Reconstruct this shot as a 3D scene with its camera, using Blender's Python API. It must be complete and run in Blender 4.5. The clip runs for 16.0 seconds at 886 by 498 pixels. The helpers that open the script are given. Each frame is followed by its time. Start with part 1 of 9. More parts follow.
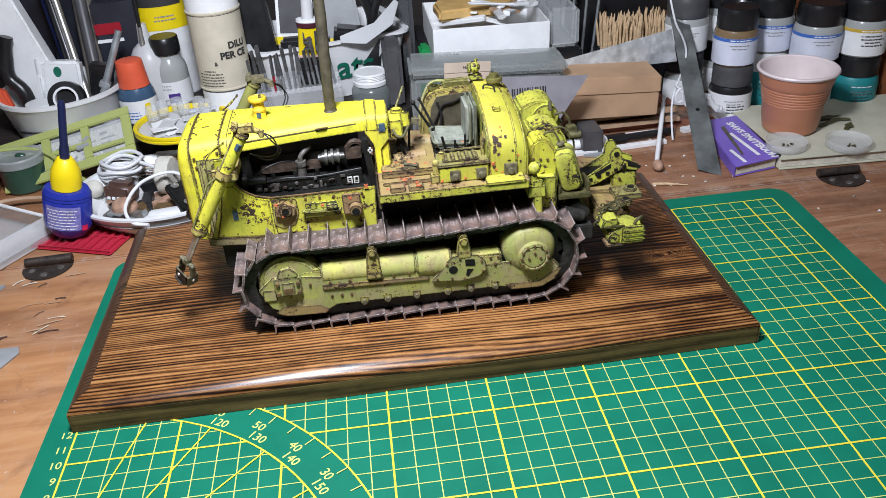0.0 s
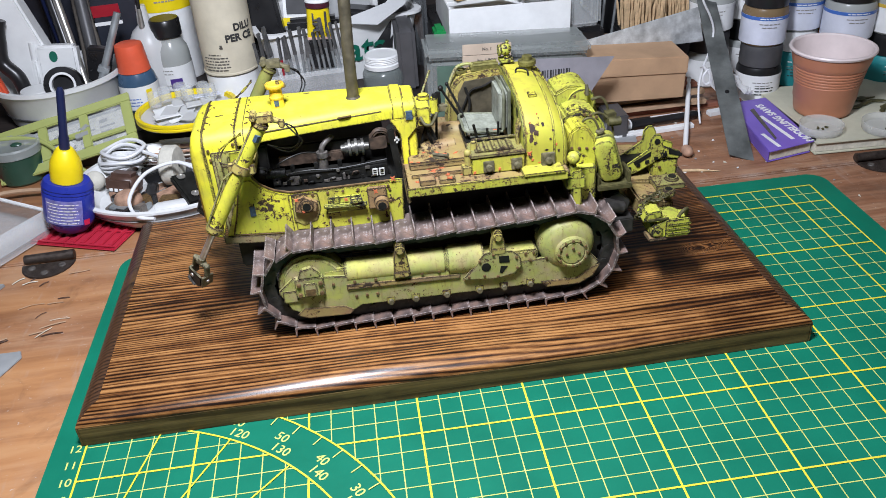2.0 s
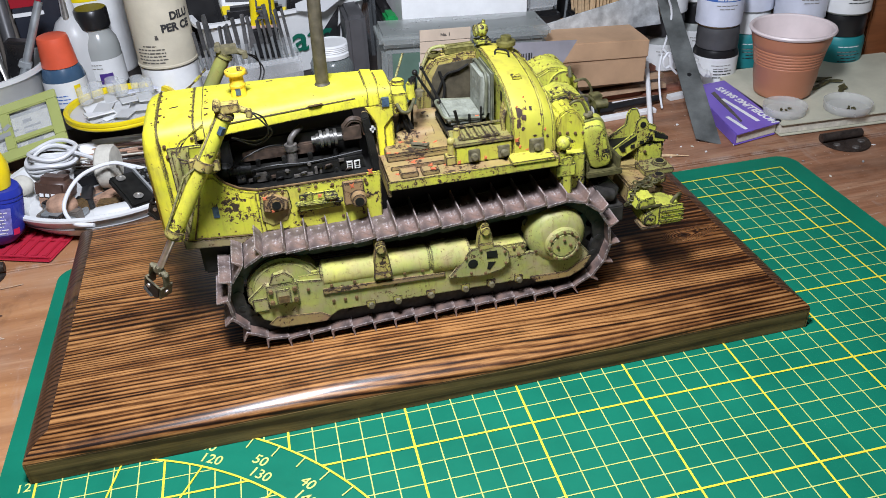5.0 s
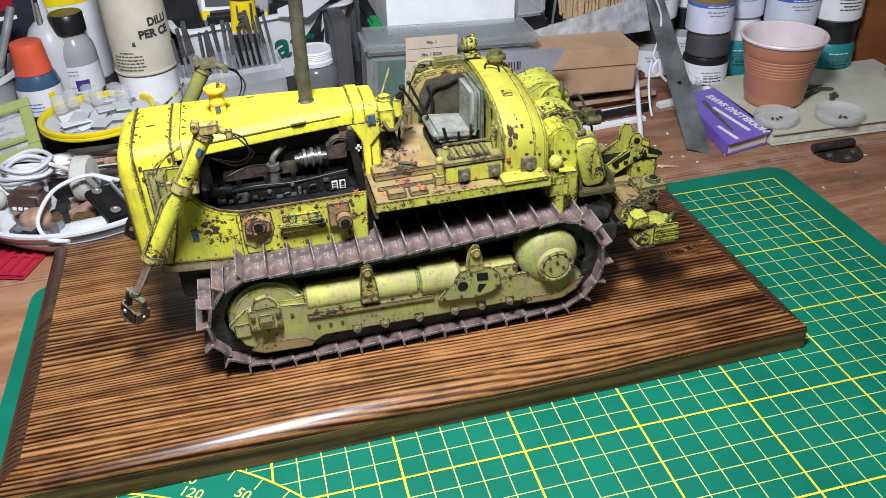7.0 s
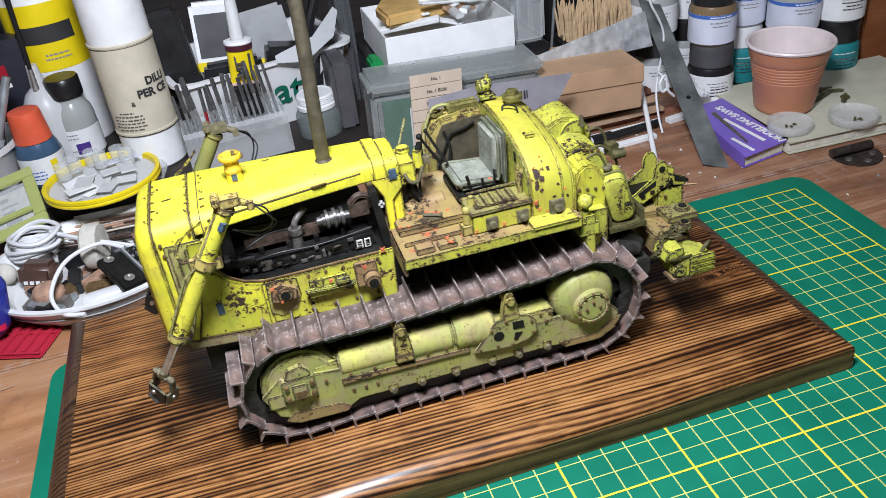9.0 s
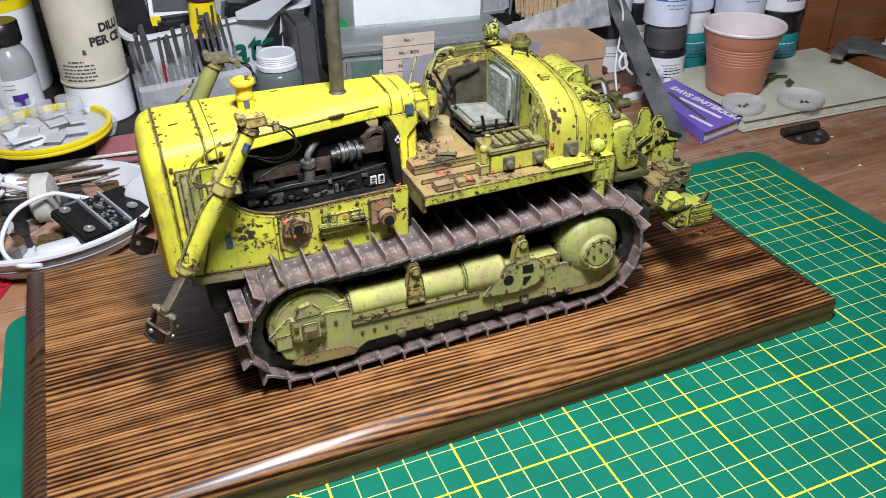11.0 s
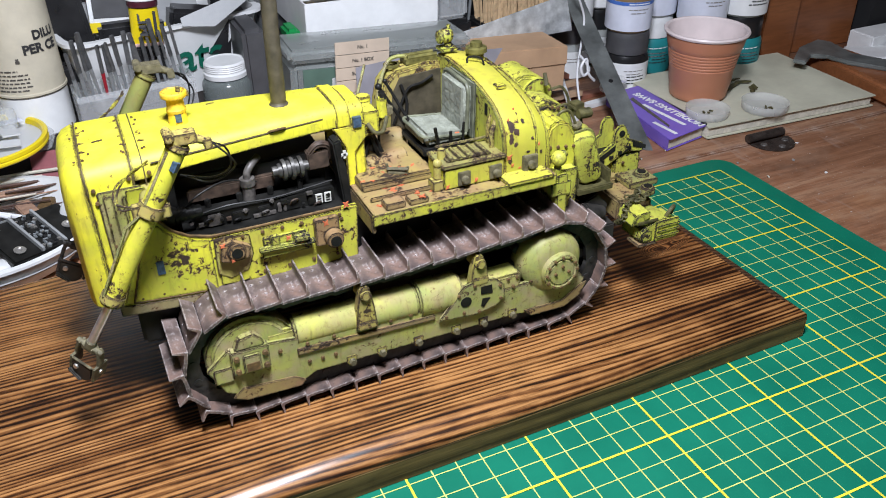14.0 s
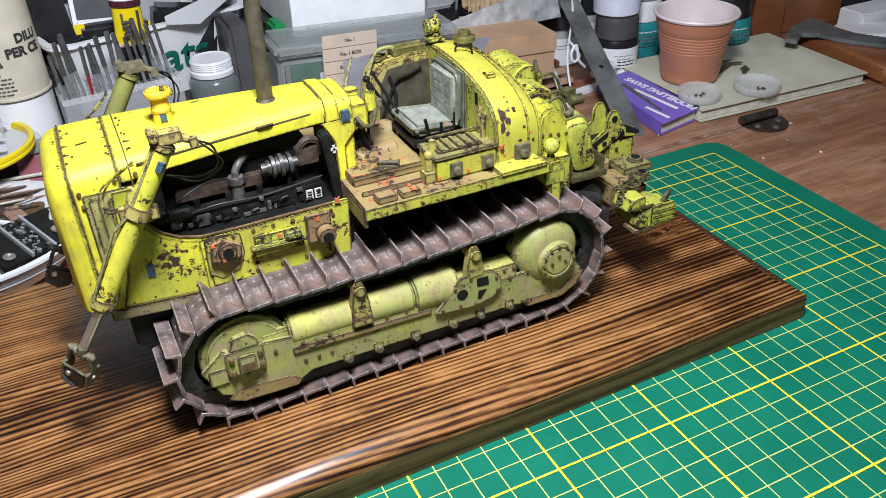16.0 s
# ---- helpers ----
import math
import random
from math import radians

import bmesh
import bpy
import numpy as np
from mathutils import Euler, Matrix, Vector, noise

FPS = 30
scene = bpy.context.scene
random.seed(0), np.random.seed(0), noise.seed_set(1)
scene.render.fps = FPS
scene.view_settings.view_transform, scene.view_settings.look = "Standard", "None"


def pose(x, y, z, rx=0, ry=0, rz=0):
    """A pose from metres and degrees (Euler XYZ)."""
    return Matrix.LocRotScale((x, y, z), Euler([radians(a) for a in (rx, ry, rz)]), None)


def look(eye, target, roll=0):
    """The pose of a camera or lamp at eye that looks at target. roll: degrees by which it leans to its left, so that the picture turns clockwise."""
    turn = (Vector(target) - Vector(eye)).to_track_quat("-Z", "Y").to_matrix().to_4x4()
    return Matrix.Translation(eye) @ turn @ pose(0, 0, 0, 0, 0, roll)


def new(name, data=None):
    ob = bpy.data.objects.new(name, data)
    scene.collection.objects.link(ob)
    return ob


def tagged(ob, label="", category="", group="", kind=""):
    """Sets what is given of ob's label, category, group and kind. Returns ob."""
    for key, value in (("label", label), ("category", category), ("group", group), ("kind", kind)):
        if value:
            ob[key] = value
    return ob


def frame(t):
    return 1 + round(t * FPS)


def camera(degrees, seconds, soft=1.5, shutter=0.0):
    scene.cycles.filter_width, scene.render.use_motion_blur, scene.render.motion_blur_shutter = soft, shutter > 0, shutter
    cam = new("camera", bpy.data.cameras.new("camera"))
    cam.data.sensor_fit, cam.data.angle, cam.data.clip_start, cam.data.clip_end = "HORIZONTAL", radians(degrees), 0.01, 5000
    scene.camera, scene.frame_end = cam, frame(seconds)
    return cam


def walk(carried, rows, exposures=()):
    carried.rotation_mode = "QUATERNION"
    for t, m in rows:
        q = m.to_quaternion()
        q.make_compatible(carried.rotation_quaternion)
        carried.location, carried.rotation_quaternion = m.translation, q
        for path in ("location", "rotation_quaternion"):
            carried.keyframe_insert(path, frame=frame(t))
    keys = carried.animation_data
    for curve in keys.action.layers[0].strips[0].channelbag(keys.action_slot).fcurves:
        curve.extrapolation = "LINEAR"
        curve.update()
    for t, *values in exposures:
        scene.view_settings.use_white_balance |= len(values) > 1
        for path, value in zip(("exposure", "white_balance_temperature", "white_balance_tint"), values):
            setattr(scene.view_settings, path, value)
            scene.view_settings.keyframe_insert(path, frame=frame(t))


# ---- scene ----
cam = camera(56.6, 16.0, soft=0.7, shutter=0.4)
PATH = [
    (0, (0.156, -0.194, 0.27), (0.302, 1.514, -0.761), -4.0),
    (0.5, (0.156, -0.188, 0.266), (0.307, 1.516, -0.77), -4.2),
    (1, (0.157, -0.179, 0.264), (0.309, 1.515, -0.788), -4.4),
    (1.5, (0.15, -0.173, 0.267), (0.307, 1.516, -0.794), -4.5),
    (2, (0.141, -0.165, 0.263), (0.296, 1.518, -0.807), -4.3),
    (2.5, (0.139, -0.172, 0.266), (0.295, 1.515, -0.796), -4.2),
    (3, (0.134, -0.159, 0.259), (0.331, 1.533, -0.79), -3.9),
    (3.5, (0.134, -0.144, 0.253), (0.387, 1.537, -0.801), -3.2),
    (4, (0.132, -0.144, 0.253), (0.41, 1.529, -0.807), -3.1),
    (4.2, (0.129, -0.143, 0.251), (0.425, 1.524, -0.813), -3.0),
    (6.3, (0.114, -0.117, 0.247), (0.453, 1.512, -0.863), -3.2),
    (6.5, (0.117, -0.114, 0.245), (0.46, 1.516, -0.861), -3.1),
    (7, (0.121, -0.12, 0.252), (0.485, 1.512, -0.846), -2.7),
    (7.5, (0.124, -0.122, 0.252), (0.494, 1.512, -0.84), -2.6),
    (8, (0.13, -0.12, 0.248), (0.498, 1.514, -0.844), -3.1),
    (8.5, (0.131, -0.115, 0.255), (0.486, 1.538, -0.813), -5.5),
    (8.7, (0.126, -0.107, 0.261), (0.47, 1.549, -0.806), -6.9),
    (10.8, (0.063, -0.088, 0.237), (0.669, 1.49, -0.832), -2.1),
    (11, (0.065, -0.092, 0.237), (0.681, 1.481, -0.834), -1.5),
    (11.5, (0.077, -0.09, 0.231), (0.701, 1.476, -0.845), -1.5),
    (12, (0.083, -0.09, 0.226), (0.716, 1.463, -0.863), -1.5),
    (12.5, (0.084, -0.092, 0.225), (0.719, 1.457, -0.87), -1.6),
    (13, (0.083, -0.089, 0.224), (0.712, 1.451, -0.886), -1.5),
    (13.5, (0.084, -0.083, 0.222), (0.735, 1.461, -0.871), -1.3),
    (14, (0.078, -0.075, 0.231), (0.769, 1.473, -0.832), -0.9),
    (14.5, (0.079, -0.076, 0.234), (0.806, 1.452, -0.831), -1.0),
    (15, (0.08, -0.072, 0.232), (0.805, 1.452, -0.841), -1.6),
    (15.5, (0.08, -0.073, 0.23), (0.786, 1.458, -0.846), -2.3),
    (16, (0.08, -0.072, 0.229), (0.775, 1.462, -0.85), -2.6),
]
walk(cam, [(t, look(eye, target, roll)) for t, eye, target, roll in PATH])

# ---- light ----
def area(name, loc, target, size, watts, color):
    d = bpy.data.lights.new(name, "AREA")
    d.shape, d.size, d.energy, d.color = "DISK", size, watts, color
    ob = new(name, d)
    ob.matrix_world = look(loc, target)
    return ob


area("desk_lamp_light", (0.118, 0.020, 0.425), (0.15, 0.31, 0.0), 0.09, 4.15, (0.915, 0.96, 1.10))
area("room_light", (0.15, -0.6, 1.55), (0.2, 0.25, 0.0), 0.5, 4.4, (0.915, 0.96, 1.10))
world = bpy.data.worlds.new("dim_room")
world.use_nodes = True
world.node_tree.nodes["Background"].inputs[0].default_value = (0.9, 0.95, 1.0, 1)
world.node_tree.nodes["Background"].inputs[1].default_value = 0.008
scene.world = world


# ---- materials ----
class Nodes:
    """A small builder of node materials."""

    def __init__(self, name):
        self.m = bpy.data.materials.new(name)
        self.m.use_nodes = True
        self.t = self.m.node_tree
        self.n = self.t.nodes
        self.p = self.n["Principled BSDF"]
        self.c = self.n.new("ShaderNodeTexCoord")

    def put(self, socket, value):
        if hasattr(value, "is_linked"):
            self.t.links.new(value, socket)
        elif isinstance(value, (tuple, list)) and len(value) == 3 and len(socket.default_value) == 4:
            socket.default_value = (*value, 1)
        else:
            socket.default_value = value

    def coords(self, scale=(1, 1, 1), rot=(0, 0, 0), which="Object"):
        k = self.n.new("ShaderNodeMapping")
        self.t.links.new(self.c.outputs[which], k.inputs["Vector"])
        k.inputs["Scale"].default_value, k.inputs["Rotation"].default_value = scale, rot
        return k.outputs[0]

    def noise(self, scale, detail=4, rough=0.55, vec=None, distort=0.0):
        k = self.n.new("ShaderNodeTexNoise")
        k.inputs["Scale"].default_value, k.inputs["Detail"].default_value = scale, detail
        k.inputs["Roughness"].default_value, k.inputs["Distortion"].default_value = rough, distort
        self.t.links.new(vec or self.c.outputs["Object"], k.inputs["Vector"])
        return k.outputs["Fac"]

    def voronoi(self, scale, vec=None, feature="F1"):
        k = self.n.new("ShaderNodeTexVoronoi")
        k.feature = feature
        k.inputs["Scale"].default_value = scale
        self.t.links.new(vec or self.c.outputs["Object"], k.inputs["Vector"])
        return k.outputs["Distance"]

    def ramp(self, fac, *stops):
        k = self.n.new("ShaderNodeValToRGB")
        e = k.color_ramp.elements
        while len(e) < len(stops):
            e.new(0.5)
        for el, (pos, col) in zip(e, stops):
            el.position = pos
            el.color = (*col, 1) if isinstance(col, tuple) else (col, col, col, 1)
        self.put(k.inputs[0], fac)
        return k.outputs[0]

    def mix(self, fac, a, b, mode="MIX"):
        k = self.n.new("ShaderNodeMix")
        k.data_type, k.blend_type = "RGBA", mode
        self.put(k.inputs[0], fac)
        self.put(k.inputs[6], a)
        self.put(k.inputs[7], b)
        return k.outputs[2]

    def math(self, op, a, b=0.0):
        k = self.n.new("ShaderNodeMath")
        k.operation = op
        self.put(k.inputs[0], a)
        self.put(k.inputs[1], b)
        return k.outputs[0]

    def random(self):
        return self.n.new("ShaderNodeObjectInfo").outputs["Random"]

    def bump(self, height, strength=0.3, dist=0.0005):
        k = self.n.new("ShaderNodeBump")
        k.inputs["Strength"].default_value, k.inputs["Distance"].default_value = strength, dist
        self.put(k.inputs["Height"], height)
        self.t.links.new(k.outputs[0], self.p.inputs["Normal"])

    def done(self, color=None, rough=None, metal=None, **more):
        for key, v in (("Base Color", color), ("Roughness", rough), ("Metallic", metal)):
            if v is not None:
                self.put(self.p.inputs[key], v)
        for key, v in more.items():
            self.put(self.p.inputs[key.replace("_", " ")], v)
        return self.m


def plain(name, color, rough=0.5, metal=0.0, vary=0.12, scale=60, bump=0.0, **more):
    """A surface of one colour with soft stains and a fine grain."""
    k = Nodes(name)
    a, b = k.noise(scale, 5), k.noise(scale * 14, 3)
    dark = tuple(c * (1 - vary * 1.6) for c in color)
    light = tuple(min(1, c * (1 + vary)) for c in color)
    col = k.mix(k.ramp(a, (0.3, 0.0), (0.7, 1.0)), dark, light)
    col = k.mix(k.math("MULTIPLY", b, vary * 1.5), col, tuple(c * 0.6 for c in color))
    r = k.math("ADD", k.math("MULTIPLY", a, 0.25), rough - 0.12)
    if bump:
        k.bump(b, bump, 0.0003)
    return k.done(col, r, metal, **more)


def clear(name, color, rough=0.15, alpha=0.35, trans=0.0):
    """Thin clear or milky plastic: part of the light goes straight through."""
    k = Nodes(name)
    a = k.noise(70, 4)
    col = k.mix(a, tuple(c * 0.85 for c in color), color)
    k.m.use_backface_culling = False
    return k.done(col, k.math("ADD", k.math("MULTIPLY", a, 0.2), rough), 0.0, Alpha=alpha, Transmission_Weight=trans)


def edge_mask(k, radius):
    """1 on sharp edges, 0 on flats."""
    bev = k.n.new("ShaderNodeBevel")
    bev.samples = 4
    bev.inputs["Radius"].default_value = radius
    geo = k.n.new("ShaderNodeNewGeometry")
    dot = k.n.new("ShaderNodeVectorMath")
    dot.operation = "DOT_PRODUCT"
    k.t.links.new(bev.outputs[0], dot.inputs[0])
    k.t.links.new(geo.outputs["Normal"], dot.inputs[1])
    return k.ramp(dot.outputs["Value"], (0.75, 1.0), (0.985, 0.0))


def chipped(name, paint, rough=0.58, wear=0.62, dust=0.25, dustcol=(0.42, 0.33, 0.2), scale=1.0, streak=0.3, rust=(0.17, 0.075, 0.025), core=(0.03, 0.018, 0.009), edge=0.2, grime=0.35, patchy=0.17):
    """Old machine paint: faded patches, clustered dark chips with rusty rims, dust, brown runs and grime."""
    k = Nodes(name)
    big = k.noise(45 * scale, 5, 0.6)
    mid = k.noise(400 * scale, 7, 0.74, distort=0.5)
    fine = k.noise(1500 * scale, 3)
    shade = k.mix(k.ramp(big, (0.32, 0.0), (0.68, 1.0)), (paint[0] * 0.66, paint[1] * 0.74, paint[2] * 1.1), tuple(min(1, c * 1.1) for c in paint))
    dusty = k.mix(k.math("MULTIPLY", k.ramp(k.noise(85 * scale, 6, 0.65), (0.42, 0.0), (0.70, 1.0)), dust), shade, dustcol)
    run = k.ramp(k.noise(520 * scale, 4, vec=k.coords((1, 1, 0.16))), (0.53, 0.0), (0.72, 1.0))
    dusty = k.mix(k.math("MULTIPLY", run, streak), dusty, (0.17, 0.095, 0.035))
    spots = k.ramp(k.noise(160 * scale, 5, 0.7, distort=0.5), (0.57, 0.0), (0.70, 1.0))
    dusty = k.mix(k.math("MULTIPLY", spots, grime), dusty, (0.13, 0.085, 0.04))
    patch = k.ramp(k.noise(48 * scale, 3), (0.42, 0.0), (0.66, patchy))
    edges = k.math("MULTIPLY", edge_mask(k, 0.0012), edge)
    chips = k.math("ADD", k.math("ADD", mid, patch), edges)
    rim = k.ramp(chips, (wear - 0.022, 0.0), (wear + 0.004, 1.0))
    deep = k.ramp(chips, (wear + 0.005, 0.0), (wear + 0.02, 1.0))
    col = k.mix(rim, dusty, rust)
    col = k.mix(deep, col, core)
    r = k.mix(rim, (rough, rough, rough), (0.8, 0.8, 0.8))
    k.bump(k.math("SUBTRACT", k.math("MULTIPLY", fine, 0.25), k.math("MULTIPLY", deep, 0.6)), 0.4, 0.0002)
    return k.done(col, r)


def quilted(name, color):
    """Worn padded leather with stitched creases, coloured darker along the crease lines."""
    k = Nodes(name)
    crease = k.ramp(k.voronoi(430, k.coords((1, 0.6, 0.7)), "DISTANCE_TO_EDGE"), (0.0, 0.0), (0.22, 1.0))
    stain = k.ramp(k.noise(170, 5, 0.65), (0.38, 0.0), (0.66, 1.0))
    col = k.mix(stain, tuple(c * 0.68 for c in color), tuple(c * 1.1 for c in color))
    col = k.mix(k.ramp(crease, (0.0, 0.28), (0.7, 0.0)), col, (0.13, 0.13, 0.09))
    k.bump(k.math("ADD", crease, k.math("MULTIPLY", k.noise(500, 4), 0.8)), 0.3, 0.0005)
    return k.done(col, 0.55)


def track_steel(name):
    """Dull brown-grey shoes with dust, red rust and edges worn bright."""
    k = Nodes(name)
    a, b = k.noise(110, 5, 0.6), k.noise(650, 5, 0.7)
    col = k.mix(k.ramp(a, (0.35, 0.0), (0.68, 1.0)), (0.060, 0.042, 0.037), (0.185, 0.138, 0.122))
    col = k.mix(k.ramp(k.noise(60, 4), (0.56, 0.0), (0.72, 0.5)), col, (0.22, 0.105, 0.06))
    col = k.mix(k.ramp(b, (0.55, 0.0), (0.72, 0.75)), col, (0.045, 0.033, 0.03))
    worn = k.math("MULTIPLY", edge_mask(k, 0.0010), k.ramp(b, (0.42, 0.0), (0.62, 1.0)))
    col = k.mix(worn, col, (0.62, 0.57, 0.55))
    scuff = k.math("MULTIPLY", k.ramp(k.noise(900, 4, 0.6, vec=k.coords((1, 0.6, 1))), (0.54, 0.0), (0.68, 1.0)), k.ramp(k.noise(170, 3), (0.44, 0.0), (0.62, 0.6)))
    col = k.mix(scuff, col, (0.47, 0.43, 0.42))
    metal = k.math("MULTIPLY", worn, 0.3)
    k.bump(b, 0.35, 0.0002)
    return k.done(col, k.math("SUBTRACT", 0.55, k.math("MULTIPLY", worn, 0.25)), metal)


def board_wood(name, cols, knots=(), coat=0.8, rough=0.24, pitch=0.0024, burnt=0.0):
    """Burnt softwood, grain along x: dark growth lines some millimetres apart, wandering, wrapped round knots."""
    k = Nodes(name)
    sep = k.n.new("ShaderNodeSeparateXYZ")
    k.t.links.new(k.c.outputs["Object"], sep.inputs[0])
    wander = k.math("MULTIPLY", k.math("SUBTRACT", k.noise(1.0, 2, 0.5, vec=k.coords((2.2, 17, 17))), 0.5), 0.040)
    ripple = k.math("MULTIPLY", k.math("SUBTRACT", k.noise(1.0, 3, 0.6, vec=k.coords((9, 130, 130))), 0.5), 0.0034)
    v = k.math("ADD", k.math("ADD", sep.outputs[1], k.math("MULTIPLY", sep.outputs[2], 0.5)), k.math("ADD", wander, ripple))
    near_all = None
    for kx, ky, r in knots:
        dx = k.math("MULTIPLY", k.math("SUBTRACT", sep.outputs[0], kx), 0.5)
        dy = k.math("SUBTRACT", sep.outputs[1], ky)
        d = k.math("SQRT", k.math("ADD", k.math("MULTIPLY", dx, dx), k.math("MULTIPLY", dy, dy)))
        near = k.ramp(k.math("MULTIPLY", d, 1 / (1.5 * r)), (0.35, 1.0), (0.95, 0.0))
        v = k.mix(near, v, k.math("MULTIPLY", d, 1.6))
        heart = k.ramp(k.math("MULTIPLY", d, 1 / (1.5 * r)), (0.14, 1.0), (0.24, 0.0))
        near_all = heart if near_all is None else k.math("MAXIMUM", near_all, heart)
    ring = k.math("FRACT", k.math("MULTIPLY", v, 1 / pitch))
    wave = k.ramp(ring, (0.0, 0.12), (0.16, 0.30), (0.50, 0.95), (0.78, 0.80), (1.0, 0.12))
    lines = k.noise(1.0, 4, 0.62, vec=k.coords((5.0, 430, 430)), distort=0.12)
    char = k.noise(1.0, 5, 0.7, vec=k.coords((60, 150, 150)), distort=0.6)
    broad = k.noise(1.0, 3, 0.55, vec=k.coords((3, 60, 60)), distort=0.5)
    blot = k.noise(16, 4, 0.6)
    pores = k.noise(1.0, 3, 0.6, vec=k.coords((70, 1700, 1700)))
    f = k.math("ADD", k.math("ADD", k.math("MULTIPLY", wave, 0.34), k.math("MULTIPLY", lines, 0.58)), k.math("MULTIPLY", k.math("SUBTRACT", char, 0.45), 0.34))
    f = k.math("ADD", f, k.math("MULTIPLY", k.math("SUBTRACT", broad, 0.5), 0.55))
    f = k.math("ADD", f, k.math("MULTIPLY", k.math("SUBTRACT", blot, 0.5), 0.26))
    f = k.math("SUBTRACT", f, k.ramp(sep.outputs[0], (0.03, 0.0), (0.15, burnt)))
    col = k.ramp(f, (0.32, cols[0]), (0.41, cols[1]), (0.50, cols[2]), (0.66, cols[3]))
    col = k.mix(k.math("MULTIPLY", k.ramp(pores, (0.45, 0.0), (0.65, 1.0)), 0.35), col, cols[0])
    if near_all is not None:
        col = k.mix(near_all, col, cols[0])
    k.bump(k.math("ADD", f, k.math("MULTIPLY", pores, 0.3)), 0.35, 0.0004)
    return k.done(col, k.math("ADD", k.math("MULTIPLY", pores, 0.2), rough), 0.0, Coat_Weight=coat, Coat_Roughness=0.27, Specular_IOR_Level=0.2)


def end_grain(name, dark, light):
    """Burnt end grain: bowed growth rings cut across, with a rough surface."""
    k = Nodes(name)
    sep = k.n.new("ShaderNodeSeparateXYZ")
    k.t.links.new(k.c.outputs["Object"], sep.inputs[0])
    y = k.math("SUBTRACT", sep.outputs[1], 0.02)
    bow = k.math("SQRT", k.math("ADD", k.math("MULTIPLY", y, y), 0.0006))
    ring = k.math("FRACT", k.math("MULTIPLY", k.math("ADD", bow, k.math("MULTIPLY", k.noise(60, 3), 0.006)), 1 / 0.0026))
    wave = k.ramp(ring, (0.0, 0.0), (0.45, 1.0), (0.8, 0.75), (1.0, 0.0))
    rough = k.noise(500, 4, 0.65)
    f = k.math("ADD", k.math("MULTIPLY", wave, 0.6), k.math("MULTIPLY", rough, 0.5))
    k.bump(f, 0.5, 0.0005)
    return k.done(k.ramp(f, (0.25, dark), (0.85, light)), 0.45, 0.0, Coat_Weight=0.3, Coat_Roughness=0.35)


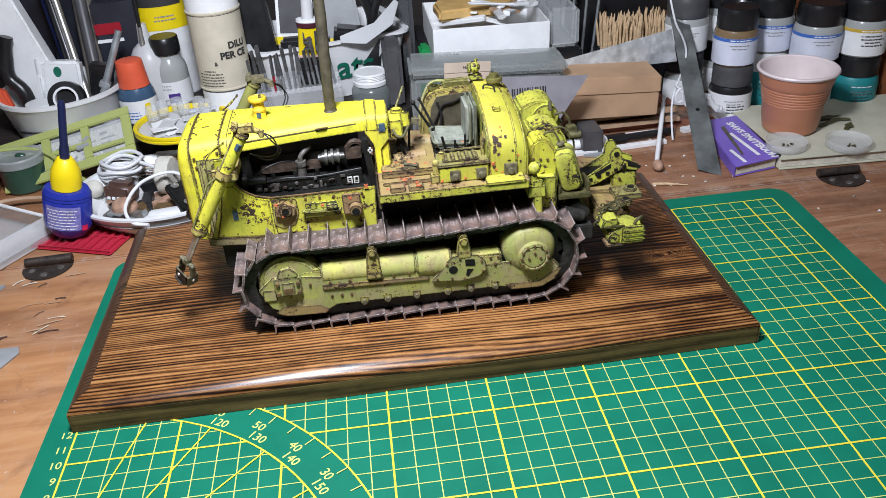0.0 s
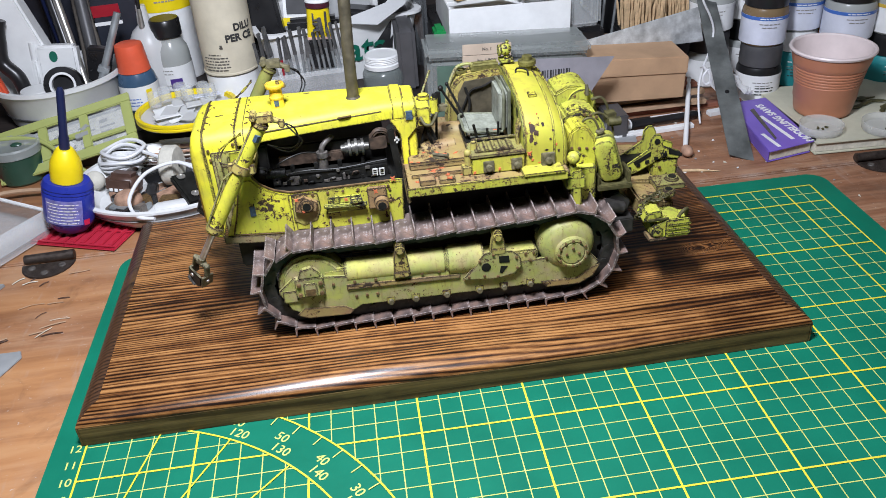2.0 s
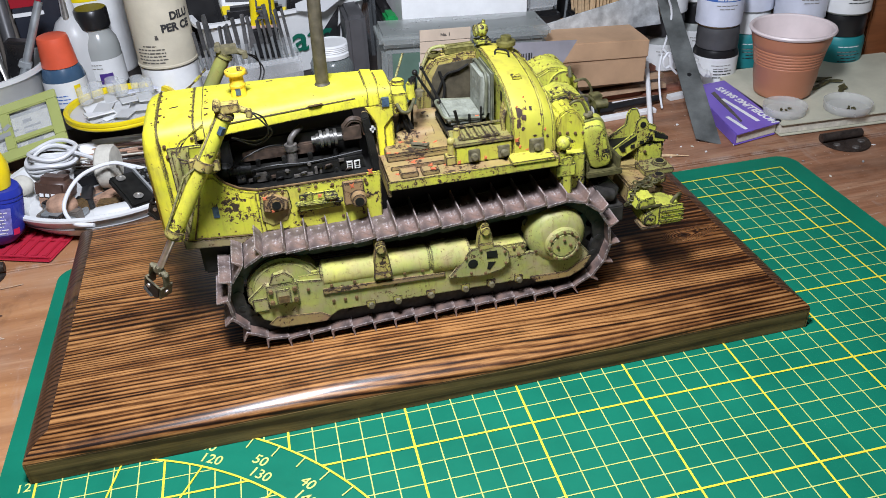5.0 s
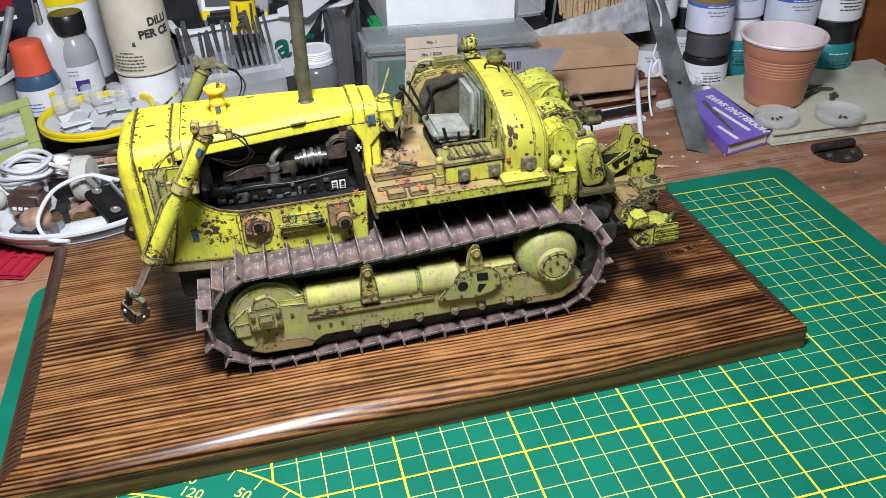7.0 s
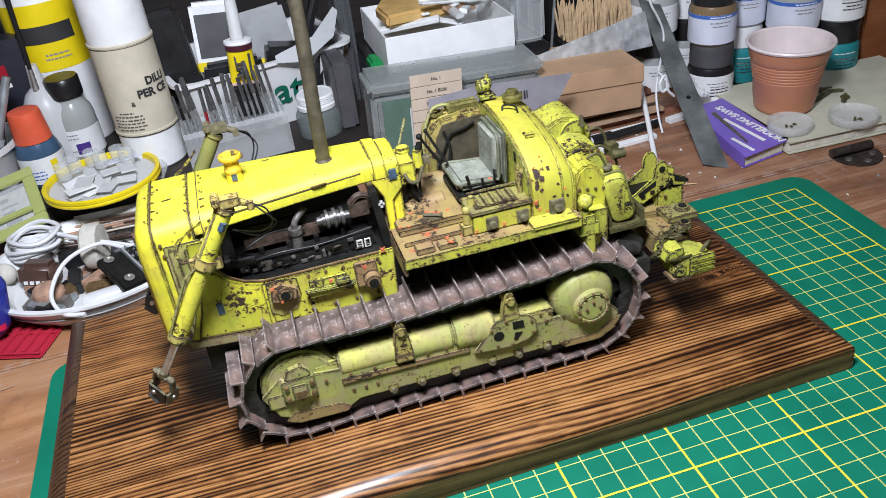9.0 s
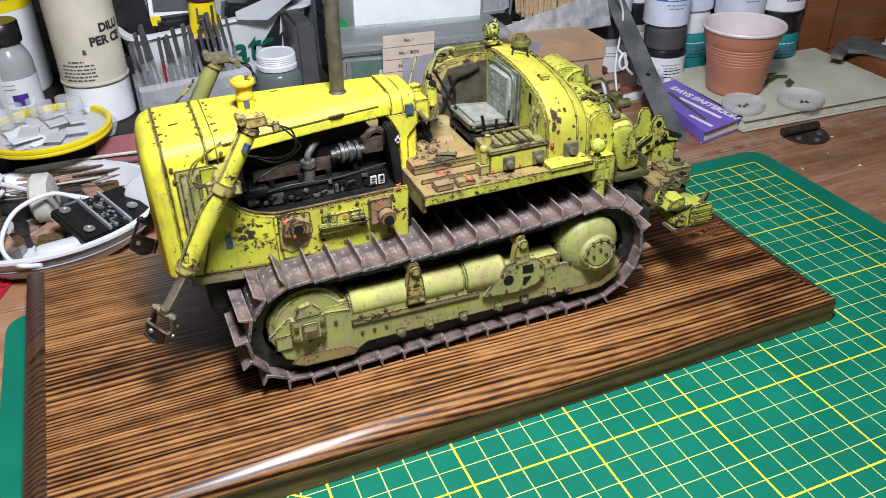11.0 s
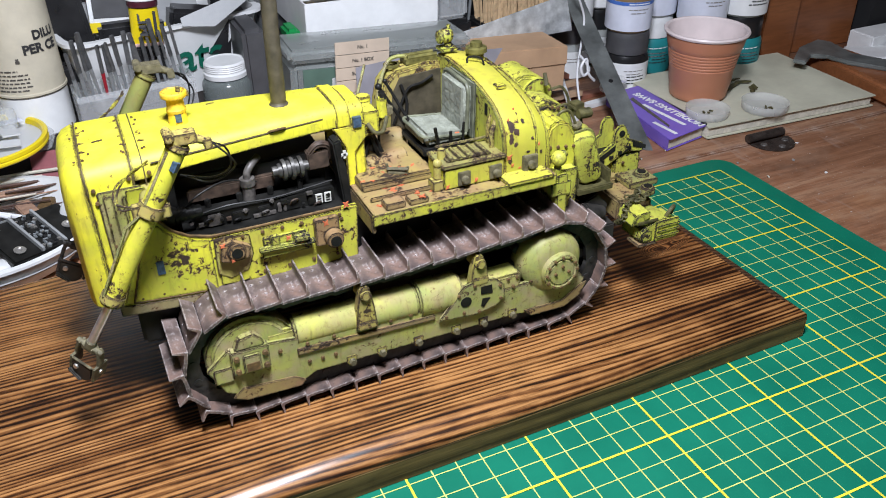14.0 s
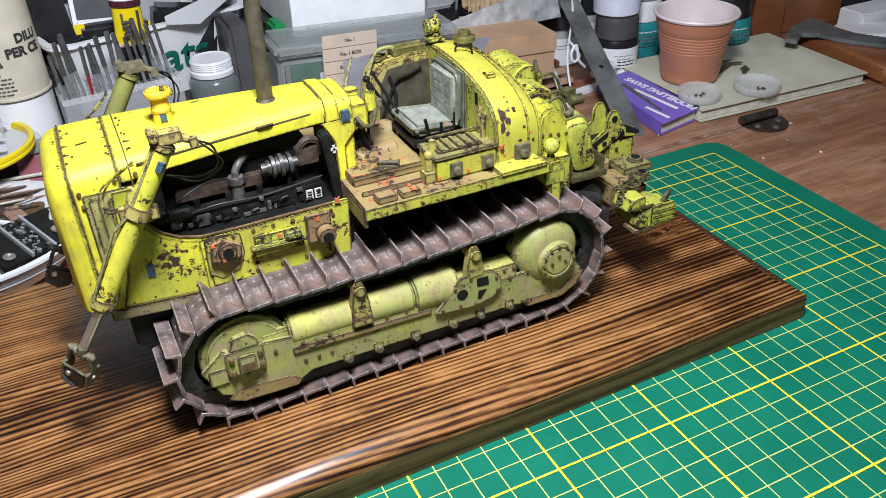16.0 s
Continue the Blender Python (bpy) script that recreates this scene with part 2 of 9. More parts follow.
def make_wood(name, cols, grain=1.0, rough=0.22, coat=0.6, contrast=1.0, knots=(), specks=0.0, bare=()):
    """Planed wood, grain along x: broad bands, sharp growth lines, fine pores; bare: colours where the finish is worn off."""
    k = Nodes(name)
    broad = k.noise(1.0, 3, 0.5, vec=k.coords((2.5, 40 * grain, 40 * grain)), distort=0.3)
    lines = k.noise(1.0, 4, 0.6, vec=k.coords((9, 210 * grain, 210 * grain)), distort=0.5)
    pores = k.noise(1.0, 3, 0.6, vec=k.coords((45, 1500 * grain, 1500 * grain)))
    f = k.math("ADD", k.math("MULTIPLY", lines, 0.62), k.math("MULTIPLY", broad, 0.38))
    f = k.math("ADD", k.math("MULTIPLY", k.math("SUBTRACT", f, 0.5), contrast), 0.5)
    for kx, ky, r in knots:
        sep = k.n.new("ShaderNodeSeparateXYZ")
        k.t.links.new(k.c.outputs["Object"], sep.inputs[0])
        dx = k.math("MULTIPLY", k.math("SUBTRACT", sep.outputs[0], kx), 0.55)
        dy = k.math("SUBTRACT", sep.outputs[1], ky)
        d = k.math("SQRT", k.math("ADD", k.math("MULTIPLY", dx, dx), k.math("MULTIPLY", dy, dy)))
        ring = k.ramp(k.math("MULTIPLY", d, 1 / (4 * r)), (0.05, 0.35), (0.16, 0.0), (0.25, 0.62), (0.36, 0.35), (0.5, 0.5), (0.75, 0.0))
        near = k.ramp(k.math("MULTIPLY", d, 1 / (4 * r)), (0.3, 1.0), (0.7, 0.0))
        f = k.mix(near, f, ring)
    col = k.ramp(f, (0.30, cols[0]), (0.44, cols[1]), (0.55, cols[2]), (0.70, cols[3]))
    col = k.mix(k.math("MULTIPLY", k.ramp(pores, (0.45, 0.0), (0.65, 1.0)), 0.45), col, cols[0])
    if bare:
        sep = k.n.new("ShaderNodeSeparateXYZ")
        k.t.links.new(k.c.outputs["Object"], sep.inputs[0])
        x = k.math("ADD", sep.outputs[0], k.math("MULTIPLY", k.math("SUBTRACT", k.noise(9, 5, 0.6), 0.5), 0.25))
        y = k.math("ADD", sep.outputs[1], k.math("MULTIPLY", k.math("SUBTRACT", k.noise(1.0, 4, 0.6, vec=k.coords((6, 60, 60), (0, 0, 0.3))), 0.5), 0.02))
        worn = k.ramp(k.math("ADD", x, 0.5), (0.46, 1.0), (0.60, 0.0))
        worn = k.math("MULTIPLY", worn, k.ramp(y, (0.196, 1.0), (0.206, 0.30), (0.232, 0.42), (0.246, 0.85), (0.275, 0.6)))
        worn = k.math("MAXIMUM", worn, k.math("MULTIPLY", k.ramp(k.noise(1.0, 5, 0.65, vec=k.coords((5, 16, 16), (0, 0, 0.8))), (0.52, 0.0), (0.68, 1.0)), 0.40))
        col = k.mix(worn, col, k.ramp(f, (0.30, bare[0]), (0.5, bare[1]), (0.70, bare[2])))
    if specks:
        spots = k.ramp(k.noise(330, 3, 0.7), (0.66, 0.0), (0.72, 1.0))
        scuffs = k.ramp(k.noise(1.0, 4, 0.7, vec=k.coords((60, 14, 14), (0, 0, 0.5))), (0.60, 0.0), (0.78, 1.0))
        dusty = k.ramp(k.noise(24, 6, 0.7), (0.48, 0.0), (0.70, 1.0))
        dark = k.ramp(k.noise(38, 6, 0.65, distort=0.6), (0.56, 0.0), (0.68, 1.0))
        nicks = k.ramp(k.noise(1.0, 5, 0.7, vec=k.coords((26, 190, 60), (0, 0, -0.35))), (0.66, 0.0), (0.74, 1.0))
        col = k.mix(k.math("MULTIPLY", dark, specks * 0.4), col, (0.07, 0.03, 0.018))
        col = k.mix(k.math("MULTIPLY", dusty, specks * 0.32), col, (0.42, 0.29, 0.20))
        col = k.mix(k.math("MULTIPLY", nicks, specks * 0.8), col, (0.5, 0.42, 0.36))
        col = k.mix(k.math("MULTIPLY", spots, specks), col, (0.55, 0.5, 0.45))
        col = k.mix(k.math("MULTIPLY", scuffs, specks * 0.7), col, (0.42, 0.33, 0.27))
        frayed = k.math("MULTIPLY", edge_mask(k, 0.006), k.ramp(k.noise(70, 5, 0.7), (0.40, 0.0), (0.58, 1.0)))
        col = k.mix(k.math("MULTIPLY", frayed, specks), col, (0.46, 0.35, 0.28))
    k.bump(k.math("ADD", f, k.math("MULTIPLY", pores, 0.4)), 0.3, 0.0003)
    return k.done(col, k.math("ADD", k.math("MULTIPLY", pores, 0.18), rough), 0.0, Coat_Weight=coat, Coat_Roughness=0.16)


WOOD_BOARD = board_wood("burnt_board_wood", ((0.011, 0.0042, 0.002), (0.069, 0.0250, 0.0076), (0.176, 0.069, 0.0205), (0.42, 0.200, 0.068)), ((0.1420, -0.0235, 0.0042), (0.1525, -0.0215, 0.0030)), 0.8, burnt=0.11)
WOOD_EDGE = board_wood("dark_edge_wood", ((0.044, 0.027, 0.010), (0.082, 0.053, 0.019), (0.115, 0.076, 0.027), (0.17, 0.112, 0.042)), (), 0.0, 0.5, 0.006)
WOOD_END = end_grain("burnt_end_grain", (0.010, 0.0045, 0.002), (0.085, 0.038, 0.016))
WOOD_DESK = make_wood("desk_wood", ((0.14, 0.060, 0.030), (0.235, 0.105, 0.052), (0.30, 0.142, 0.075), (0.40, 0.23, 0.135)), 0.35, 0.45, 0.05, 1.5, (), 0.85, ((0.29, 0.125, 0.050), (0.43, 0.205, 0.085), (0.50, 0.27, 0.125)))
WOOD_CABINET = make_wood("cabinet_wood", ((0.15, 0.05, 0.018), (0.21, 0.072, 0.026), (0.26, 0.092, 0.033), (0.31, 0.118, 0.044)), 0.25, 0.35, 0.2)
DARK_PANEL = make_wood("dark_panel_wood", ((0.012, 0.009, 0.008), (0.018, 0.013, 0.011), (0.025, 0.018, 0.015), (0.035, 0.026, 0.022)), 0.25, 0.6, 0.0)
MAT_GREEN = plain("mat_green", (0.002, 0.162, 0.094), 0.6, vary=0.1, scale=25, bump=0.15, Specular_IOR_Level=0.25)
PRINT_PALE = plain("mat_print_pale", (0.60, 0.64, 0.17), 0.5, vary=0.08)
PRINT_YELLOW = plain("mat_print_yellow", (0.78, 0.66, 0.05), 0.5, vary=0.08)
WALL_PAINT = plain("wall_paint", (0.45, 0.44, 0.42), 0.8, vary=0.06, scale=3)
BLACK = plain("black_iron", (0.014, 0.0138, 0.0125), 0.45, vary=0.5, scale=200, Specular_IOR_Level=0.22)
SEAM = plain("seam_grime", (0.085, 0.06, 0.02), 0.7, vary=0.6, scale=300)
YELLOW = chipped("yellow_paint", (0.70, 0.625, 0.028), patchy=0.09, scale=1.25, wear=0.69, dust=0.28, dustcol=(0.46, 0.33, 0.12), streak=0.38, grime=0.42, edge=0.27)
YELLOW_CHIPPED = chipped("chipped_yellow_paint", (0.60, 0.575, 0.035), wear=0.665, dust=0.35, dustcol=(0.45, 0.31, 0.1), streak=0.35, grime=0.4, edge=0.28, scale=1.1)
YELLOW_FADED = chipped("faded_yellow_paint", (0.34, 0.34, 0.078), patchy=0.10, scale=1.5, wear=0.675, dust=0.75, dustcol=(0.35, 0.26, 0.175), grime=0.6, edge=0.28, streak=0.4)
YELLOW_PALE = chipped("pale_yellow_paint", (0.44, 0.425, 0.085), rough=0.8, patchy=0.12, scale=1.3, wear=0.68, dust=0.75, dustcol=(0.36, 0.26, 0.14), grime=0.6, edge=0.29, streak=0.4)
YELLOW_DUSTY = chipped("dusty_yellow_paint", (0.42, 0.36, 0.07), wear=0.65, dust=0.75, dustcol=(0.30, 0.19, 0.10), streak=0.5, edge=0.28, grime=0.6)
YELLOW_STAINED = chipped("stained_yellow_paint", (0.58, 0.55, 0.04), wear=0.655, dust=0.4, dustcol=(0.42, 0.28, 0.09), scale=0.85, streak=0.5, edge=0.28, grime=0.5)
YELLOW_TANK = chipped("rust_eaten_yellow_paint", (0.45, 0.42, 0.035), wear=0.665, dust=0.45, dustcol=(0.45, 0.33, 0.08), scale=0.5, streak=0.35, core=(0.06, 0.028, 0.014), edge=0.25)
YELLOW_WINCH = chipped("greenish_yellow_paint", (0.50, 0.50, 0.05), core=(0.012, 0.010, 0.006), scale=1.5, wear=0.66, dust=0.5, dustcol=(0.24, 0.19, 0.06), streak=0.5, edge=0.35, grime=0.7)
DIRTY_YELLOW = chipped("grimy_yellow_paint", (0.30, 0.27, 0.06), scale=1.5, wear=0.63, dust=0.6, dustcol=(0.15, 0.11, 0.06), edge=0.3, grime=0.7)
YELLOW_EDGE = chipped("scraped_yellow_paint", (0.50, 0.48, 0.04), scale=1.3, wear=0.64, dust=0.5, dustcol=(0.28, 0.19, 0.08), streak=0.5, edge=0.3, grime=0.6)
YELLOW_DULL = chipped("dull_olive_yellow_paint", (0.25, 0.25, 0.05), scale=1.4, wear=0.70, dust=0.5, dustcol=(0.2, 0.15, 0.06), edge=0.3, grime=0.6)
YELLOW_ORANGE = chipped("orange_yellow_paint", (0.80, 0.49, 0.015), wear=0.70, dust=0.15, scale=1.6, edge=0.27, patchy=0.08)
LIP_DUST = chipped("dust_caked_paint", (0.27, 0.22, 0.09), scale=1.4, wear=0.69, dust=0.9, dustcol=(0.33, 0.235, 0.155), edge=0.25, grime=0.4)
DECK = chipped("worn_platform", (0.31, 0.225, 0.07), wear=0.66, dust=0.85, dustcol=(0.25, 0.14, 0.08), streak=0.2, edge=0.28, grime=0.6)
RUSTY_PLATE = chipped("rust_brown_plate", (0.30, 0.19, 0.07), wear=0.65, dust=0.6, dustcol=(0.26, 0.14, 0.06), streak=0.5, edge=0.28, grime=0.6)
TRACK = track_steel("worn_track_steel")
CHAIN_DARK = plain("greasy_dark_steel", (0.045, 0.042, 0.038), 0.5, 0.4, vary=0.4, scale=300)
RUST_BROWN = plain("rusty_bolts", (0.16, 0.095, 0.035), 0.7, 0.1, vary=0.5, scale=500)
RED_RUST = plain("orange_red_rust", (0.62, 0.15, 0.06), 0.7, vary=0.3, scale=600)
BLACK_GRIME_SHADE = plain("black_grime_and_shade", (0.022, 0.019, 0.013), 0.6, vary=0.6, scale=400)
STEEL_DIRTY = plain("grimy_steel", (0.12, 0.108, 0.097), 0.5, 0.15, vary=0.6, scale=400)
STEEL_BRIGHT = plain("bare_steel", (0.55, 0.53, 0.49), 0.35, 0.8, vary=0.15, scale=300)
RUST_DARK = plain("dark_rusty_casting", (0.075, 0.048, 0.032), 0.65, 0.1, vary=0.6, scale=350, bump=0.3)
TURNED_STEEL = plain("oily_turned_steel", (0.13, 0.125, 0.115), 0.42, 0.6, vary=0.5, scale=300)
RUST_PATCH = plain("bare_brown_rust", (0.062, 0.031, 0.02), 0.75, vary=0.5, scale=500, bump=0.4)
DIRTY_STEEL = plain("dirty_olive_steel", (0.17, 0.15, 0.085), 0.6, 0.1, vary=0.7, scale=450, bump=0.3)
OLIVE_DARK = plain("dark_olive_paint", (0.095, 0.085, 0.03), 0.6, 0.1, vary=0.6, scale=350)
EXHAUST = plain("exhaust_brown", (0.085, 0.072, 0.045), 0.6, 0.2, vary=0.35, scale=250, bump=0.3)
BRASS_GREEN = plain("tarnished_brass", (0.24, 0.22, 0.07), 0.45, 0.5, vary=0.5, scale=350)
BLUE_PLATE = plain("blue_data_plate", (0.05, 0.09, 0.14), 0.5, vary=0.5, scale=900)
DIRTY_WHITE = plain("dirty_white", (0.6, 0.6, 0.56), 0.5, vary=0.2, scale=300)
SEAT = quilted("grey_green_leather", (0.26, 0.275, 0.225))
SEAT_DARK = plain("dark_seat_shell", (0.17, 0.18, 0.12), 0.5, vary=0.4, scale=200)

WHITE = plain("white_plastic", (0.72, 0.73, 0.72), 0.4, vary=0.05)


# ---- shapes ----
BM = bmesh.new


def bm_box(bm, x0, x1, y0, y1, z0, z1, m=None):
    vs = [bm.verts.new((x, y, z)) for z in (z0, z1) for x, y in ((x0, y0), (x1, y0), (x1, y1), (x0, y1))]
    for q in ((3, 2, 1, 0), (4, 5, 6, 7), (0, 1, 5, 4), (1, 2, 6, 5), (2, 3, 7, 6), (3, 0, 4, 7)):
        bm.faces.new([vs[i] for i in q])
    if m is not None:
        bmesh.ops.transform(bm, matrix=m, verts=vs)
    return vs


def bm_cyl(bm, a, b, r0, r1=None, seg=16, caps=True):
    a, b = Vector(a), Vector(b)
    r1 = r0 if r1 is None else r1
    q = (b - a).to_track_quat("Z", "Y")
    rings = []
    for p, r in ((a, r0), (b, r1)):
        rings.append([bm.verts.new(p + q @ Vector((r * math.cos(2 * math.pi * i / seg), r * math.sin(2 * math.pi * i / seg), 0))) for i in range(seg)])
    for i in range(seg):
        j = (i + 1) % seg
        bm.faces.new((rings[0][i], rings[0][j], rings[1][j], rings[1][i]))
    if caps:
        bm.faces.new(rings[0][::-1])
        bm.faces.new(rings[1])
    return rings[0] + rings[1]


def bm_prism(bm, poly, axis, a, b, m=None):
    """A polygon in the plane across axis ('x': y,z; 'y': x,z; 'z': x,y), drawn out from a to b."""
    def at(p, w):
        return {"x": (w, p[0], p[1]), "y": (p[0], w, p[1]), "z": (p[0], p[1], w)}[axis]
    lo, hi = [bm.verts.new(at(p, a)) for p in poly], [bm.verts.new(at(p, b)) for p in poly]
    n = len(poly)
    bm.faces.new(lo)
    bm.faces.new(hi[::-1])
    for i in range(n):
        j = (i + 1) % n
        bm.faces.new((lo[i], hi[i], hi[j], lo[j]))
    if m is not None:
        bmesh.ops.transform(bm, matrix=m, verts=lo + hi)
    return lo + hi


def bm_tube(bm, pts, r, seg=8):
    pts = [Vector(p) for p in pts]
    rings, n = [], len(pts)
    side = None
    for i, p in enumerate(pts):
        d = (pts[min(i + 1, n - 1)] - pts[max(i - 1, 0)]).normalized()
        if side is None:
            side = d.orthogonal().normalized()
        side = (side - d * side.dot(d)).normalized()
        up = d.cross(side)
        rr = r[min(i, len(r) - 1)] if isinstance(r, (list, tuple)) else r
        rings.append([bm.verts.new(p + rr * (math.cos(2 * math.pi * k / seg) * side + math.sin(2 * math.pi * k / seg) * up)) for k in range(seg)])
    for i in range(n - 1):
        for k in range(seg):
            j = (k + 1) % seg
            bm.faces.new((rings[i][k], rings[i][j], rings[i + 1][j], rings[i + 1][k]))
    bm.faces.new(rings[0][::-1])
    bm.faces.new(rings[-1])


def bm_lathe(bm, prof, seg=32, at=(0, 0, 0), sx=1.0, sy=1.0):
    """A profile of (radius, height) turned round z; a radius of 0 closes it."""
    rings = []
    for r, z in prof:
        if r <= 1e-7:
            rings.append([bm.verts.new((at[0], at[1], at[2] + z))])
        else:
            rings.append([bm.verts.new((at[0] + sx * r * math.cos(2 * math.pi * i / seg), at[1] + sy * r * math.sin(2 * math.pi * i / seg), at[2] + z)) for i in range(seg)])
    for a, b in zip(rings, rings[1:]):
        for i in range(seg):
            j = (i + 1) % seg
            if len(a) == 1 and len(b) == 1:
                continue
            if len(a) == 1:
                bm.faces.new((a[0], b[j], b[i]))
            elif len(b) == 1:
                bm.faces.new((a[i], a[j], b[0]))
            else:
                bm.faces.new((a[i], a[j], b[j], b[i]))


def bm_ball(bm, c, r, seg=12, sc=(1, 1, 1)):
    made = bmesh.ops.create_uvsphere(bm, u_segments=seg, v_segments=max(6, seg * 2 // 3), radius=r)["verts"]
    for v in made:
        v.co = Vector((v.co.x * sc[0] + c[0], v.co.y * sc[1] + c[1], v.co.z * sc[2] + c[2]))
    return made


def curve_pts(ctrl, n=24):
    """A smooth line through the control points."""
    P = [Vector(p) for p in ctrl]
    P = [2 * P[0] - P[1]] + P + [2 * P[-1] - P[-2]]
    out = []
    steps = max(2, n // (len(P) - 3))
    for i in range(1, len(P) - 2):
        for s in range(steps):
            t = s / steps
            a, b, c, d = P[i - 1:i + 3]
            out.append(0.5 * (2 * b + (c - a) * t + (2 * a - 5 * b + 4 * c - d) * t * t + (3 * b - a - 3 * c + d) * t ** 3))
    return out + [P[-2]]


def mesh_of(name, bm, material, bevel=0.0, seg=2, angle=38, jitter=0.0):
    bmesh.ops.recalc_face_normals(bm, faces=bm.faces)
    if bevel:
        edges = [e for e in bm.edges if len(e.link_faces) == 2 and e.calc_face_angle(0) > radians(30)]
        bmesh.ops.bevel(bm, geom=edges, offset=bevel, segments=seg, affect="EDGES", clamp_overlap=True)
    if jitter:
        for v in bm.verts:
            v.co += jitter * noise.noise_vector(v.co * 300)
    me = bpy.data.meshes.new(name)
    bm.to_mesh(me)
    bm.free()
    me.materials.append(material)
    me.shade_smooth()
    me.set_sharp_from_angle(angle=radians(angle))
    return me


STAND = [Matrix.Identity(4)]


def thing(name, label, category, m, group="", kind=""):
    ob = new(name)
    ob.empty_display_size = 0.01
    ob.matrix_world = STAND[-1] @ m
    return tagged(ob, label, category, group, kind)


def part(name, bm, material, parent, label="", **kw):
    ob = new(name, mesh_of(name, bm, material, **kw))
    ob.parent = parent
    return tagged(ob, label)


def split_bm(bm):
    """Each connected piece as a bmesh of its own."""
    bm.verts.index_update()
    seen, out = set(), []
    for v0 in bm.verts:
        if v0.index in seen:
            continue
        stack, piece = [v0], []
        seen.add(v0.index)
        while stack:
            v = stack.pop()
            piece.append(v)
            for e in v.link_edges:
                w = e.other_vert(v)
                if w.index not in seen:
                    seen.add(w.index)
                    stack.append(w)
        b, at, faces = BM(), {}, {}
        for v in sorted(piece, key=lambda v: v.index):
            at[v.index] = b.verts.new(v.co)
            for f in v.link_faces:
                faces[f.index] = f
        for f in faces.values():
            b.faces.new([at[v.index] for v in f.verts])
        out.append(b)
    bm.free()
    return out


def parts(name, bm, material, parent, label="", **kw):
    """Every connected piece of the bmesh as a part of its own."""
    bm.faces.index_update()
    return [part(name, b, material, parent, label, **kw) for b in split_bm(bm)]


def solid(name, bm, material, label, category, m=None, group="", kind="", **kw):
    """A thing that is one mesh."""
    ob = new(name, mesh_of(name, bm, material, **kw))
    ob.matrix_world = STAND[-1] @ (m or Matrix.Identity(4))
    return tagged(ob, label, category, group, kind)


def text_mesh(s, size, material, name="lettering", align="CENTER", bold=0.0):
    c = bpy.data.curves.new(name, "FONT")
    c.body, c.size, c.align_x, c.align_y, c.offset, c.resolution_u = s, size, align, "CENTER", bold, 3
    tmp = new("tmp_text", c)
    bpy.context.view_layer.update()
    me = bpy.data.meshes.new_from_object(tmp.evaluated_get(bpy.context.evaluated_depsgraph_get()))
    bpy.data.objects.remove(tmp)
    bpy.data.curves.remove(c)
    me.name = name
    me.materials.clear()
    me.materials.append(material)
    return me


def lettering(s, size, material, parent, m, name="lettering", bend=0.0, align="CENTER", bold=0.0):
    """Printed words: in the plane z = 0 of m, or, with bend, wrapped round an upright cylinder of that radius."""
    me = text_mesh(s, size, material, name, align, bold)
    if bend:
        for v in me.vertices:
            a = v.co.x / bend
            v.co = (bend * math.sin(a), -bend * math.cos(a), v.co.y)
    ob = new(name, me)
    ob.parent = parent
    ob.matrix_local = m
    return ob



# ---- the desk, the room ----
TABLE = -0.003


def setting(name, bm, material, label, category, **kw):
    return solid(name, bm, material, label, category, kind="structure", **kw)


bm = BM()
bm_box(bm, -0.55, 0.95, -0.42, 0.2955, TABLE - 0.022, TABLE)
setting("desk_flap", bm, WOOD_DESK, "worn reddish brown wooden desk flap with scratches", "desk", bevel=0.001)
bm = BM()
bm_box(bm, -0.55, 0.95, 0.2975, 0.74, TABLE - 0.022, TABLE)
setting("desk_top", bm, WOOD_DESK, "reddish brown wooden desk top under the clutter", "desk", bevel=0.001)
bm = BM()
bm_box(bm, -2.2, 2.4, -2.4, 1.0, -0.77, -0.75)
setting("floor", bm, WOOD_CABINET, "brown wooden floor of the dim room", "floor")
bm = BM()
bm_box(bm, -2.2, 2.4, 0.98, 1.05, -0.75, 1.75)
setting("wall_north", bm, WALL_PAINT, "painted wall behind the desk", "wall")
bm = BM()
bm_box(bm, -2.2, 2.4, -2.47, -2.4, -0.75, 1.75)
setting("wall_south", bm, WALL_PAINT, "painted wall of the dim room", "wall")
bm = BM()
bm_box(bm, -2.27, -2.2, -2.4, 1.0, -0.75, 1.75)
setting("wall_west", bm, WALL_PAINT, "painted wall of the dim room", "wall")
bm = BM()
bm_box(bm, 2.4, 2.47, -2.4, 1.0, -0.75, 1.75)
setting("wall_east", bm, WALL_PAINT, "painted wall of the dim room", "wall")
bm = BM()
bm_box(bm, -2.27, 2.47, -2.47, 1.05, 1.75, 1.8)
setting("ceiling", bm, WALL_PAINT, "painted ceiling of the dim room", "ceiling")
bm = BM()
bm_box(bm, -0.55, 0.95, 0.74, 0.755, TABLE - 0.022, 0.36)
setting("desk_back_panel", bm, DARK_PANEL, "dark wooden back panel of the desk cabinet", "panel")

bm = BM()
bm_box(bm, -0.55, 0.95, 0.32, 0.74, -0.75, TABLE - 0.0225)
setting("desk_body", bm, WOOD_CABINET, "brown wooden body of the bureau under the desk top", "desk", bevel=0.002)
for x in (-0.50, 0.87):
    bm = BM()
    bm_box(bm, x, x + 0.03, -0.30, 0.319, -0.11, TABLE - 0.0225)
    setting("flap_slide", bm, WOOD_CABINET, "wooden slide that carries the desk flap", "slide", bevel=0.001)

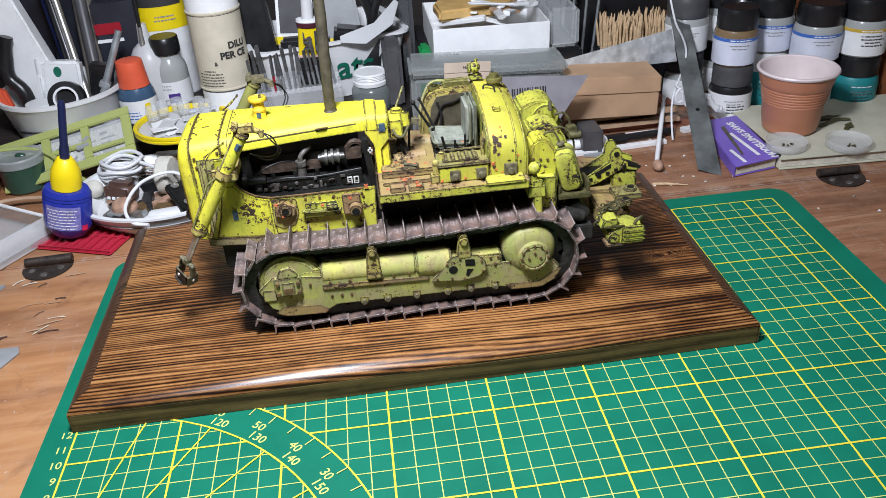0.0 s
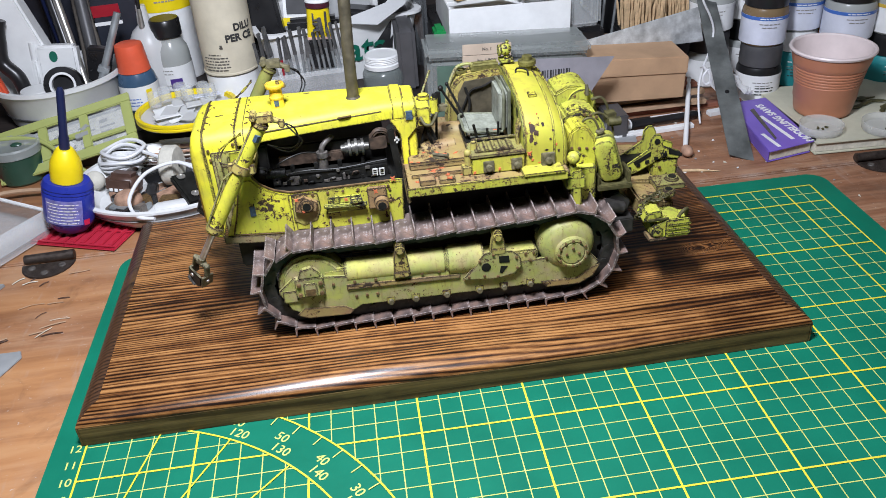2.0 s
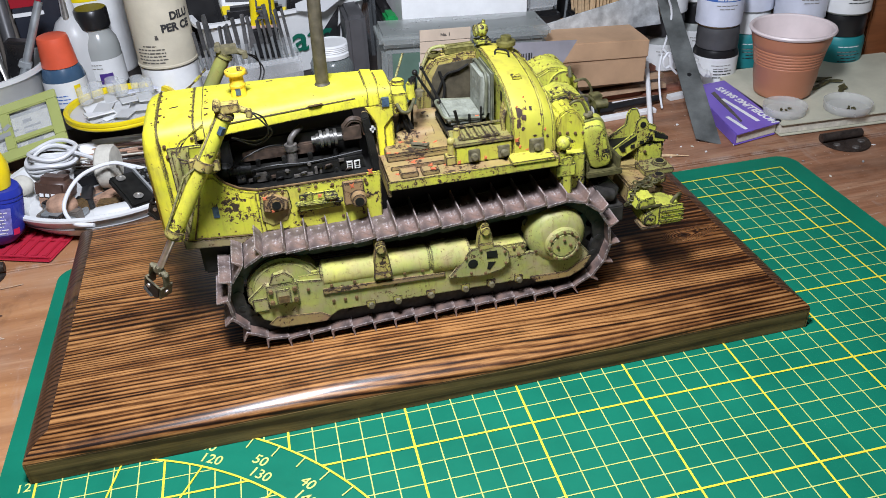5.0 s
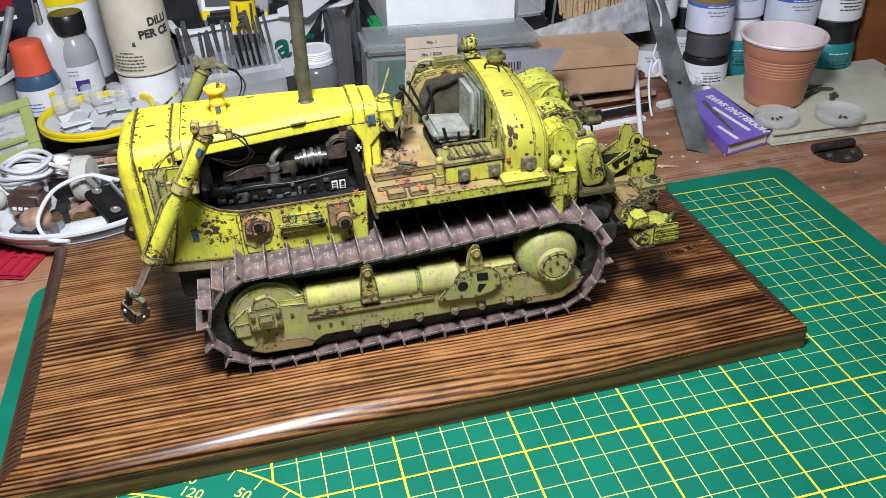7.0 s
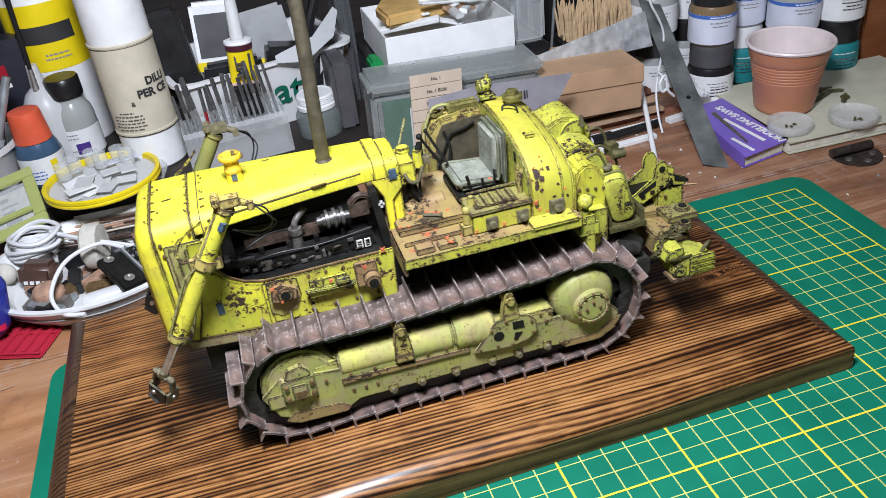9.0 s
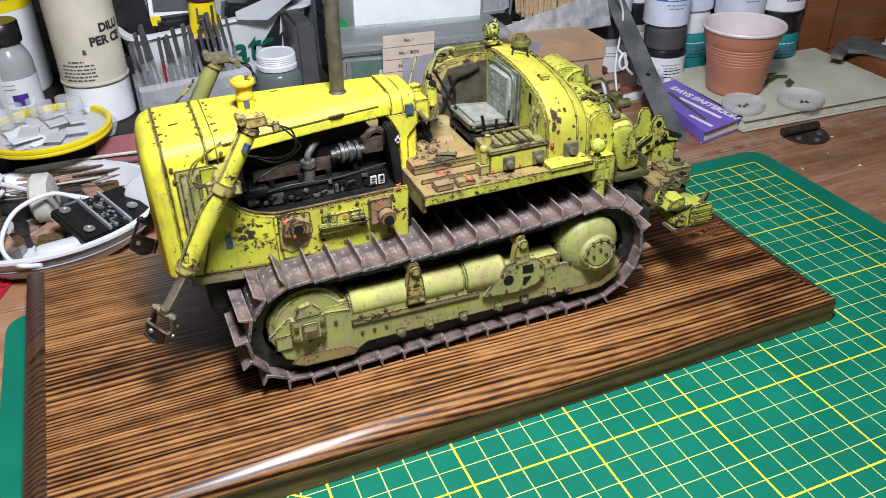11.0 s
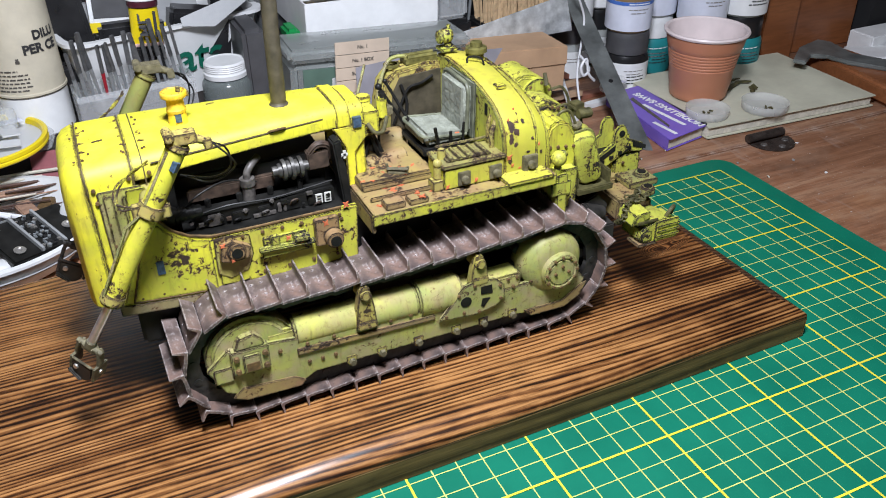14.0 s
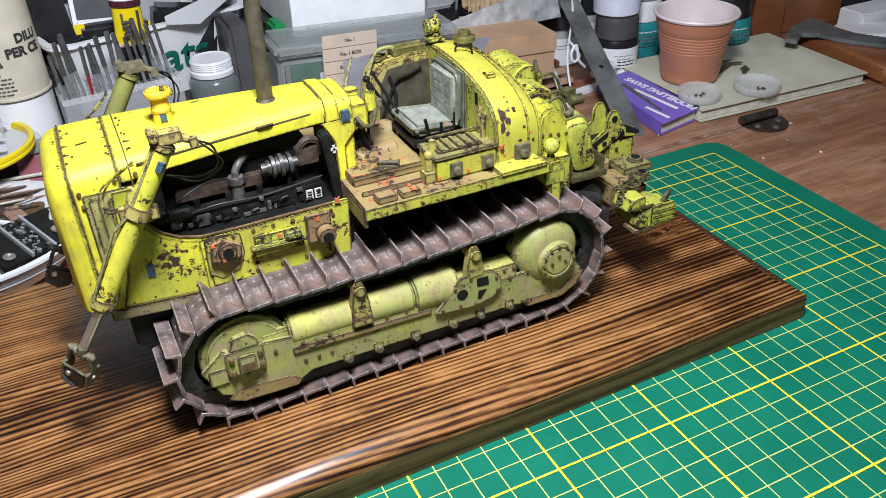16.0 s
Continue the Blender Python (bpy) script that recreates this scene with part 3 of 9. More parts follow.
RISER = 0.0215
bm = BM()
bm_prism(bm, [(-0.55, 0.443), (-0.09, 0.443), (-0.09, 0.432), (0.203, 0.432), (0.203, 0.738), (-0.55, 0.738)], "z", TABLE, RISER)
setting("desk_step", bm, DARK_PANEL, "dark wooden step at the back of the desk", "step", bevel=0.001)

# ---- the cutting mat ----
mat = thing("cutting_mat", "green self-healing cutting mat printed with a yellow centimetre grid", "cutting mat", pose(0, 0, 0))
bm = BM()
X0, X1, Y0, Y1, R = -0.0155, 0.4345, -0.0150, 0.2850, 0.012
poly = []
for cx, cy, a0 in ((X1 - R, Y0 + R, -90), (X1 - R, Y1 - R, 0), (X0 + R, Y1 - R, 90), (X0 + R, Y0 + R, 180)):
    poly += [(cx + R * math.cos(radians(a0 + i * 15)), cy + R * math.sin(radians(a0 + i * 15))) for i in range(7)]
bm_prism(bm, poly, "z", TABLE, 0.0)
part("sheet", bm, MAT_GREEN, mat, bevel=0.0004)
UP = 0.00012


def strip(bm, a, b, w, z=UP):
    a, b = Vector((*a, 0)), Vector((*b, 0))
    n = (b - a).normalized()
    n = Vector((-n.y, n.x, 0)) * w / 2
    bm.faces.new([bm.verts.new(p + Vector((0, 0, z))) for p in (a - n, b - n, b + n, a + n)])


fine, bold = BM(), BM()
for i in range(43):
    x = i / 100
    y0 = math.sqrt(max(0, 0.15 ** 2 - x * x)) if x < 0.15 else 0.0
    tgt, w, z = (bold, 0.00095, 2 * UP) if i % 5 == 0 or i == 42 else (fine, 0.00048, UP)
    if y0 > 0:
        strip(tgt, (x, y0), (x, 0.27), w, z)
        if x < 0.13:
            strip(tgt, (x, 0), (x, math.sqrt(0.13 ** 2 - x * x)), w, z)
    else:
        strip(tgt, (x, 0), (x, 0.27), w, z)
for i in range(28):
    y = i / 100
    x0 = math.sqrt(max(0, 0.15 ** 2 - y * y)) if y < 0.15 else 0.0
    tgt, w, z = (bold, 0.00095, 2 * UP) if i % 5 == 0 or i == 27 else (fine, 0.00048, UP)
    strip(tgt, (x0, y), (0.42, y), w, z + 0.4 * UP)
    if y < 0.13:
        strip(tgt, (0, y), (math.sqrt(0.13 ** 2 - y * y), y), w, z + 0.4 * UP)
for r in (0.13, 0.15):
    rim = [[bold.verts.new((q * math.cos(radians(i)), q * math.sin(radians(i)), 3 * UP)) for i in range(91)] for q in (r - 0.00045, r + 0.00045)]
    for i in range(90):
        bold.faces.new((rim[0][i], rim[1][i], rim[1][i + 1], rim[0][i + 1]))
for a in (15, 30, 45, 60, 75):
    c, s = math.cos(radians(a)), math.sin(radians(a))
    strip(bold, (0, 0), (0.13 * c, 0.13 * s), 0.0008, 4 * UP)
for a in range(5, 90, 5):
    c, s = math.cos(radians(a)), math.sin(radians(a))
    strip(fine, (0.144 * c, 0.144 * s), (0.15 * c, 0.15 * s), 0.0006, 4 * UP)
parts("grid_line", fine, PRINT_PALE, mat)
parts("bold_grid_line", bold, PRINT_YELLOW, mat)
for i in range(1, 13):
    lettering(str(i), 0.0062, PRINT_PALE, mat, pose(-0.0015, i / 100, UP), "number", align="RIGHT", bold=0.00006)
for a in range(10, 90, 10):
    for s, r in ((str(a), 0.1405), (str(180 - a), 0.1345)):
        c = radians(a + (1.2 if r > 0.14 else -0.6))
        lettering(s, 0.0066, PRINT_PALE, mat, pose(r * math.cos(c), r * math.sin(c), UP, 0, 0, a - 90), "number", bold=0.00008)

# ---- the display base ----
base = thing("display_base", "dark stained wooden display base with burnt grain and chamfered edges", "display base", pose(0.1695, 0.2125, 0, 0, 0, 0.5))
L, W, T, C = 0.1725, 0.0895, 0.0175, 0.0085
bm = BM()
rings = []
prof = [(0.0012, 0.0004), (0.0012, 0.0104), (0.0002, 0.0106), (0.0005, 0.0119), (0.0016, 0.0132), (0.0062, 0.0164), (0.0082, 0.0172), (0.0100, T)]
for inset, z in prof:
    rings.append([bm.verts.new((sx * (L - inset), sy * (W - inset), z)) for sx, sy in ((-1, -1), (1, -1), (1, 1), (-1, 1))])
bm.faces.new(rings[0][::-1])
bm.faces.new(rings[-1])
for a, b in zip(rings, rings[1:]):
    for i in range(4):
        bm.faces.new((a[i], a[(i + 1) % 4], b[(i + 1) % 4], b[i]))
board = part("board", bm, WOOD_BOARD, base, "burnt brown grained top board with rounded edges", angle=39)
board.data.materials.append(WOOD_END)
for face in board.data.polygons:
    if abs(face.normal.x) > 0.15:
        face.material_index = 1
for y0, y1 in ((-W, -W + 0.001), (W - 0.001, W)):
    bm = BM()
    bm_box(bm, -L + 0.001, L - 0.001, y0, y1, 0.0, 0.0105)
    part("long_edge", bm, WOOD_EDGE, base, "dark olive-brown side face", bevel=0.0003)
for x0, x1 in ((-L, -L + 0.001), (L - 0.001, L)):
    bm = BM()
    bm_box(bm, x0, x1, -W, W, 0.0, 0.0105)
    part("end_edge", bm, WOOD_EDGE, base, "dark end-grain side face", bevel=0.0003)
BOARD_TOP = T
# ---- the bulldozer model (its parts in millimetres: x to the tail, y away from the near track, z up) ----
YC = 0.202
MM = Matrix.Scale(0.001, 4)
dozer = thing("bulldozer_model", "weathered yellow crawler tractor model with chipped paint on the base", "model tractor", pose(0, YC, BOARD_TOP))


SINGLES = {"end_cap", "bolt", "hub_bolt", "roller_bolt", "roller", "rib", "pulley", "bracket_plate", "latch", "lever", "hole", "slot"}


def tp(name, bm, material, parent=None, label="", bevel=0.0, **kw):
    bmesh.ops.transform(bm, matrix=MM, verts=bm.verts)
    if name in SINGLES:
        return parts(name, bm, material, parent or dozer, label, bevel=bevel * 0.001, **kw)[0]
    return part(name, bm, material, parent or dozer, label, bevel=bevel * 0.001, **kw)


def bolts(bm, pts, r=0.7, axis=(0, -1, 0), h=0.6):
    for p in pts:
        p = Vector(p)
        bm_cyl(bm, p, p + Vector(axis) * h, r, r * 0.85, 6)


def loft(bm, sections):
    rows = [[bm.verts.new(p) for p in s] for s in sections]
    n = len(rows[0])
    for a, b in zip(rows, rows[1:]):
        for i in range(n):
            j = (i + 1) % n
            bm.faces.new((a[i], a[j], b[j], b[i]))
    bm.faces.new(rows[0][::-1])
    bm.faces.new(rows[-1])


def arch(x, half, z0, z1, r, n=5):
    """A cross-section at x: upright sides, round shoulders, a slightly crowned top."""
    pts = [(x, -half, z0)]
    for i in range(n + 1):
        a = radians(180 - 90 * i / n)
        pts.append((x, -half + r + r * math.cos(a), z1 - r + r * math.sin(a)))
    pts.append((x, 0, z1 + 0.5))
    for i in range(n + 1):
        a = radians(90 - 90 * i / n)
        pts.append((x, half - r + r * math.cos(a), z1 - r + r * math.sin(a)))
    pts.append((x, half, z0))
    return pts


# hood, radiator shell, side plates
bm = BM()
loft(bm, [arch(84, 22.3, 93, 101, 5.5), arch(100, 20.5, 93.6, 101.3, 5), arch(125, 17, 94.2, 101.8, 4.5), arch(150, 13.6, 94.2, 102, 4), arch(166, 12, 94, 101.5, 4)])
hood = tp("hood", bm, YELLOW, label="bright yellow sheet-metal hood with rust chips", bevel=0.5)
bm = BM()
loft(bm, [arch(61.8, 17.5, 51, 90, 10), arch(62.4, 20.0, 50, 94.5, 9.5), arch(63.6, 21.8, 49.5, 97.6, 8.5), arch(65.5, 23.0, 49, 99.4, 7.5), arch(69.5, 23.6, 48.5, 100.6, 6.5)])
tp("radiator_shell", bm, YELLOW, bevel=0.8)
bm = BM()
loft(bm, [arch(69.7, 23.4, 48.5, 100.4, 6.2), arch(83.8, 22.4, 90, 100.9, 5.6)])
tp("nose_panel", bm, YELLOW, bevel=0.4)
for x, w, h in ((69.6, 23.8, 100.65), (83.9, 22.75, 101.1), (87.6, 22.25, 101.2), (154.8, 13.3, 102.15), (160.6, 12.75, 101.85)):
    bm = BM()
    loft(bm, [arch(x - 0.2, w, 91.5 if x < 150 else 94.4, h, 6), arch(x + 0.2, w, 91.5 if x < 150 else 94.4, h, 6)])
    tp("hood_seam", bm, SEAM, hood)
bm = BM()
loft(bm, [arch(155.1, 13.5, 94.3, 102.4, 4), arch(160.3, 12.95, 94.3, 102.2, 4)])
tp("hood_strap", bm, YELLOW, hood, bevel=0.3)
rs = random.Random(71)
for x, w, h in ((70.6, 23.3, 101.0), (82.9, 22.4, 101.3), (88.8, 21.8, 101.6)):
    for y in (-16, -9.5, -2.5, 5, 12):
        bm = BM()
        bolts(bm, [(x, y, h - 0.25)], 0.45, (0, 0, 1), 0.5)
        tp("rivet", bm, RUST_BROWN, hood)
        if rs.random() < 0.55:
            continue
        L, ol = rs.uniform(1.2, 3.2), []
        for i in range(11):
            r = rs.uniform(0.25, 0.6) if i % 2 else rs.uniform(0.5, 0.95)
            ol.append((x + (L if abs(i - 5.5) > 4 else 0.9) * r * math.cos(i * 0.571), y + 0.8 * r * math.sin(i * 0.571)))
        bm = BM()
        bm_prism(bm, ol, "z", h - 1.0, h + 0.03)
        tp("rust_mark", bm, RUST_PATCH, hood)
bm = BM()
bolts(bm, [(68, -17, 101.0), (68, 2, 101.3), (72.6, -12, 101.0), (72.6, 8, 101.0), (82.4, -15, 101.2), (89.6, -15.5, 101.4), (89.6, -4, 101.6), (89.6, 9, 101.4)], 0.42, (0, 0, 1), 0.4)
bolts(bm, [(71.5, -23.6, 93.5), (71.8, -23.6, 89), (82.5, -22.7, 95), (89, -22.0, 95.5)], 0.75, (0, -1, 0), 0.6)
tp("bolt", bm, RUST_BROWN, hood)
bm = BM()
bm_tube(bm, curve_pts([(130, -15.9, 98.8), (131, -16.9, 99.5), (135, -16.4, 99.6), (136, -15.0, 99.0)], 12), 0.4, 6)
tp("grab_handle", bm, RUST_BROWN, hood)
for s in (-1, 1):
    bm = BM()
    bm_tube(bm, [(x, s * (h - 0.15), 98.3 + 0.01 * (x - 90)) for x, h in ((90, 21.9), (100, 20.5), (112, 18.8), (125, 17.0), (138, 15.2), (150, 13.6))], 0.32, 5)
    tp("hood_seam", bm, SEAM, hood)
rs = random.Random(8)
for x, y, a, L, m in ((113.5, -6, 35, 4.2, RED_RUST), (113.5, -6, -30, 3.4, RED_RUST), (76, -3, 12, 3.6, RUST_PATCH), (158.5, 1, -55, 4.0, RED_RUST), (159.6, -1.5, -20, 2.2, RED_RUST), (147, -9, 8, 4.4, RUST_BROWN), (144, 1, 30, 1.8, RUST_PATCH), (116, 12, 5, 3.0, RUST_PATCH)):
    bm = BM()
    c, q = math.cos(radians(a)), math.sin(radians(a))
    ol = [(L * (i / 5 - 0.5), rs.uniform(0.25, 0.6)) for i in range(6)] + [(L * (0.5 - i / 5), -rs.uniform(0.25, 0.6)) for i in range(6)]
    top = 101.25 if x < 90 else 101.95 + 0.0075 * (x - 112) - (0.25 if abs(y) > 5 else 0)
    bm_prism(bm, [(x + u * c - w * q, y + u * q + w * c) for u, w in ol], "z", top - 1.4, top)
    tp("rust_mark", bm, m, hood)
bm = BM()
bm_box(bm, 72, 85.5, -24.2, -23.0, 50, 92.5)
bm_box(bm, 73.5, 76.5, -25.0, -24.0, 51, 91)
bm_box(bm, 79, 80.6, -24.9, -24.0, 55, 90)
tp("corner_frame", bm, YELLOW_FADED, bevel=0.4)
side_poly = [(70, 46.6), (155, 40), (156, 70), (124, 69.8), (108, 69.4), (100, 70.6), (95, 72.6), (91, 75.6), (88.5, 79), (87, 84), (86.6, 92.5), (80.5, 92.5), (79, 70), (74, 56)]
for s in (-1, 1):
    bm = BM()
    bm_prism(bm, side_poly, "y", s * 25.0, s * 26.3)
    plate = tp("side_plate", bm, YELLOW_CHIPPED, label="yellow engine side plate with dark paint chips", bevel=0.3)
    bm = BM()
    bm_prism(bm, [(104.5, 50), (155, 47), (156, 69.4), (108, 69), (104.5, 66)], "y", s * 26.3, s * 27.2)
    tp("side_rail", bm, YELLOW_STAINED, plate, bevel=0.3)
    bm = BM()
    bm_prism(bm, [(103.8, 55), (108, 52), (114.5, 54), (117.0, 60), (116.4, 68.2), (108, 69.0), (104.2, 68.6)], "y", s * 26.3, s * 27.5)
    tp("mount_plate", bm, YELLOW_DUSTY, plate, "rusty brown mounting plate", bevel=0.3)
    bm = BM()
    bm_prism(bm, [(70.2, 46.8), (112, 43.4), (112, 47.2), (74.5, 50.4), (70.2, 51.6)], "y", s * 26.3, s * 26.9)
    tp("bottom_lip", bm, LIP_DUST, plate, "dust-covered brown lip along the plate", bevel=0.25)
    bm = BM()
    bm_prism(bm, [(75.2, 51.2), (103.2, 48.9), (103.2, 68.8), (99, 69.8), (94, 72.2), (90, 75.2), (87.6, 78.4), (82.2, 78.4), (78.6, 62)], "y", s * 26.3, s * 26.75)
    tp("access_cover", bm, YELLOW_CHIPPED, plate, bevel=0.2)
    bm = BM()
    bm_tube(bm, [(75.2, s * 26.5, 51.0), (103, s * 26.5, 48.8)], 0.35, 5)
    bm_tube(bm, [(75.0, s * 26.5, 51.0), (78.4, s * 26.5, 62), (82.0, s * 26.5, 78.2)], 0.35, 5)
    bm_tube(bm, [(86.7, s * 26.2, 91), (87.2, s * 26.2, 84), (88.8, s * 26.2, 79), (92, s * 26.2, 75), (97, s * 26.2, 71.8), (104, s * 26.2, 69.8), (120, s * 26.6, 69.9), (150, s * 26.6, 70.2)], 0.5, 5)
    tp("plate_edge", bm, RUST_BROWN, plate)
bm = BM()
bm_box(bm, 84.5, 87, -27.2, -26.5, 60, 65)
tp("data_plate", bm, BLUE_PLATE)
bm = BM()
bm_box(bm, 161, 164, -14.2, -12.4, 93.6, 97.4)
tp("data_plate", bm, BLUE_PLATE)
# lugs on the side rail
bm = BM()
bm_prism(bm, [(105, 61), (106, 67), (110, 68), (116, 64.5), (115, 60.5), (109, 59.8)], "y", -27, -30.2)
bm_cyl(bm, (110.8, -27, 64), (110.8, -31.5, 64), 3.1, 3.1, 14)
lug = tp("lug", bm, RUSTY_PLATE, label="dusty cast lug with a dark hole", bevel=0.35)
bm = BM()
bm_cyl(bm, (110.8, -31.4, 64), (110.8, -31.9, 64), 1.9, 1.9, 12)
tp("hole", bm, BLACK, lug)
bm = BM()
bm_box(bm, 119.5, 137.5, -29.6, -27, 58, 61.2)
bm_box(bm, 120.5, 136, -29.0, -27, 61.6, 65.5)
bm_cyl(bm, (118.5, -30, 62.2), (138.5, -30, 61.4), 1.2, 1.2, 8)
bm_cyl(bm, (131, -30.2, 63.8), (136.5, -30.2, 63.6), 1.7, 1.7, 8)
bm_box(bm, 123, 126, -30.6, -28, 63, 66.5)
tp("bracket_block", bm, YELLOW_WINCH, label="dusty yellow bracket with pins", bevel=0.35)
bm = BM()
bm_box(bm, 139, 148, -30, -27, 58, 68.5)
bm_cyl(bm, (145.2, -27, 61.5), (145.2, -33.5, 61), 3.4, 3.2, 16)
ring = tp("pivot", bm, RUSTY_PLATE, bevel=0.4)
bm = BM()
bm_cyl(bm, (145.2, -33.4, 61), (145.2, -34, 61), 2.0, 2.0, 14)
tp("hole", bm, BLACK, ring)
bm = BM()
bolts(bm, [(107 + 7 * k, -27.2, 67.8) for k in range(7)] + [(120 + 9 * k, -27.2, 52) for k in range(4)] + [(149.5, -27.2, 66), (149.5, -27.2, 60)], 0.75)
bolts(bm, [(74, -26.3, 58 + 8 * k) for k in range(4)] + [(78 + 7 * k, -26.3, 52) for k in range(4)], 0.5)
tp("bolt", bm, RUST_BROWN)

# engine
bm = BM()
bm_box(bm, 88, 152, -16, 16, 48, 68)
bm_box(bm, 92, 150, -10, 10, 66, 86)
bm_box(bm, 88, 96, -17, 17, 66, 90)
engine = tp("engine", bm, BLACK, label="black engine block under the hood", bevel=0.8)
bm = BM()
bm_box(bm, 96, 152, -25, -19, 66.8, 69.6)
bm_box(bm, 100, 150, -19.5, -13, 69, 75)
for k in range(5):
    bm_box(bm, 104 + 9 * k, 110 + 9 * k, -20.5, -18, 70, 73.6)
bm_cyl(bm, (88, -20, 78), (94, -20.5, 77.4), 3.6, 3.4, 14)
for k in range(5):
    bm_cyl(bm, (94 + 1.5 * k, -20.5, 77.4), (95 + 1.5 * k, -20.5, 77.4), 3.0 - 0.1 * k, 3.0 - 0.1 * k, 14)
bm_cyl(bm, (94, -20.5, 77.4), (103, -20.5, 77.2), 2.3, 2.3, 12)
for k in range(4):
    bm_cyl(bm, (106 + 11 * k, -15, 75), (106 + 11 * k, -15, 78), 1.2, 1.2, 8)
tp("crankcase", bm, BLACK, engine, bevel=0.3)
bm = BM()
bm_cyl(bm, (120.5, -15, 75), (120.5, -15, 80.5), 2.3, 2.2, 14)
bm_cyl(bm, (120.5, -15, 80.5), (120.5, -15, 83), 2.7, 2.7, 14)
bm_tube(bm, curve_pts([(120.5, -15, 83), (120.8, -15, 85), (122.5, -14, 87), (126, -11, 88.5)], 10), 1.35, 10)
tp("oil_filler", bm, STEEL_DIRTY, engine, "grimy grey filler elbow")
bm = BM()
for x, r in ((131.4, 2.6), (132.9, 3.9), (134.6, 3.0), (135.9, 4.1), (137.4, 3.0), (138.9, 3.9)):
    bm_cyl(bm, (x, -15.5, 83.6), (x + 1.3, -15.5, 83.6), r, r, 18)
bm_cyl(bm, (129.5, -15.5, 83.6), (142.5, -15.5, 83.6), 1.9, 1.9, 12)
tp("pulley", bm, TURNED_STEEL, engine, "ribbed grey metal pump", bevel=0.2)
bm = BM()
bm_box(bm, 100, 131, -12, -9.5, 76, 81)
bm_box(bm, 143, 151, -13.5, -9, 80, 87)
bm_tube(bm, curve_pts([(144, -12, 86), (147, -13, 89.5), (151, -12, 88), (152, -10, 82)], 10), 1.5, 8)
tp("manifold", bm, RUST_DARK, engine, "rusty exhaust manifold", bevel=0.5)
for x in (142.6, 145.8):
    bm = BM()
    bm_box(bm, x, x + 2.5, -21.2, -20.6, 70.4, 74.2)
    wp = tp("white_plate", bm, DIRTY_WHITE, engine, "small white data plate", bevel=0.1)
    bm = BM()
    for z in (71.0, 72.0, 73.0):
        bm_box(bm, x + 0.5, x + 2.0, -21.3, -21.1, z, z + 0.6)
    tp("plate_mark", bm, BLACK, wp)
bm = BM()
bm_box(bm, 104.5, 109, -20.9, -18, 70.3, 74.4)
bm_box(bm, 122, 128, -20.9, -19, 69.9, 71.6)
bm_cyl(bm, (129.5, -20, 70), (129.5, -20, 73.4), 0.8, 0.8, 8)
bm_cyl(bm, (131.5, -20, 70), (131.5, -20, 73.4), 0.8, 0.8, 8)
tp("fuel_filter", bm, STEEL_DIRTY, engine, bevel=0.25)
rs = random.Random(44)
for k in range(16):
    x, z = 99 + 3.2 * k + rs.uniform(-1, 1), rs.uniform(70.5, 75.5)
    bm = BM()
    if k % 3 == 0:
        bm_cyl(bm, (x, -20.6, z), (x, -21.4, z), rs.uniform(0.6, 1.1), 0.6, 8)
    elif k % 3 == 1:
        bm_box(bm, x - rs.uniform(0.6, 1.6), x + 0.8, -21.2, -20, z - 0.7, z + rs.uniform(0.2, 0.9))
    else:
        bm_tube(bm, curve_pts([(x - 1.5, -20.4, z - 1.5), (x - 1, -21.6, z + 0.4), (x + 1, -21.4, z + 0.6), (x + 1.4, -20, z - 1)], 10), 0.35, 6)
    tp("fitting", bm, rs.choice((STEEL_DIRTY, STEEL_DIRTY, BLACK, BLACK, RUST_DARK)), engine)
for k, pts in enumerate(([(97, -21, 79), (103, -20, 83), (113, -16, 84), (124, -13, 80)], [(98, -20, 75), (112, -20.5, 77), (128, -20, 76), (150, -18, 77)])):
    bm = BM()
    bm_tube(bm, curve_pts(pts, 18), 0.35, 6)
    tp("fuel_line", bm, BLACK, engine)

# firewall pillar at the back of the engine
bm = BM()
bm_prism(bm, [(153, 94.5), (166, 94.5), (166, 89), (161.5, 84), (161.5, 66), (157.5, 66), (157.5, 86), (155.5, 90)], "y", -13.5, -12.3)
bm_prism(bm, [(153, 94.5), (166, 94.5), (166, 89), (161.5, 84), (161.5, 66), (157.5, 66), (157.5, 86), (155.5, 90)], "y", 12.3, 13.5)
bm_box(bm, 161, 165.5, -12.3, 12.3, 72, 95)
tp("firewall", bm, YELLOW, bevel=0.5)
bm = BM()
bm_prism(bm, [(151.5, 91), (154.5, 92), (157.6, 66), (154, 66)], "y", -18, -11)
housing = tp("rear_housing", bm, BLACK, bevel=0.6)
bm = BM()
bm_box(bm, 155.0, 156.0, -18.4, -17.9, 84.6, 87.6)
bm_box(bm, 154.3, 156.7, -18.4, -17.9, 85.6, 86.5)
tp("white_mark", bm, DIRTY_WHITE, housing)

# air cleaner and exhaust pipe
bm = BM()
bm_lathe(bm, [(0, 99.5), (4.4, 99.5), (3.9, 101.0), (3.2, 102.2), (3.05, 105.6), (3.35, 106.0), (3.35, 106.8), (3.0, 107.2), (2.8, 110.9), (2.5, 111.2)], 20, (103, -0.5, 0))
air = tp("air_cleaner", bm, YELLOW_ORANGE, label="orange-yellow air cleaner with a flat cap")
bm = BM()
bm_lathe(bm, [(2.5, 111.0), (4.2, 111.1), (4.4, 111.4), (4.4, 112.7), (4.2, 113.0), (3.7, 113.2), (3.5, 112.8), (3.1, 112.6), (2.9, 112.9), (0, 112.8)], 24, (103, -0.5, 0))
tp("cap", bm, YELLOW_ORANGE, air)
bm = BM()
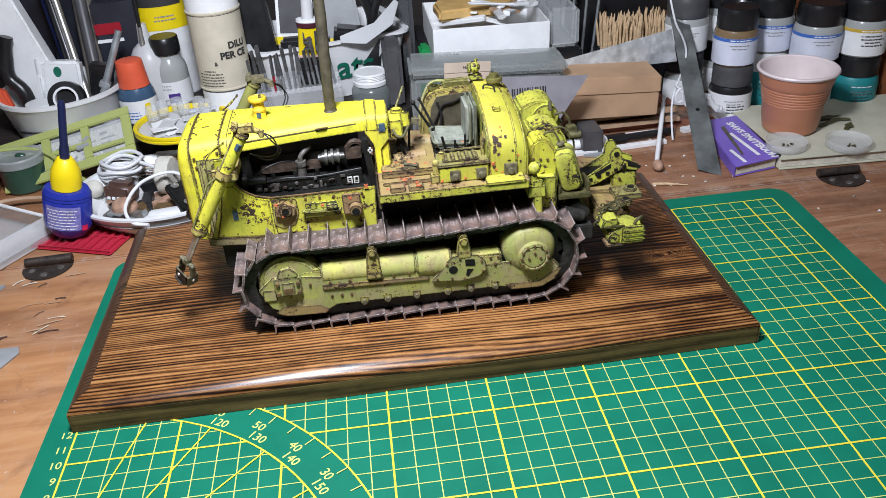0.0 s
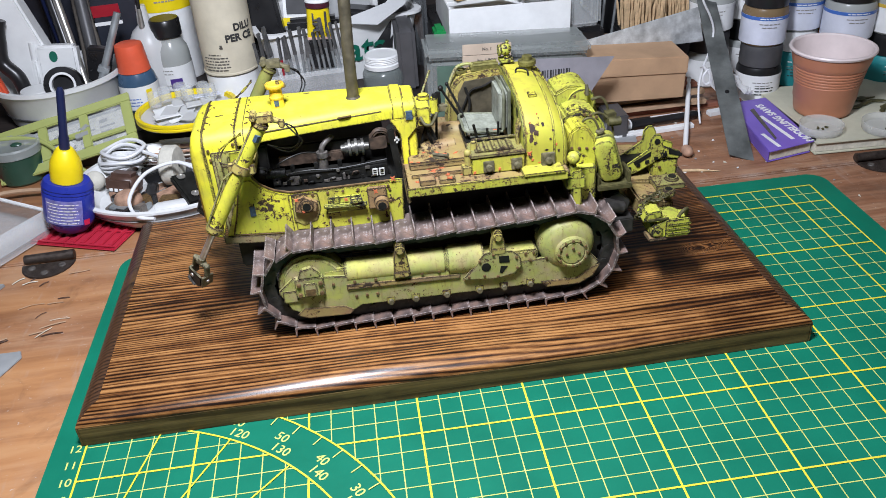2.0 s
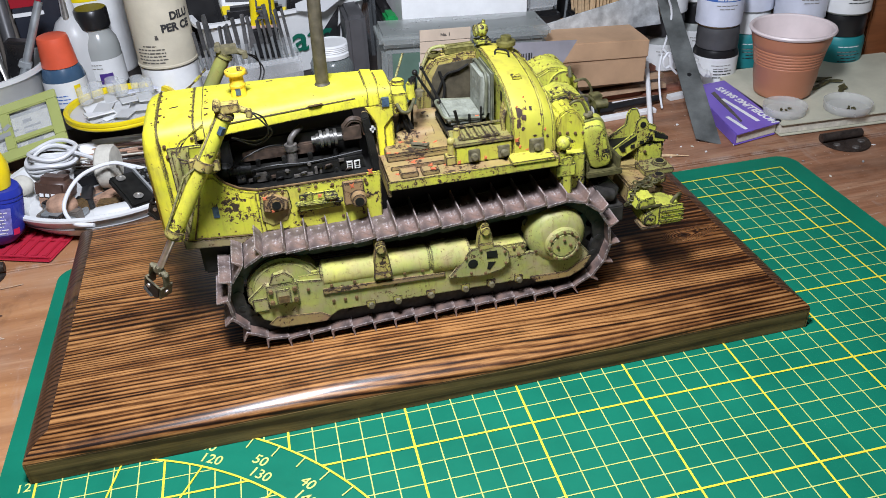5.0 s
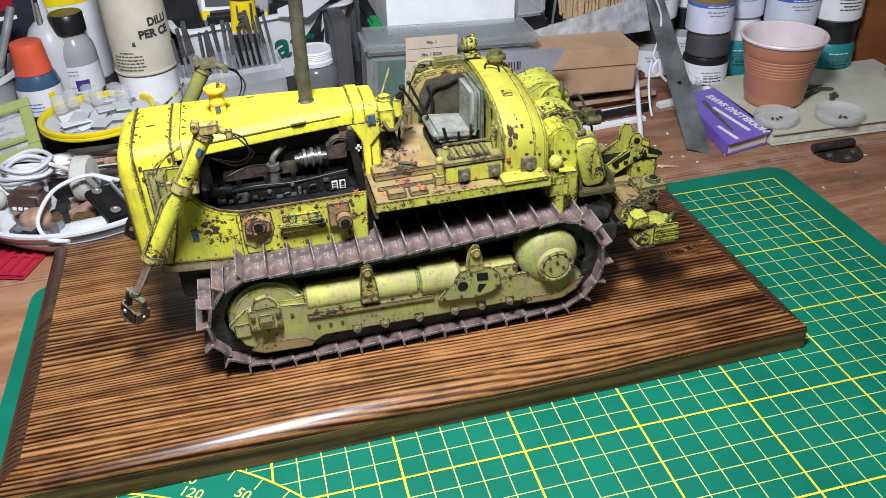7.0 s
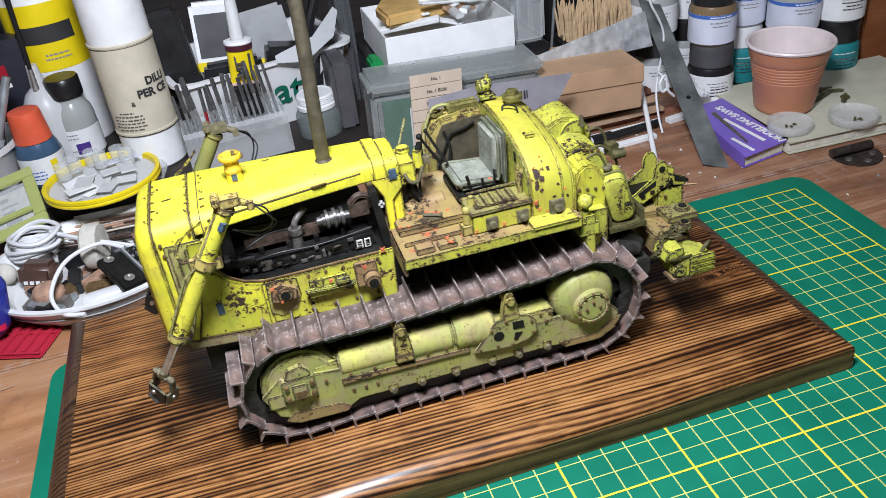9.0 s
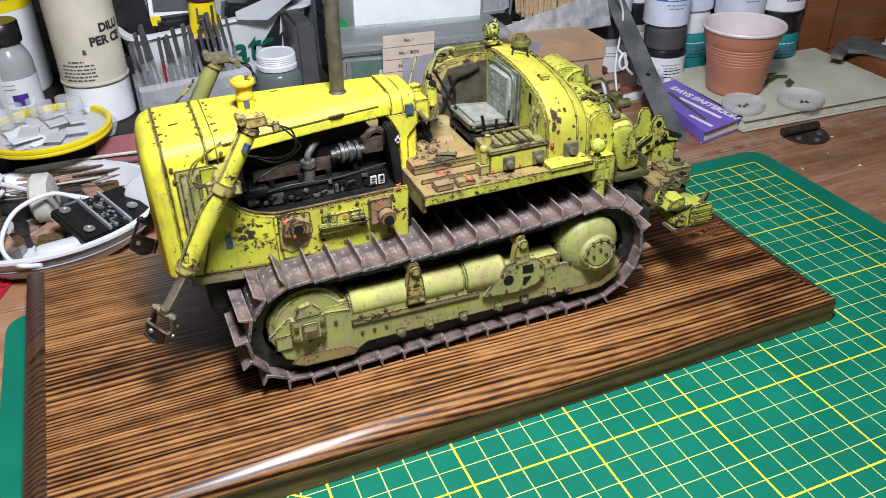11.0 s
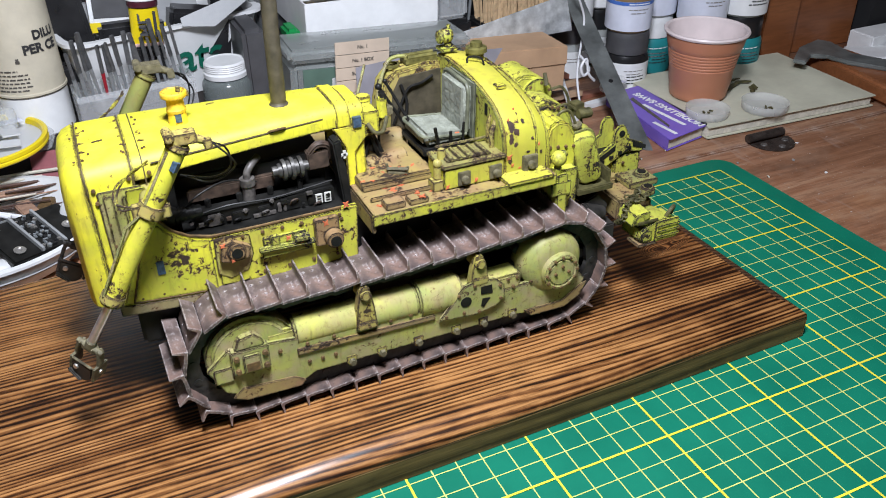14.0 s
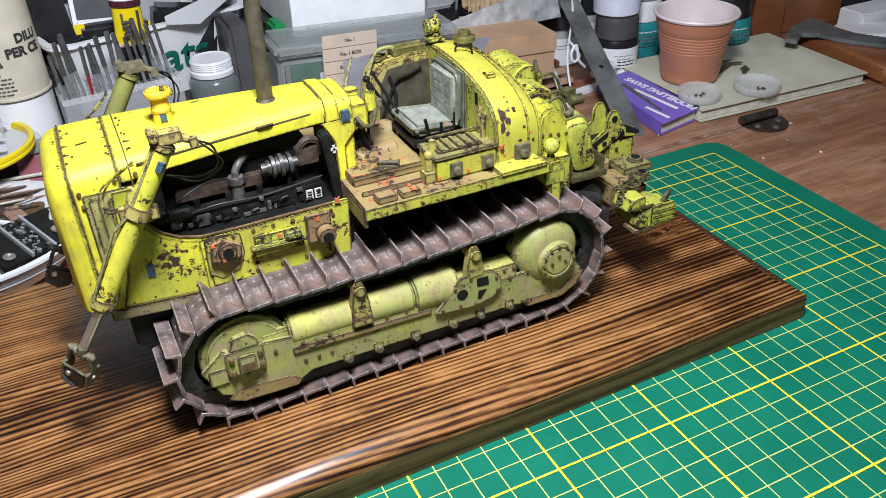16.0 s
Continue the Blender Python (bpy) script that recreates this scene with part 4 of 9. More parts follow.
bm_cyl(bm, (104.6, -1.6, 112.6), (104.6, -1.6, 114.6), 0.9, 0.8, 8)
bm_box(bm, 106.8, 108.0, -1.4, 0.6, 110.6, 112.4)
tp("clip", bm, YELLOW_DUSTY, air, bevel=0.2)
bm = BM()
bm_box(bm, 101.9, 104, -4.0, -3.1, 103.0, 105.6)
tp("data_plate", bm, BLUE_PLATE, air)
bm = BM()
bm_tube(bm, curve_pts([(138, -1, 101), (138.2, -1, 115), (138.6, -0.6, 130), (139.4, 0, 150), (139.6, 0, 172)], 16), [2.75] * 13 + [2.6] * 4, 14)
ex = tp("exhaust_pipe", bm, EXHAUST, label="grey-brown exhaust stack")
bm = BM()
bm_lathe(bm, [(3.6, 101.5), (3.5, 102.4), (3.0, 102.8), (2.8, 103.4)], 18, (138, -1, 0))
tp("collar", bm, EXHAUST, ex)

# blade lift cylinders and their forks
for s in (-1, 1):
    top, mid, foot = Vector((98.5, s * 37, 110 if s < 0 else 108)), Vector((68.0, s * 36.5, 59.5)), Vector((58.5, -31.5, 42.5)) if s < 0 else Vector((60.5, 21.5, 52.0))
    d = (mid - top).normalized()
    bm = BM()
    bm_cyl(bm, top, mid, 3.2, 3.2, 18)
    # far cylinder, caps and fork: duller and darker materials than the near ones
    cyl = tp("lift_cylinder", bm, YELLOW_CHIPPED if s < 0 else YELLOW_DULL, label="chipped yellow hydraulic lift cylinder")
    bm = BM()
    for t, r, h in ((0.0, 3.8, 2.4), (0.93, 3.9, 3.6)):
        p = top.lerp(mid, t)
        bm_cyl(bm, p, p + d * h, r, r, 18)
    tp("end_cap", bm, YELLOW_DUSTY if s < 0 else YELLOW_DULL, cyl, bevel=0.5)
    p = top.lerp(mid, 0.40)
    bm = BM()
    bm_cyl(bm, p - d * 2.2, p + d * 2.2, 4.1, 4.1, 18)
    bm_cyl(bm, p, p + Vector((0, -s * 11, 0)), 2.4, 2.0, 12)
    bm_box(bm, p.x - 5.5, p.x - 2.5, p.y - 1.8, p.y + 1.8, p.z - 2.5, p.z + 2.5)
    bm_box(bm, p.x + 3, p.x + 6, p.y - 1.8, p.y + 1.8, p.z - 3.2, p.z + 1.6)
    bolts(bm, [(p.x, p.y + s * 4.6, p.z)], 1.0, (0, s, 0), 1.2)
    tp("trunnion", bm, YELLOW_DUSTY, cyl, bevel=0.4)
    for a in (0, 1):
        bm = BM()
        bm_tube(bm, curve_pts([p + Vector((-4.2, -s * 1.0, 1.0)), p + Vector((-8.5 - a, -s * (3 + a), 0.5 + 2 * a)), p + Vector((-8.0, -s * 6.5, 5 + 2 * a)), p + Vector((-2.5 + a, -s * 6.0, 11)), p + Vector((2.5, -s * 3.0, 14 + a))], 20), 0.34, 6)
        tp("feed_pipe", bm, YELLOW_STAINED, cyl)
    bm = BM()
    c = top - d * 1.0
    bm_box(bm, c.x - 3.6, c.x + 4.8, c.y - 2.6, c.y + 2.6, c.z - 1.0, c.z + 2.6)
    bm_cyl(bm, (c.x - 3.4, c.y - 3.8, c.z + 2.2), (c.x - 3.4, c.y + 3.8, c.z + 2.2), 1.6, 1.6, 10)
    bm_cyl(bm, (c.x + 2, c.y, c.z + 1), (c.x + 8.5, c.y + 1.0, c.z - 2.6), 1.7, 1.3, 10)
    bm_box(bm, c.x + 6.6, c.x + 9.2, c.y - 1.4, c.y + 1.6, c.z - 4.2, c.z - 1)
    tp("hose_block", bm, YELLOW_DUSTY if s < 0 else DIRTY_STEEL, cyl, bevel=0.35)
    for a in (0, 1.6):
        bm = BM()
        bm_tube(bm, curve_pts([(c.x + 8.5, c.y, c.z - 2), (c.x + 13, c.y + s * (1 + a), c.z - 5 - a), (c.x + 13.5 + a, c.y + 2, c.z - 13), (c.x + 8, c.y - s * 8, c.z - 18 - a), (c.x - 1, c.y - s * 12, c.z - 17)], 24), 0.33, 7)
        tp("hydraulic_hose", bm, BLACK, cyl, "thin black hydraulic hose")
    bm = BM()
    q = top + Vector((-3.9, s * 1.8, -1.5))
    bm_tube(bm, [q, q + d * 22, q + d * 26 + Vector((-3, 0, 0)), q + d * 52 + Vector((-1, 0, 0))], 0.55, 6)
    tp("pipe", bm, YELLOW_FADED, cyl)
    bm = BM()
    bm_cyl(bm, top.lerp(mid, 0.12) + Vector((0, s * 3.3, 0)) - d * 1.6 + Vector((1, 0, 0)), top.lerp(mid, 0.12) + Vector((0, s * 3.3, 0)) + d * 1.6 + Vector((1, 0, 0)), 1.3, 1.3, 4)
    tp("data_plate", bm, BLUE_PLATE, cyl)
    bm = BM()
    bm_cyl(bm, mid, foot, 1.55, 1.55, 12)
    tp("piston_rod", bm, STEEL_BRIGHT, cyl, "bare steel piston rod")
    bm = BM()
    f = foot
    fm = Matrix.Translation(f) @ Matrix.Rotation(radians(-18), 4, "Z") @ Matrix.Rotation(radians(180), 4, "X") @ Matrix.Rotation(radians(-23), 4, "Y") @ Matrix.Scale(0.80, 4) if s > 0 else Matrix.Translation(f) @ Matrix.Rotation(radians(s * 48), 4, "Z") @ Matrix.Rotation(radians(180), 4, "X") @ Matrix.Rotation(radians(s * 22), 4, "Y") @ Matrix.Scale(0.78, 4)
    bm_cyl(bm, fm @ Vector((0.4, 0, -3.0)), fm @ Vector((0, 0, 1.0)), 1.7, 2.0, 12)
    bm_cyl(bm, fm @ Vector((-6.6, 0, 1.4)), fm @ Vector((6.6, 0, 1.4)), 1.2, 1.2, 12)
    bm_box(bm, -3.2, 3.2, -2.0, 2.0, 0.0, 2.8, fm)
    for a in (-1, 1):
        bm_prism(bm, [(a * 3.6, 0.2), (a * 5.0, 0.0), (a * 6.4, 4.0), (a * 6.6, 8.6), (a * 5.2, 8.6), (a * 4.9, 4.4)], "y", -1.9, 1.9, fm)
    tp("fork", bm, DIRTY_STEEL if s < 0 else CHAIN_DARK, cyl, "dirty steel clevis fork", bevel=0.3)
    bm = BM()
    bm_box(bm, 5.4, 6.6, -4.0, 4.4, 8.2, 17.0, fm)
    bm_box(bm, -6.6, -5.4, -3.0, 4.4, 8.2, 16.0, fm)
    bm_box(bm, -5.4, 5.4, 3.6, 4.6, 8.0, 9.4, fm)
    tp("bracket", bm, DIRTY_STEEL if s < 0 else CHAIN_DARK, cyl, "dirty steel angle bracket under the fork", bevel=0.3)
    bm = BM()
    bm_prism(bm, [(-5.4, 9.4), (5.4, 9.4), (5.2, 16.5), (2.0, 19.4), (-3.6, 19.0), (-5.4, 16.0)], "y", 3.4, 4.4, fm)
    bm_prism(bm, [(-5.6, 15.6), (1.0, 18.6), (0.4, 19.6), (-6.6, 17.2)], "y", -1.0, 5.6, fm)
    # near black: the shade inside the bracket is put into the lug's colour
    tp("pivot_lug", bm, BLACK_GRIME_SHADE, cyl, "near-black lug under the fork, shade put into its colour", bevel=0.4)
    bm = BM()
    bm_cyl(bm, fm @ Vector((-2.6, 4.4, 12.4)), fm @ Vector((-2.6, 5.2, 12.4)), 1.0, 0.9, 12)
    bm_cyl(bm, fm @ Vector((6.5, 0.2, 12.6)), fm @ Vector((7.2, 0.2, 12.6)), 0.9, 0.8, 10)
    tp("pin", bm, STEEL_BRIGHT, cyl)
bm = BM()
bm_box(bm, 84, 92, -36, 36, 84, 91)
tp("cross_tube", bm, YELLOW_DUSTY, bevel=1.5)

# chassis between the tracks
bm = BM()
bm_box(bm, 75, 150, -22, 22, 30, 49)
bm_box(bm, 150, 252, -22, 22, 22, 66)
tp("chassis", bm, BLACK, bevel=1.0)

# ---- tracks ----
FRONT, REAR, RF, RR = Vector((106.5, 27.0)), Vector((232.0, 28.0)), 22.5, 23.8


def track_path():
    """The outer face of the shoes, a closed line in x and z, from the front top backwards."""
    pts = []
    n = 40
    for i in range(n + 1):
        u = i / n
        x = FRONT.x + (REAR.x - FRONT.x) * u
        z = (FRONT.y + RF) * (1 - u) + (REAR.y + RR) * u - 1.6 * math.sin(math.pi * u)
        pts.append(Vector((x, z)))
    for i in range(1, 24):
        a = radians(90 - 180 * i / 24)
        pts.append(REAR + RR * Vector((math.cos(a), math.sin(a))))
    for i in range(n + 1):
        u = i / n
        pts.append(Vector((REAR.x + (FRONT.x - REAR.x) * u, (REAR.y - RR) * (1 - u) + (FRONT.y - RF) * u)))
    for i in range(1, 24):
        a = radians(270 - 180 * i / 24)
        pts.append(FRONT + RF * Vector((math.cos(a), math.sin(a))))
    return pts


def along(pts, count):
    """Even steps round the closed line: place and heading."""
    pts = pts + [pts[0]]
    lens = [(b - a).length for a, b in zip(pts, pts[1:])]
    total, out, i, gone = sum(lens), [], 0, 0.0
    for k in range(count):
        want = total * k / count
        while gone + lens[i] < want:
            gone += lens[i]
            i += 1
        d = (pts[i + 1] - pts[i]).normalized()
        out.append((pts[i] + d * (want - gone), d))
    return out, total / count


SHOES, PITCH = along(track_path(), 42)
HALF = 11.0
bm = BM()
prof = [(-4.6, -1.0), (-4.3, -0.1), (-2, 0.25), (1.5, 0.1), (3.8, 0.25), (4.3, 0.7), (4.55, 4.2), (5.15, 4.3), (5.4, 0.8), (5.4, -0.9), (1, -1.1)]
bm_prism(bm, prof, "y", -HALF, HALF)
for x in (-2.2, 1.2):
    for y in (-3.6, 3.6):
        bm_cyl(bm, (x, y, 0.0), (x, y, 0.5), 0.55, 0.45, 6)
bmesh.ops.transform(bm, matrix=MM, verts=bm.verts)
shoe_mesh = mesh_of("track_shoe", bm, TRACK, bevel=0.00012, seg=1)
bm = BM()
for y in (-4.2, 4.2):
    bm_prism(bm, [(-5.2, -5.5), (-4.2, -1.0), (4.2, -1.0), (5.2, -5.5), (3.6, -6.6), (-3.6, -6.6)], "y", y - 1.1, y + 1.1)
bm_cyl(bm, (-4.6, -5.6, -4.2), (-4.6, 5.6, -4.2), 1.5, 1.5, 8)
bmesh.ops.transform(bm, matrix=MM, verts=bm.verts)
link_mesh = mesh_of("chain_link", bm, CHAIN_DARK)

frame_low = [(92, 27), (97, 16), (104, 12.5), (126, 11.8), (130, 14.2), (156, 13.9), (186, 13.6), (214, 13.4), (219, 12.6), (236, 12.4), (243, 16), (246, 22), (242, 27), (223, 27.5), (180, 28), (134, 30.5), (112, 33), (100, 34)]
for s in (-1, 1):
    y0 = s * 34.0
    track = thing("track", "", "", pose(0, 0, 0))
    track.parent = dozer
    tagged(track, "rusty brown steel crawler track with raised grousers")
    rs = random.Random(31 + s)
    for p, d in SHOES:
        m = Matrix(((d.x, 0, -d.y, 0.001 * p.x), (0, 1, 0, 0.001 * y0), (d.y, 0, d.x, 0.001 * p.y), (0, 0, 0, 1))) @ pose(0, 0, 0, rs.uniform(-1.6, 1.6), -4.5 + rs.uniform(-3, 3), rs.uniform(-0.8, 0.8))
        for nm, me in (("track_shoe", shoe_mesh), ("chain_link", link_mesh)):
            ob = new(nm, me)
            ob.parent = track
            ob.matrix_local = m
    # idler, sprocket, rollers
    bm = BM()
    bm_lathe(bm, [(0, -5), (13.5, -5), (14, -3.5), (15.6, -3), (16, -4), (16.2, 4), (15.6, 3), (14, 3.5), (13.5, 5), (0, 5)], 36)
    bmesh.ops.transform(bm, matrix=Matrix.Translation((FRONT.x + 2, y0 + s * 3.0, FRONT.y + 1)) @ Matrix.Rotation(radians(90), 4, "X"), verts=bm.verts)
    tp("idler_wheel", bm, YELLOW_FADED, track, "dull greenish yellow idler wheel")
    bm = BM()
    teeth = []
    for i in range(52):
        a = 2 * math.pi * i / 52
        r = 19.4 if i % 4 < 2 else 15.6
        teeth.append((REAR.x + r * math.cos(a), REAR.y + r * math.sin(a)))
    bm_prism(bm, teeth, "y", y0 - 2, y0 + 2)
    tp("sprocket", bm, CHAIN_DARK, track)
    bm = BM()
    for x in (126, 144, 162, 180, 198, 214):
        bm_cyl(bm, (x, y0 - 6, 11.2), (x, y0 + 6, 11.2), 4.6, 4.6, 14)
    tp("roller", bm, CHAIN_DARK, track)
    # roller frame with its outer plate
    frm = thing("roller_frame", "", "", pose(0, 0, 0))
    frm.parent = dozer
    tagged(frm, "faded greenish yellow roller frame with bolts")
    f0, f1 = s * 41.5, s * 44.0
    bm = BM()
    bm_prism(bm, frame_low, "y", f0, f1)
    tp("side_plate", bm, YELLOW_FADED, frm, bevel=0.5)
    bm = BM()
    bm_prism(bm, [(99, 13.5), (104, 11), (124, 10.4), (126, 12.6), (122, 15.5), (103, 17)], "y", f1, f1 + s * 1.0)
    bm_prism(bm, [(217, 15), (220, 11.4), (236, 11), (243.5, 15), (246.5, 21), (243, 20), (235, 14.6)], "y", f1, f1 + s * 1.0)
    bm_prism(bm, [(124, 24.5), (178, 23.2), (178, 25.2), (124, 27.2)], "y", f1 - s * 0.3, f1 + s * 1.0)
    tp("rib", bm, DECK, frm, bevel=0.3)
    bm = BM()
    bm_cyl(bm, (124, s * 38.5, 31.5), (153, s * 38.5, 31), 6.0, 6.0, 20)
    bm_cyl(bm, (151, s * 38.5, 31), (172, s * 38.5, 30.5), 6.5, 6.5, 20)
    bm_cyl(bm, (172, s * 38.5, 30.5), (190, s * 38.5, 30.2), 7.2, 7.6, 20)
    bm_box(bm, 114, 126, s * 38.5 - 4, s * 38.5 + 5.2, 26, 35)
    bm_box(bm, 188, 216, s * 38.5 - 5, s * 38.5 + 5, 25, 33)
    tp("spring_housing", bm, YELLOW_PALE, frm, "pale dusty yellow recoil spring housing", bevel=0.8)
    bm = BM()
    for x in (144, 156, 171, 187, 199, 212):
        bm_prism(bm, [(x - 2.2, 17.0), (x - 1.9, 13.6), (x - 0.9, 12.3), (x + 0.9, 12.3), (x + 1.9, 13.6), (x + 2.2, 17.0)], "y", f1 - s * 2, f1 + s * 0.5)
    tp("rib", bm, YELLOW_DUSTY, frm, bevel=0.3)
    bm = BM()
    bolts(bm, [(x, f1 + s * 0.4, 14.6) for x in (144, 156, 171, 187, 199, 212)], 1.5, (0, s, 0), 1.6)
    tp("roller_bolt", bm, DIRTY_STEEL, frm)
    bm = BM()
    bolts(bm, [(x, f1 + s * 0.2, 28.6 - 0.02 * x * 0.1) for x in (118, 128, 138, 160, 168, 176, 212, 220)] + [(x, f1, 20) for x in (128, 133, 138)] + [(206 + 4 * k, s * 43.4, 31.5) for k in range(3)], 0.8, (0, s, 0), 0.7)
    tp("bolt", bm, RUST_BROWN, frm)
    # idler axle block
    bm = BM()
    bm_box(bm, 100.5, 114, f1 - s * 2, f1 + s * 2.2, 24, 34)
    bm_prism(bm, [(102, 34), (104, 38.5), (109.5, 39.5), (112.5, 36.5), (113, 34)], "y", f1 - s * 2, f1 + s * 1.6)
    bm_box(bm, 104.4, 110.6, f1 + s * 2.2, f1 + s * 4.0, 25, 32.5)
    bm_box(bm, 94, 101, f1 - s * 0.6, f1 + s * 0.9, 21, 27.5)
    blk = tp("idler_bearing", bm, YELLOW_FADED, frm, bevel=0.5)
    bm = BM()
    bolts(bm, [(x, f1 + s * 2.2, z) for x in (102.4, 112.4) for z in (26, 31.5)], 1.1, (0, s, 0), 1.2)
    bm_box(bm, 105.2, 109.8, f1 + s * 3.9, f1 + s * 4.3, 26.2, 29.6)
    tp("bolt", bm, RUST_BROWN, blk)
    # carrier brackets
    for bx, bz0, bz1, w in ((150.6, 28.5, 47, 4.2), (196.6, 34.5, 47.5, 3.9)):
        bm = BM()
        bm_prism(bm, [(bx - w, bz0), (bx + w, bz0), (bx + w * 0.75, bz0 + 0.55 * (bz1 - bz0)), (bx + w * 0.4, bz1 - 1), (bx, bz1), (bx - w * 0.4, bz1 - 1), (bx - w * 0.75, bz0 + 0.55 * (bz1 - bz0))], "y", f1 - s * 2.5, f1 + s * 1.6)
        bm_cyl(bm, (bx, f1 + s * 0.5, bz1 - 3.6), (bx, f1 + s * 3.0, bz1 - 3.6), 2.2, 2.0, 12)
        bm_box(bm, bx - w * 0.9, bx + w * 0.9, f1 + s * 0.5, f1 + s * 2.4, bz0, bz0 + 3)
        bm_cyl(bm, (bx, s * 30, bz1 - 4), (bx, f1, bz1 - 4), 2.6, 2.6, 12)
        tp("carrier_bracket", bm, YELLOW_DUSTY, frm, "dusty yellow carrier roller bracket", bevel=0.4)
    # pierced plate
    bm = BM()
    bm_prism(bm, [(179, 22.5), (182, 22), (195, 20.8), (204, 22.5), (207.6, 26), (207.2, 31.5), (203.5, 35.3), (196, 36.6), (189.5, 35.4), (184.5, 29)], "y", f1 + s * 0.4, f1 + s * 2.2)
    pl = tp("pierced_plate", bm, YELLOW_FADED, frm, "rounded plate with dark cut-outs", bevel=0.5)
    for poly in ([(190.4 + 2.3 * math.cos(a * math.pi / 6), 28.4 + 2.3 * math.sin(a * math.pi / 6)) for a in range(12)], [(196.6, 33.6), (201.4, 33.4), (201.8, 29.6), (196.8, 30)], [(197.4, 28), (200.8, 27.6), (198, 23.8), (196.8, 24.6)]):
        bm = BM()
        bm_prism(bm, poly, "y", f1 + s * 2.15, f1 + s * 2.45)
        tp("cut_out", bm, BLACK, pl)
    bm = BM()
    bolts(bm, [(182, f1 + s * 2.2, 23.8), (187.4, f1 + s * 2.2, 32), (194, f1 + s * 2.2, 34.8), (205, f1 + s * 2.2, 32), (205.4, f1 + s * 2.2, 26), (196, f1 + s * 2.2, 22.4), (189.5, f1 + s * 2.2, 23.6)], 0.75, (0, s, 0), 0.7)
    tp("bolt", bm, RUST_BROWN, pl)
    # final drive
    bm = BM()
    bm_lathe(bm, [(0, 5.8), (8, 5.8), (11.2, 4.8), (13.2, 2.4), (13.9, -1), (13.9, -7), (0, -7)], 36)
    bmesh.ops.transform(bm, matrix=Matrix.Translation((230.5, f1 - s * 4.2, 33)) @ Matrix.Rotation(radians(-90 * s), 4, "X"), verts=bm.verts)
    fd = tp("final_drive", bm, YELLOW_FADED, frm, "domed faded yellow final drive cover", bevel=0.3)
    bm = BM()
    bm_lathe(bm, [(0, 1.4), (5.4, 1.4), (5.9, 1.0), (6.6, 1.5), (7.8, 1.2), (8.3, 0), (8.3, -4), (0, -4)], 30)
    bmesh.ops.transform(bm, matrix=Matrix.Translation((232, f1 + s * 2.6, 31)) @ Matrix.Rotation(radians(-90 * s), 4, "X"), verts=bm.verts)
    tp("hub_cap", bm, YELLOW_FADED, fd)
    bm = BM()
    bolts(bm, [(232 + 6.9 * math.cos(a * math.pi / 6), f1 + s * 3.6, 31 + 6.9 * math.sin(a * math.pi / 6)) for a in range(12)] + [(232, f1 + s * 3.8, 34), (229, f1 + s * 3.8, 31), (235, f1 + s * 3.8, 31)], 0.75, (0, s, 0), 1.0)
    tp("hub_bolt", bm, RUST_BROWN, fd)

# ---- driver's platform ----
bm = BM()
bm_box(bm, 157, 232, -40, 38, 68.5, 71)
bm_box(bm, 156.8, 158.4, -40, -14, 64, 71)
deck = tp("platform", bm, DECK, label="dusty brown and yellow platform with rust spots", bevel=0.4)
bm = BM()
bm_box(bm, 157, 231, -41, -39.9, 67.4, 71.6)
tp("edge_strip", bm, YELLOW_EDGE, deck, "greenish yellow platform edge", bevel=0.3)
bm = BM()
bm_box(bm, 210, 229.5, -41.6, -31, 71.1, 72.5)
tp("step_plate", bm, YELLOW_STAINED, deck, bevel=0.3)
bm = BM()
bm_box(bm, 160, 190, -30.5, -29.6, 71, 73)
bm_box(bm, 163, 170.5, -38.5, -33, 71, 73.6)
bm_box(bm, 172, 179.5, -38.5, -33.4, 71, 73.2)
bm_box(bm, 160, 190, -22, -21.2, 71, 73.5)
bm_box(bm, 160, 189, -21, 20, 71, 74.5)
tp("floor_plate", bm, DECK, deck, bevel=0.5)
bm = BM()
bm_cyl(bm, (167, -5, 73.0), (184, -3, 73.4), 3.8, 3.8, 18)
tp("gear_hump", bm, DECK, deck)
rs = random.Random(5)
for k in range(24):
    x, y = rs.uniform(160, 189), rs.uniform(-38, -8)
    z = 74.6 if y > -21 else 71.15
    if 162.5 < x < 180 and -39 < y < -32.6:
        z = 73.75
    bm = BM()
    n = rs.choice((8, 10, 12))
    size, squash, turn = rs.uniform(1.1, 2.3), rs.uniform(0.45, 0.9), rs.uniform(0, 3.1)
    ol = []
    for i in range(n):
        r = size * (rs.uniform(0.7, 1.15) if i % 2 else rs.uniform(0.22, 0.42))
        u, w = r * math.cos(i * 2 * math.pi / n), squash * r * math.sin(i * 2 * math.pi / n)
        ol.append((x + u * math.cos(turn) - w * math.sin(turn), y + u * math.sin(turn) + w * math.cos(turn)))
    bm_prism(bm, ol, "z", z - 0.3, z + 0.1)
    tp("rust_spot", bm, RED_RUST, deck)
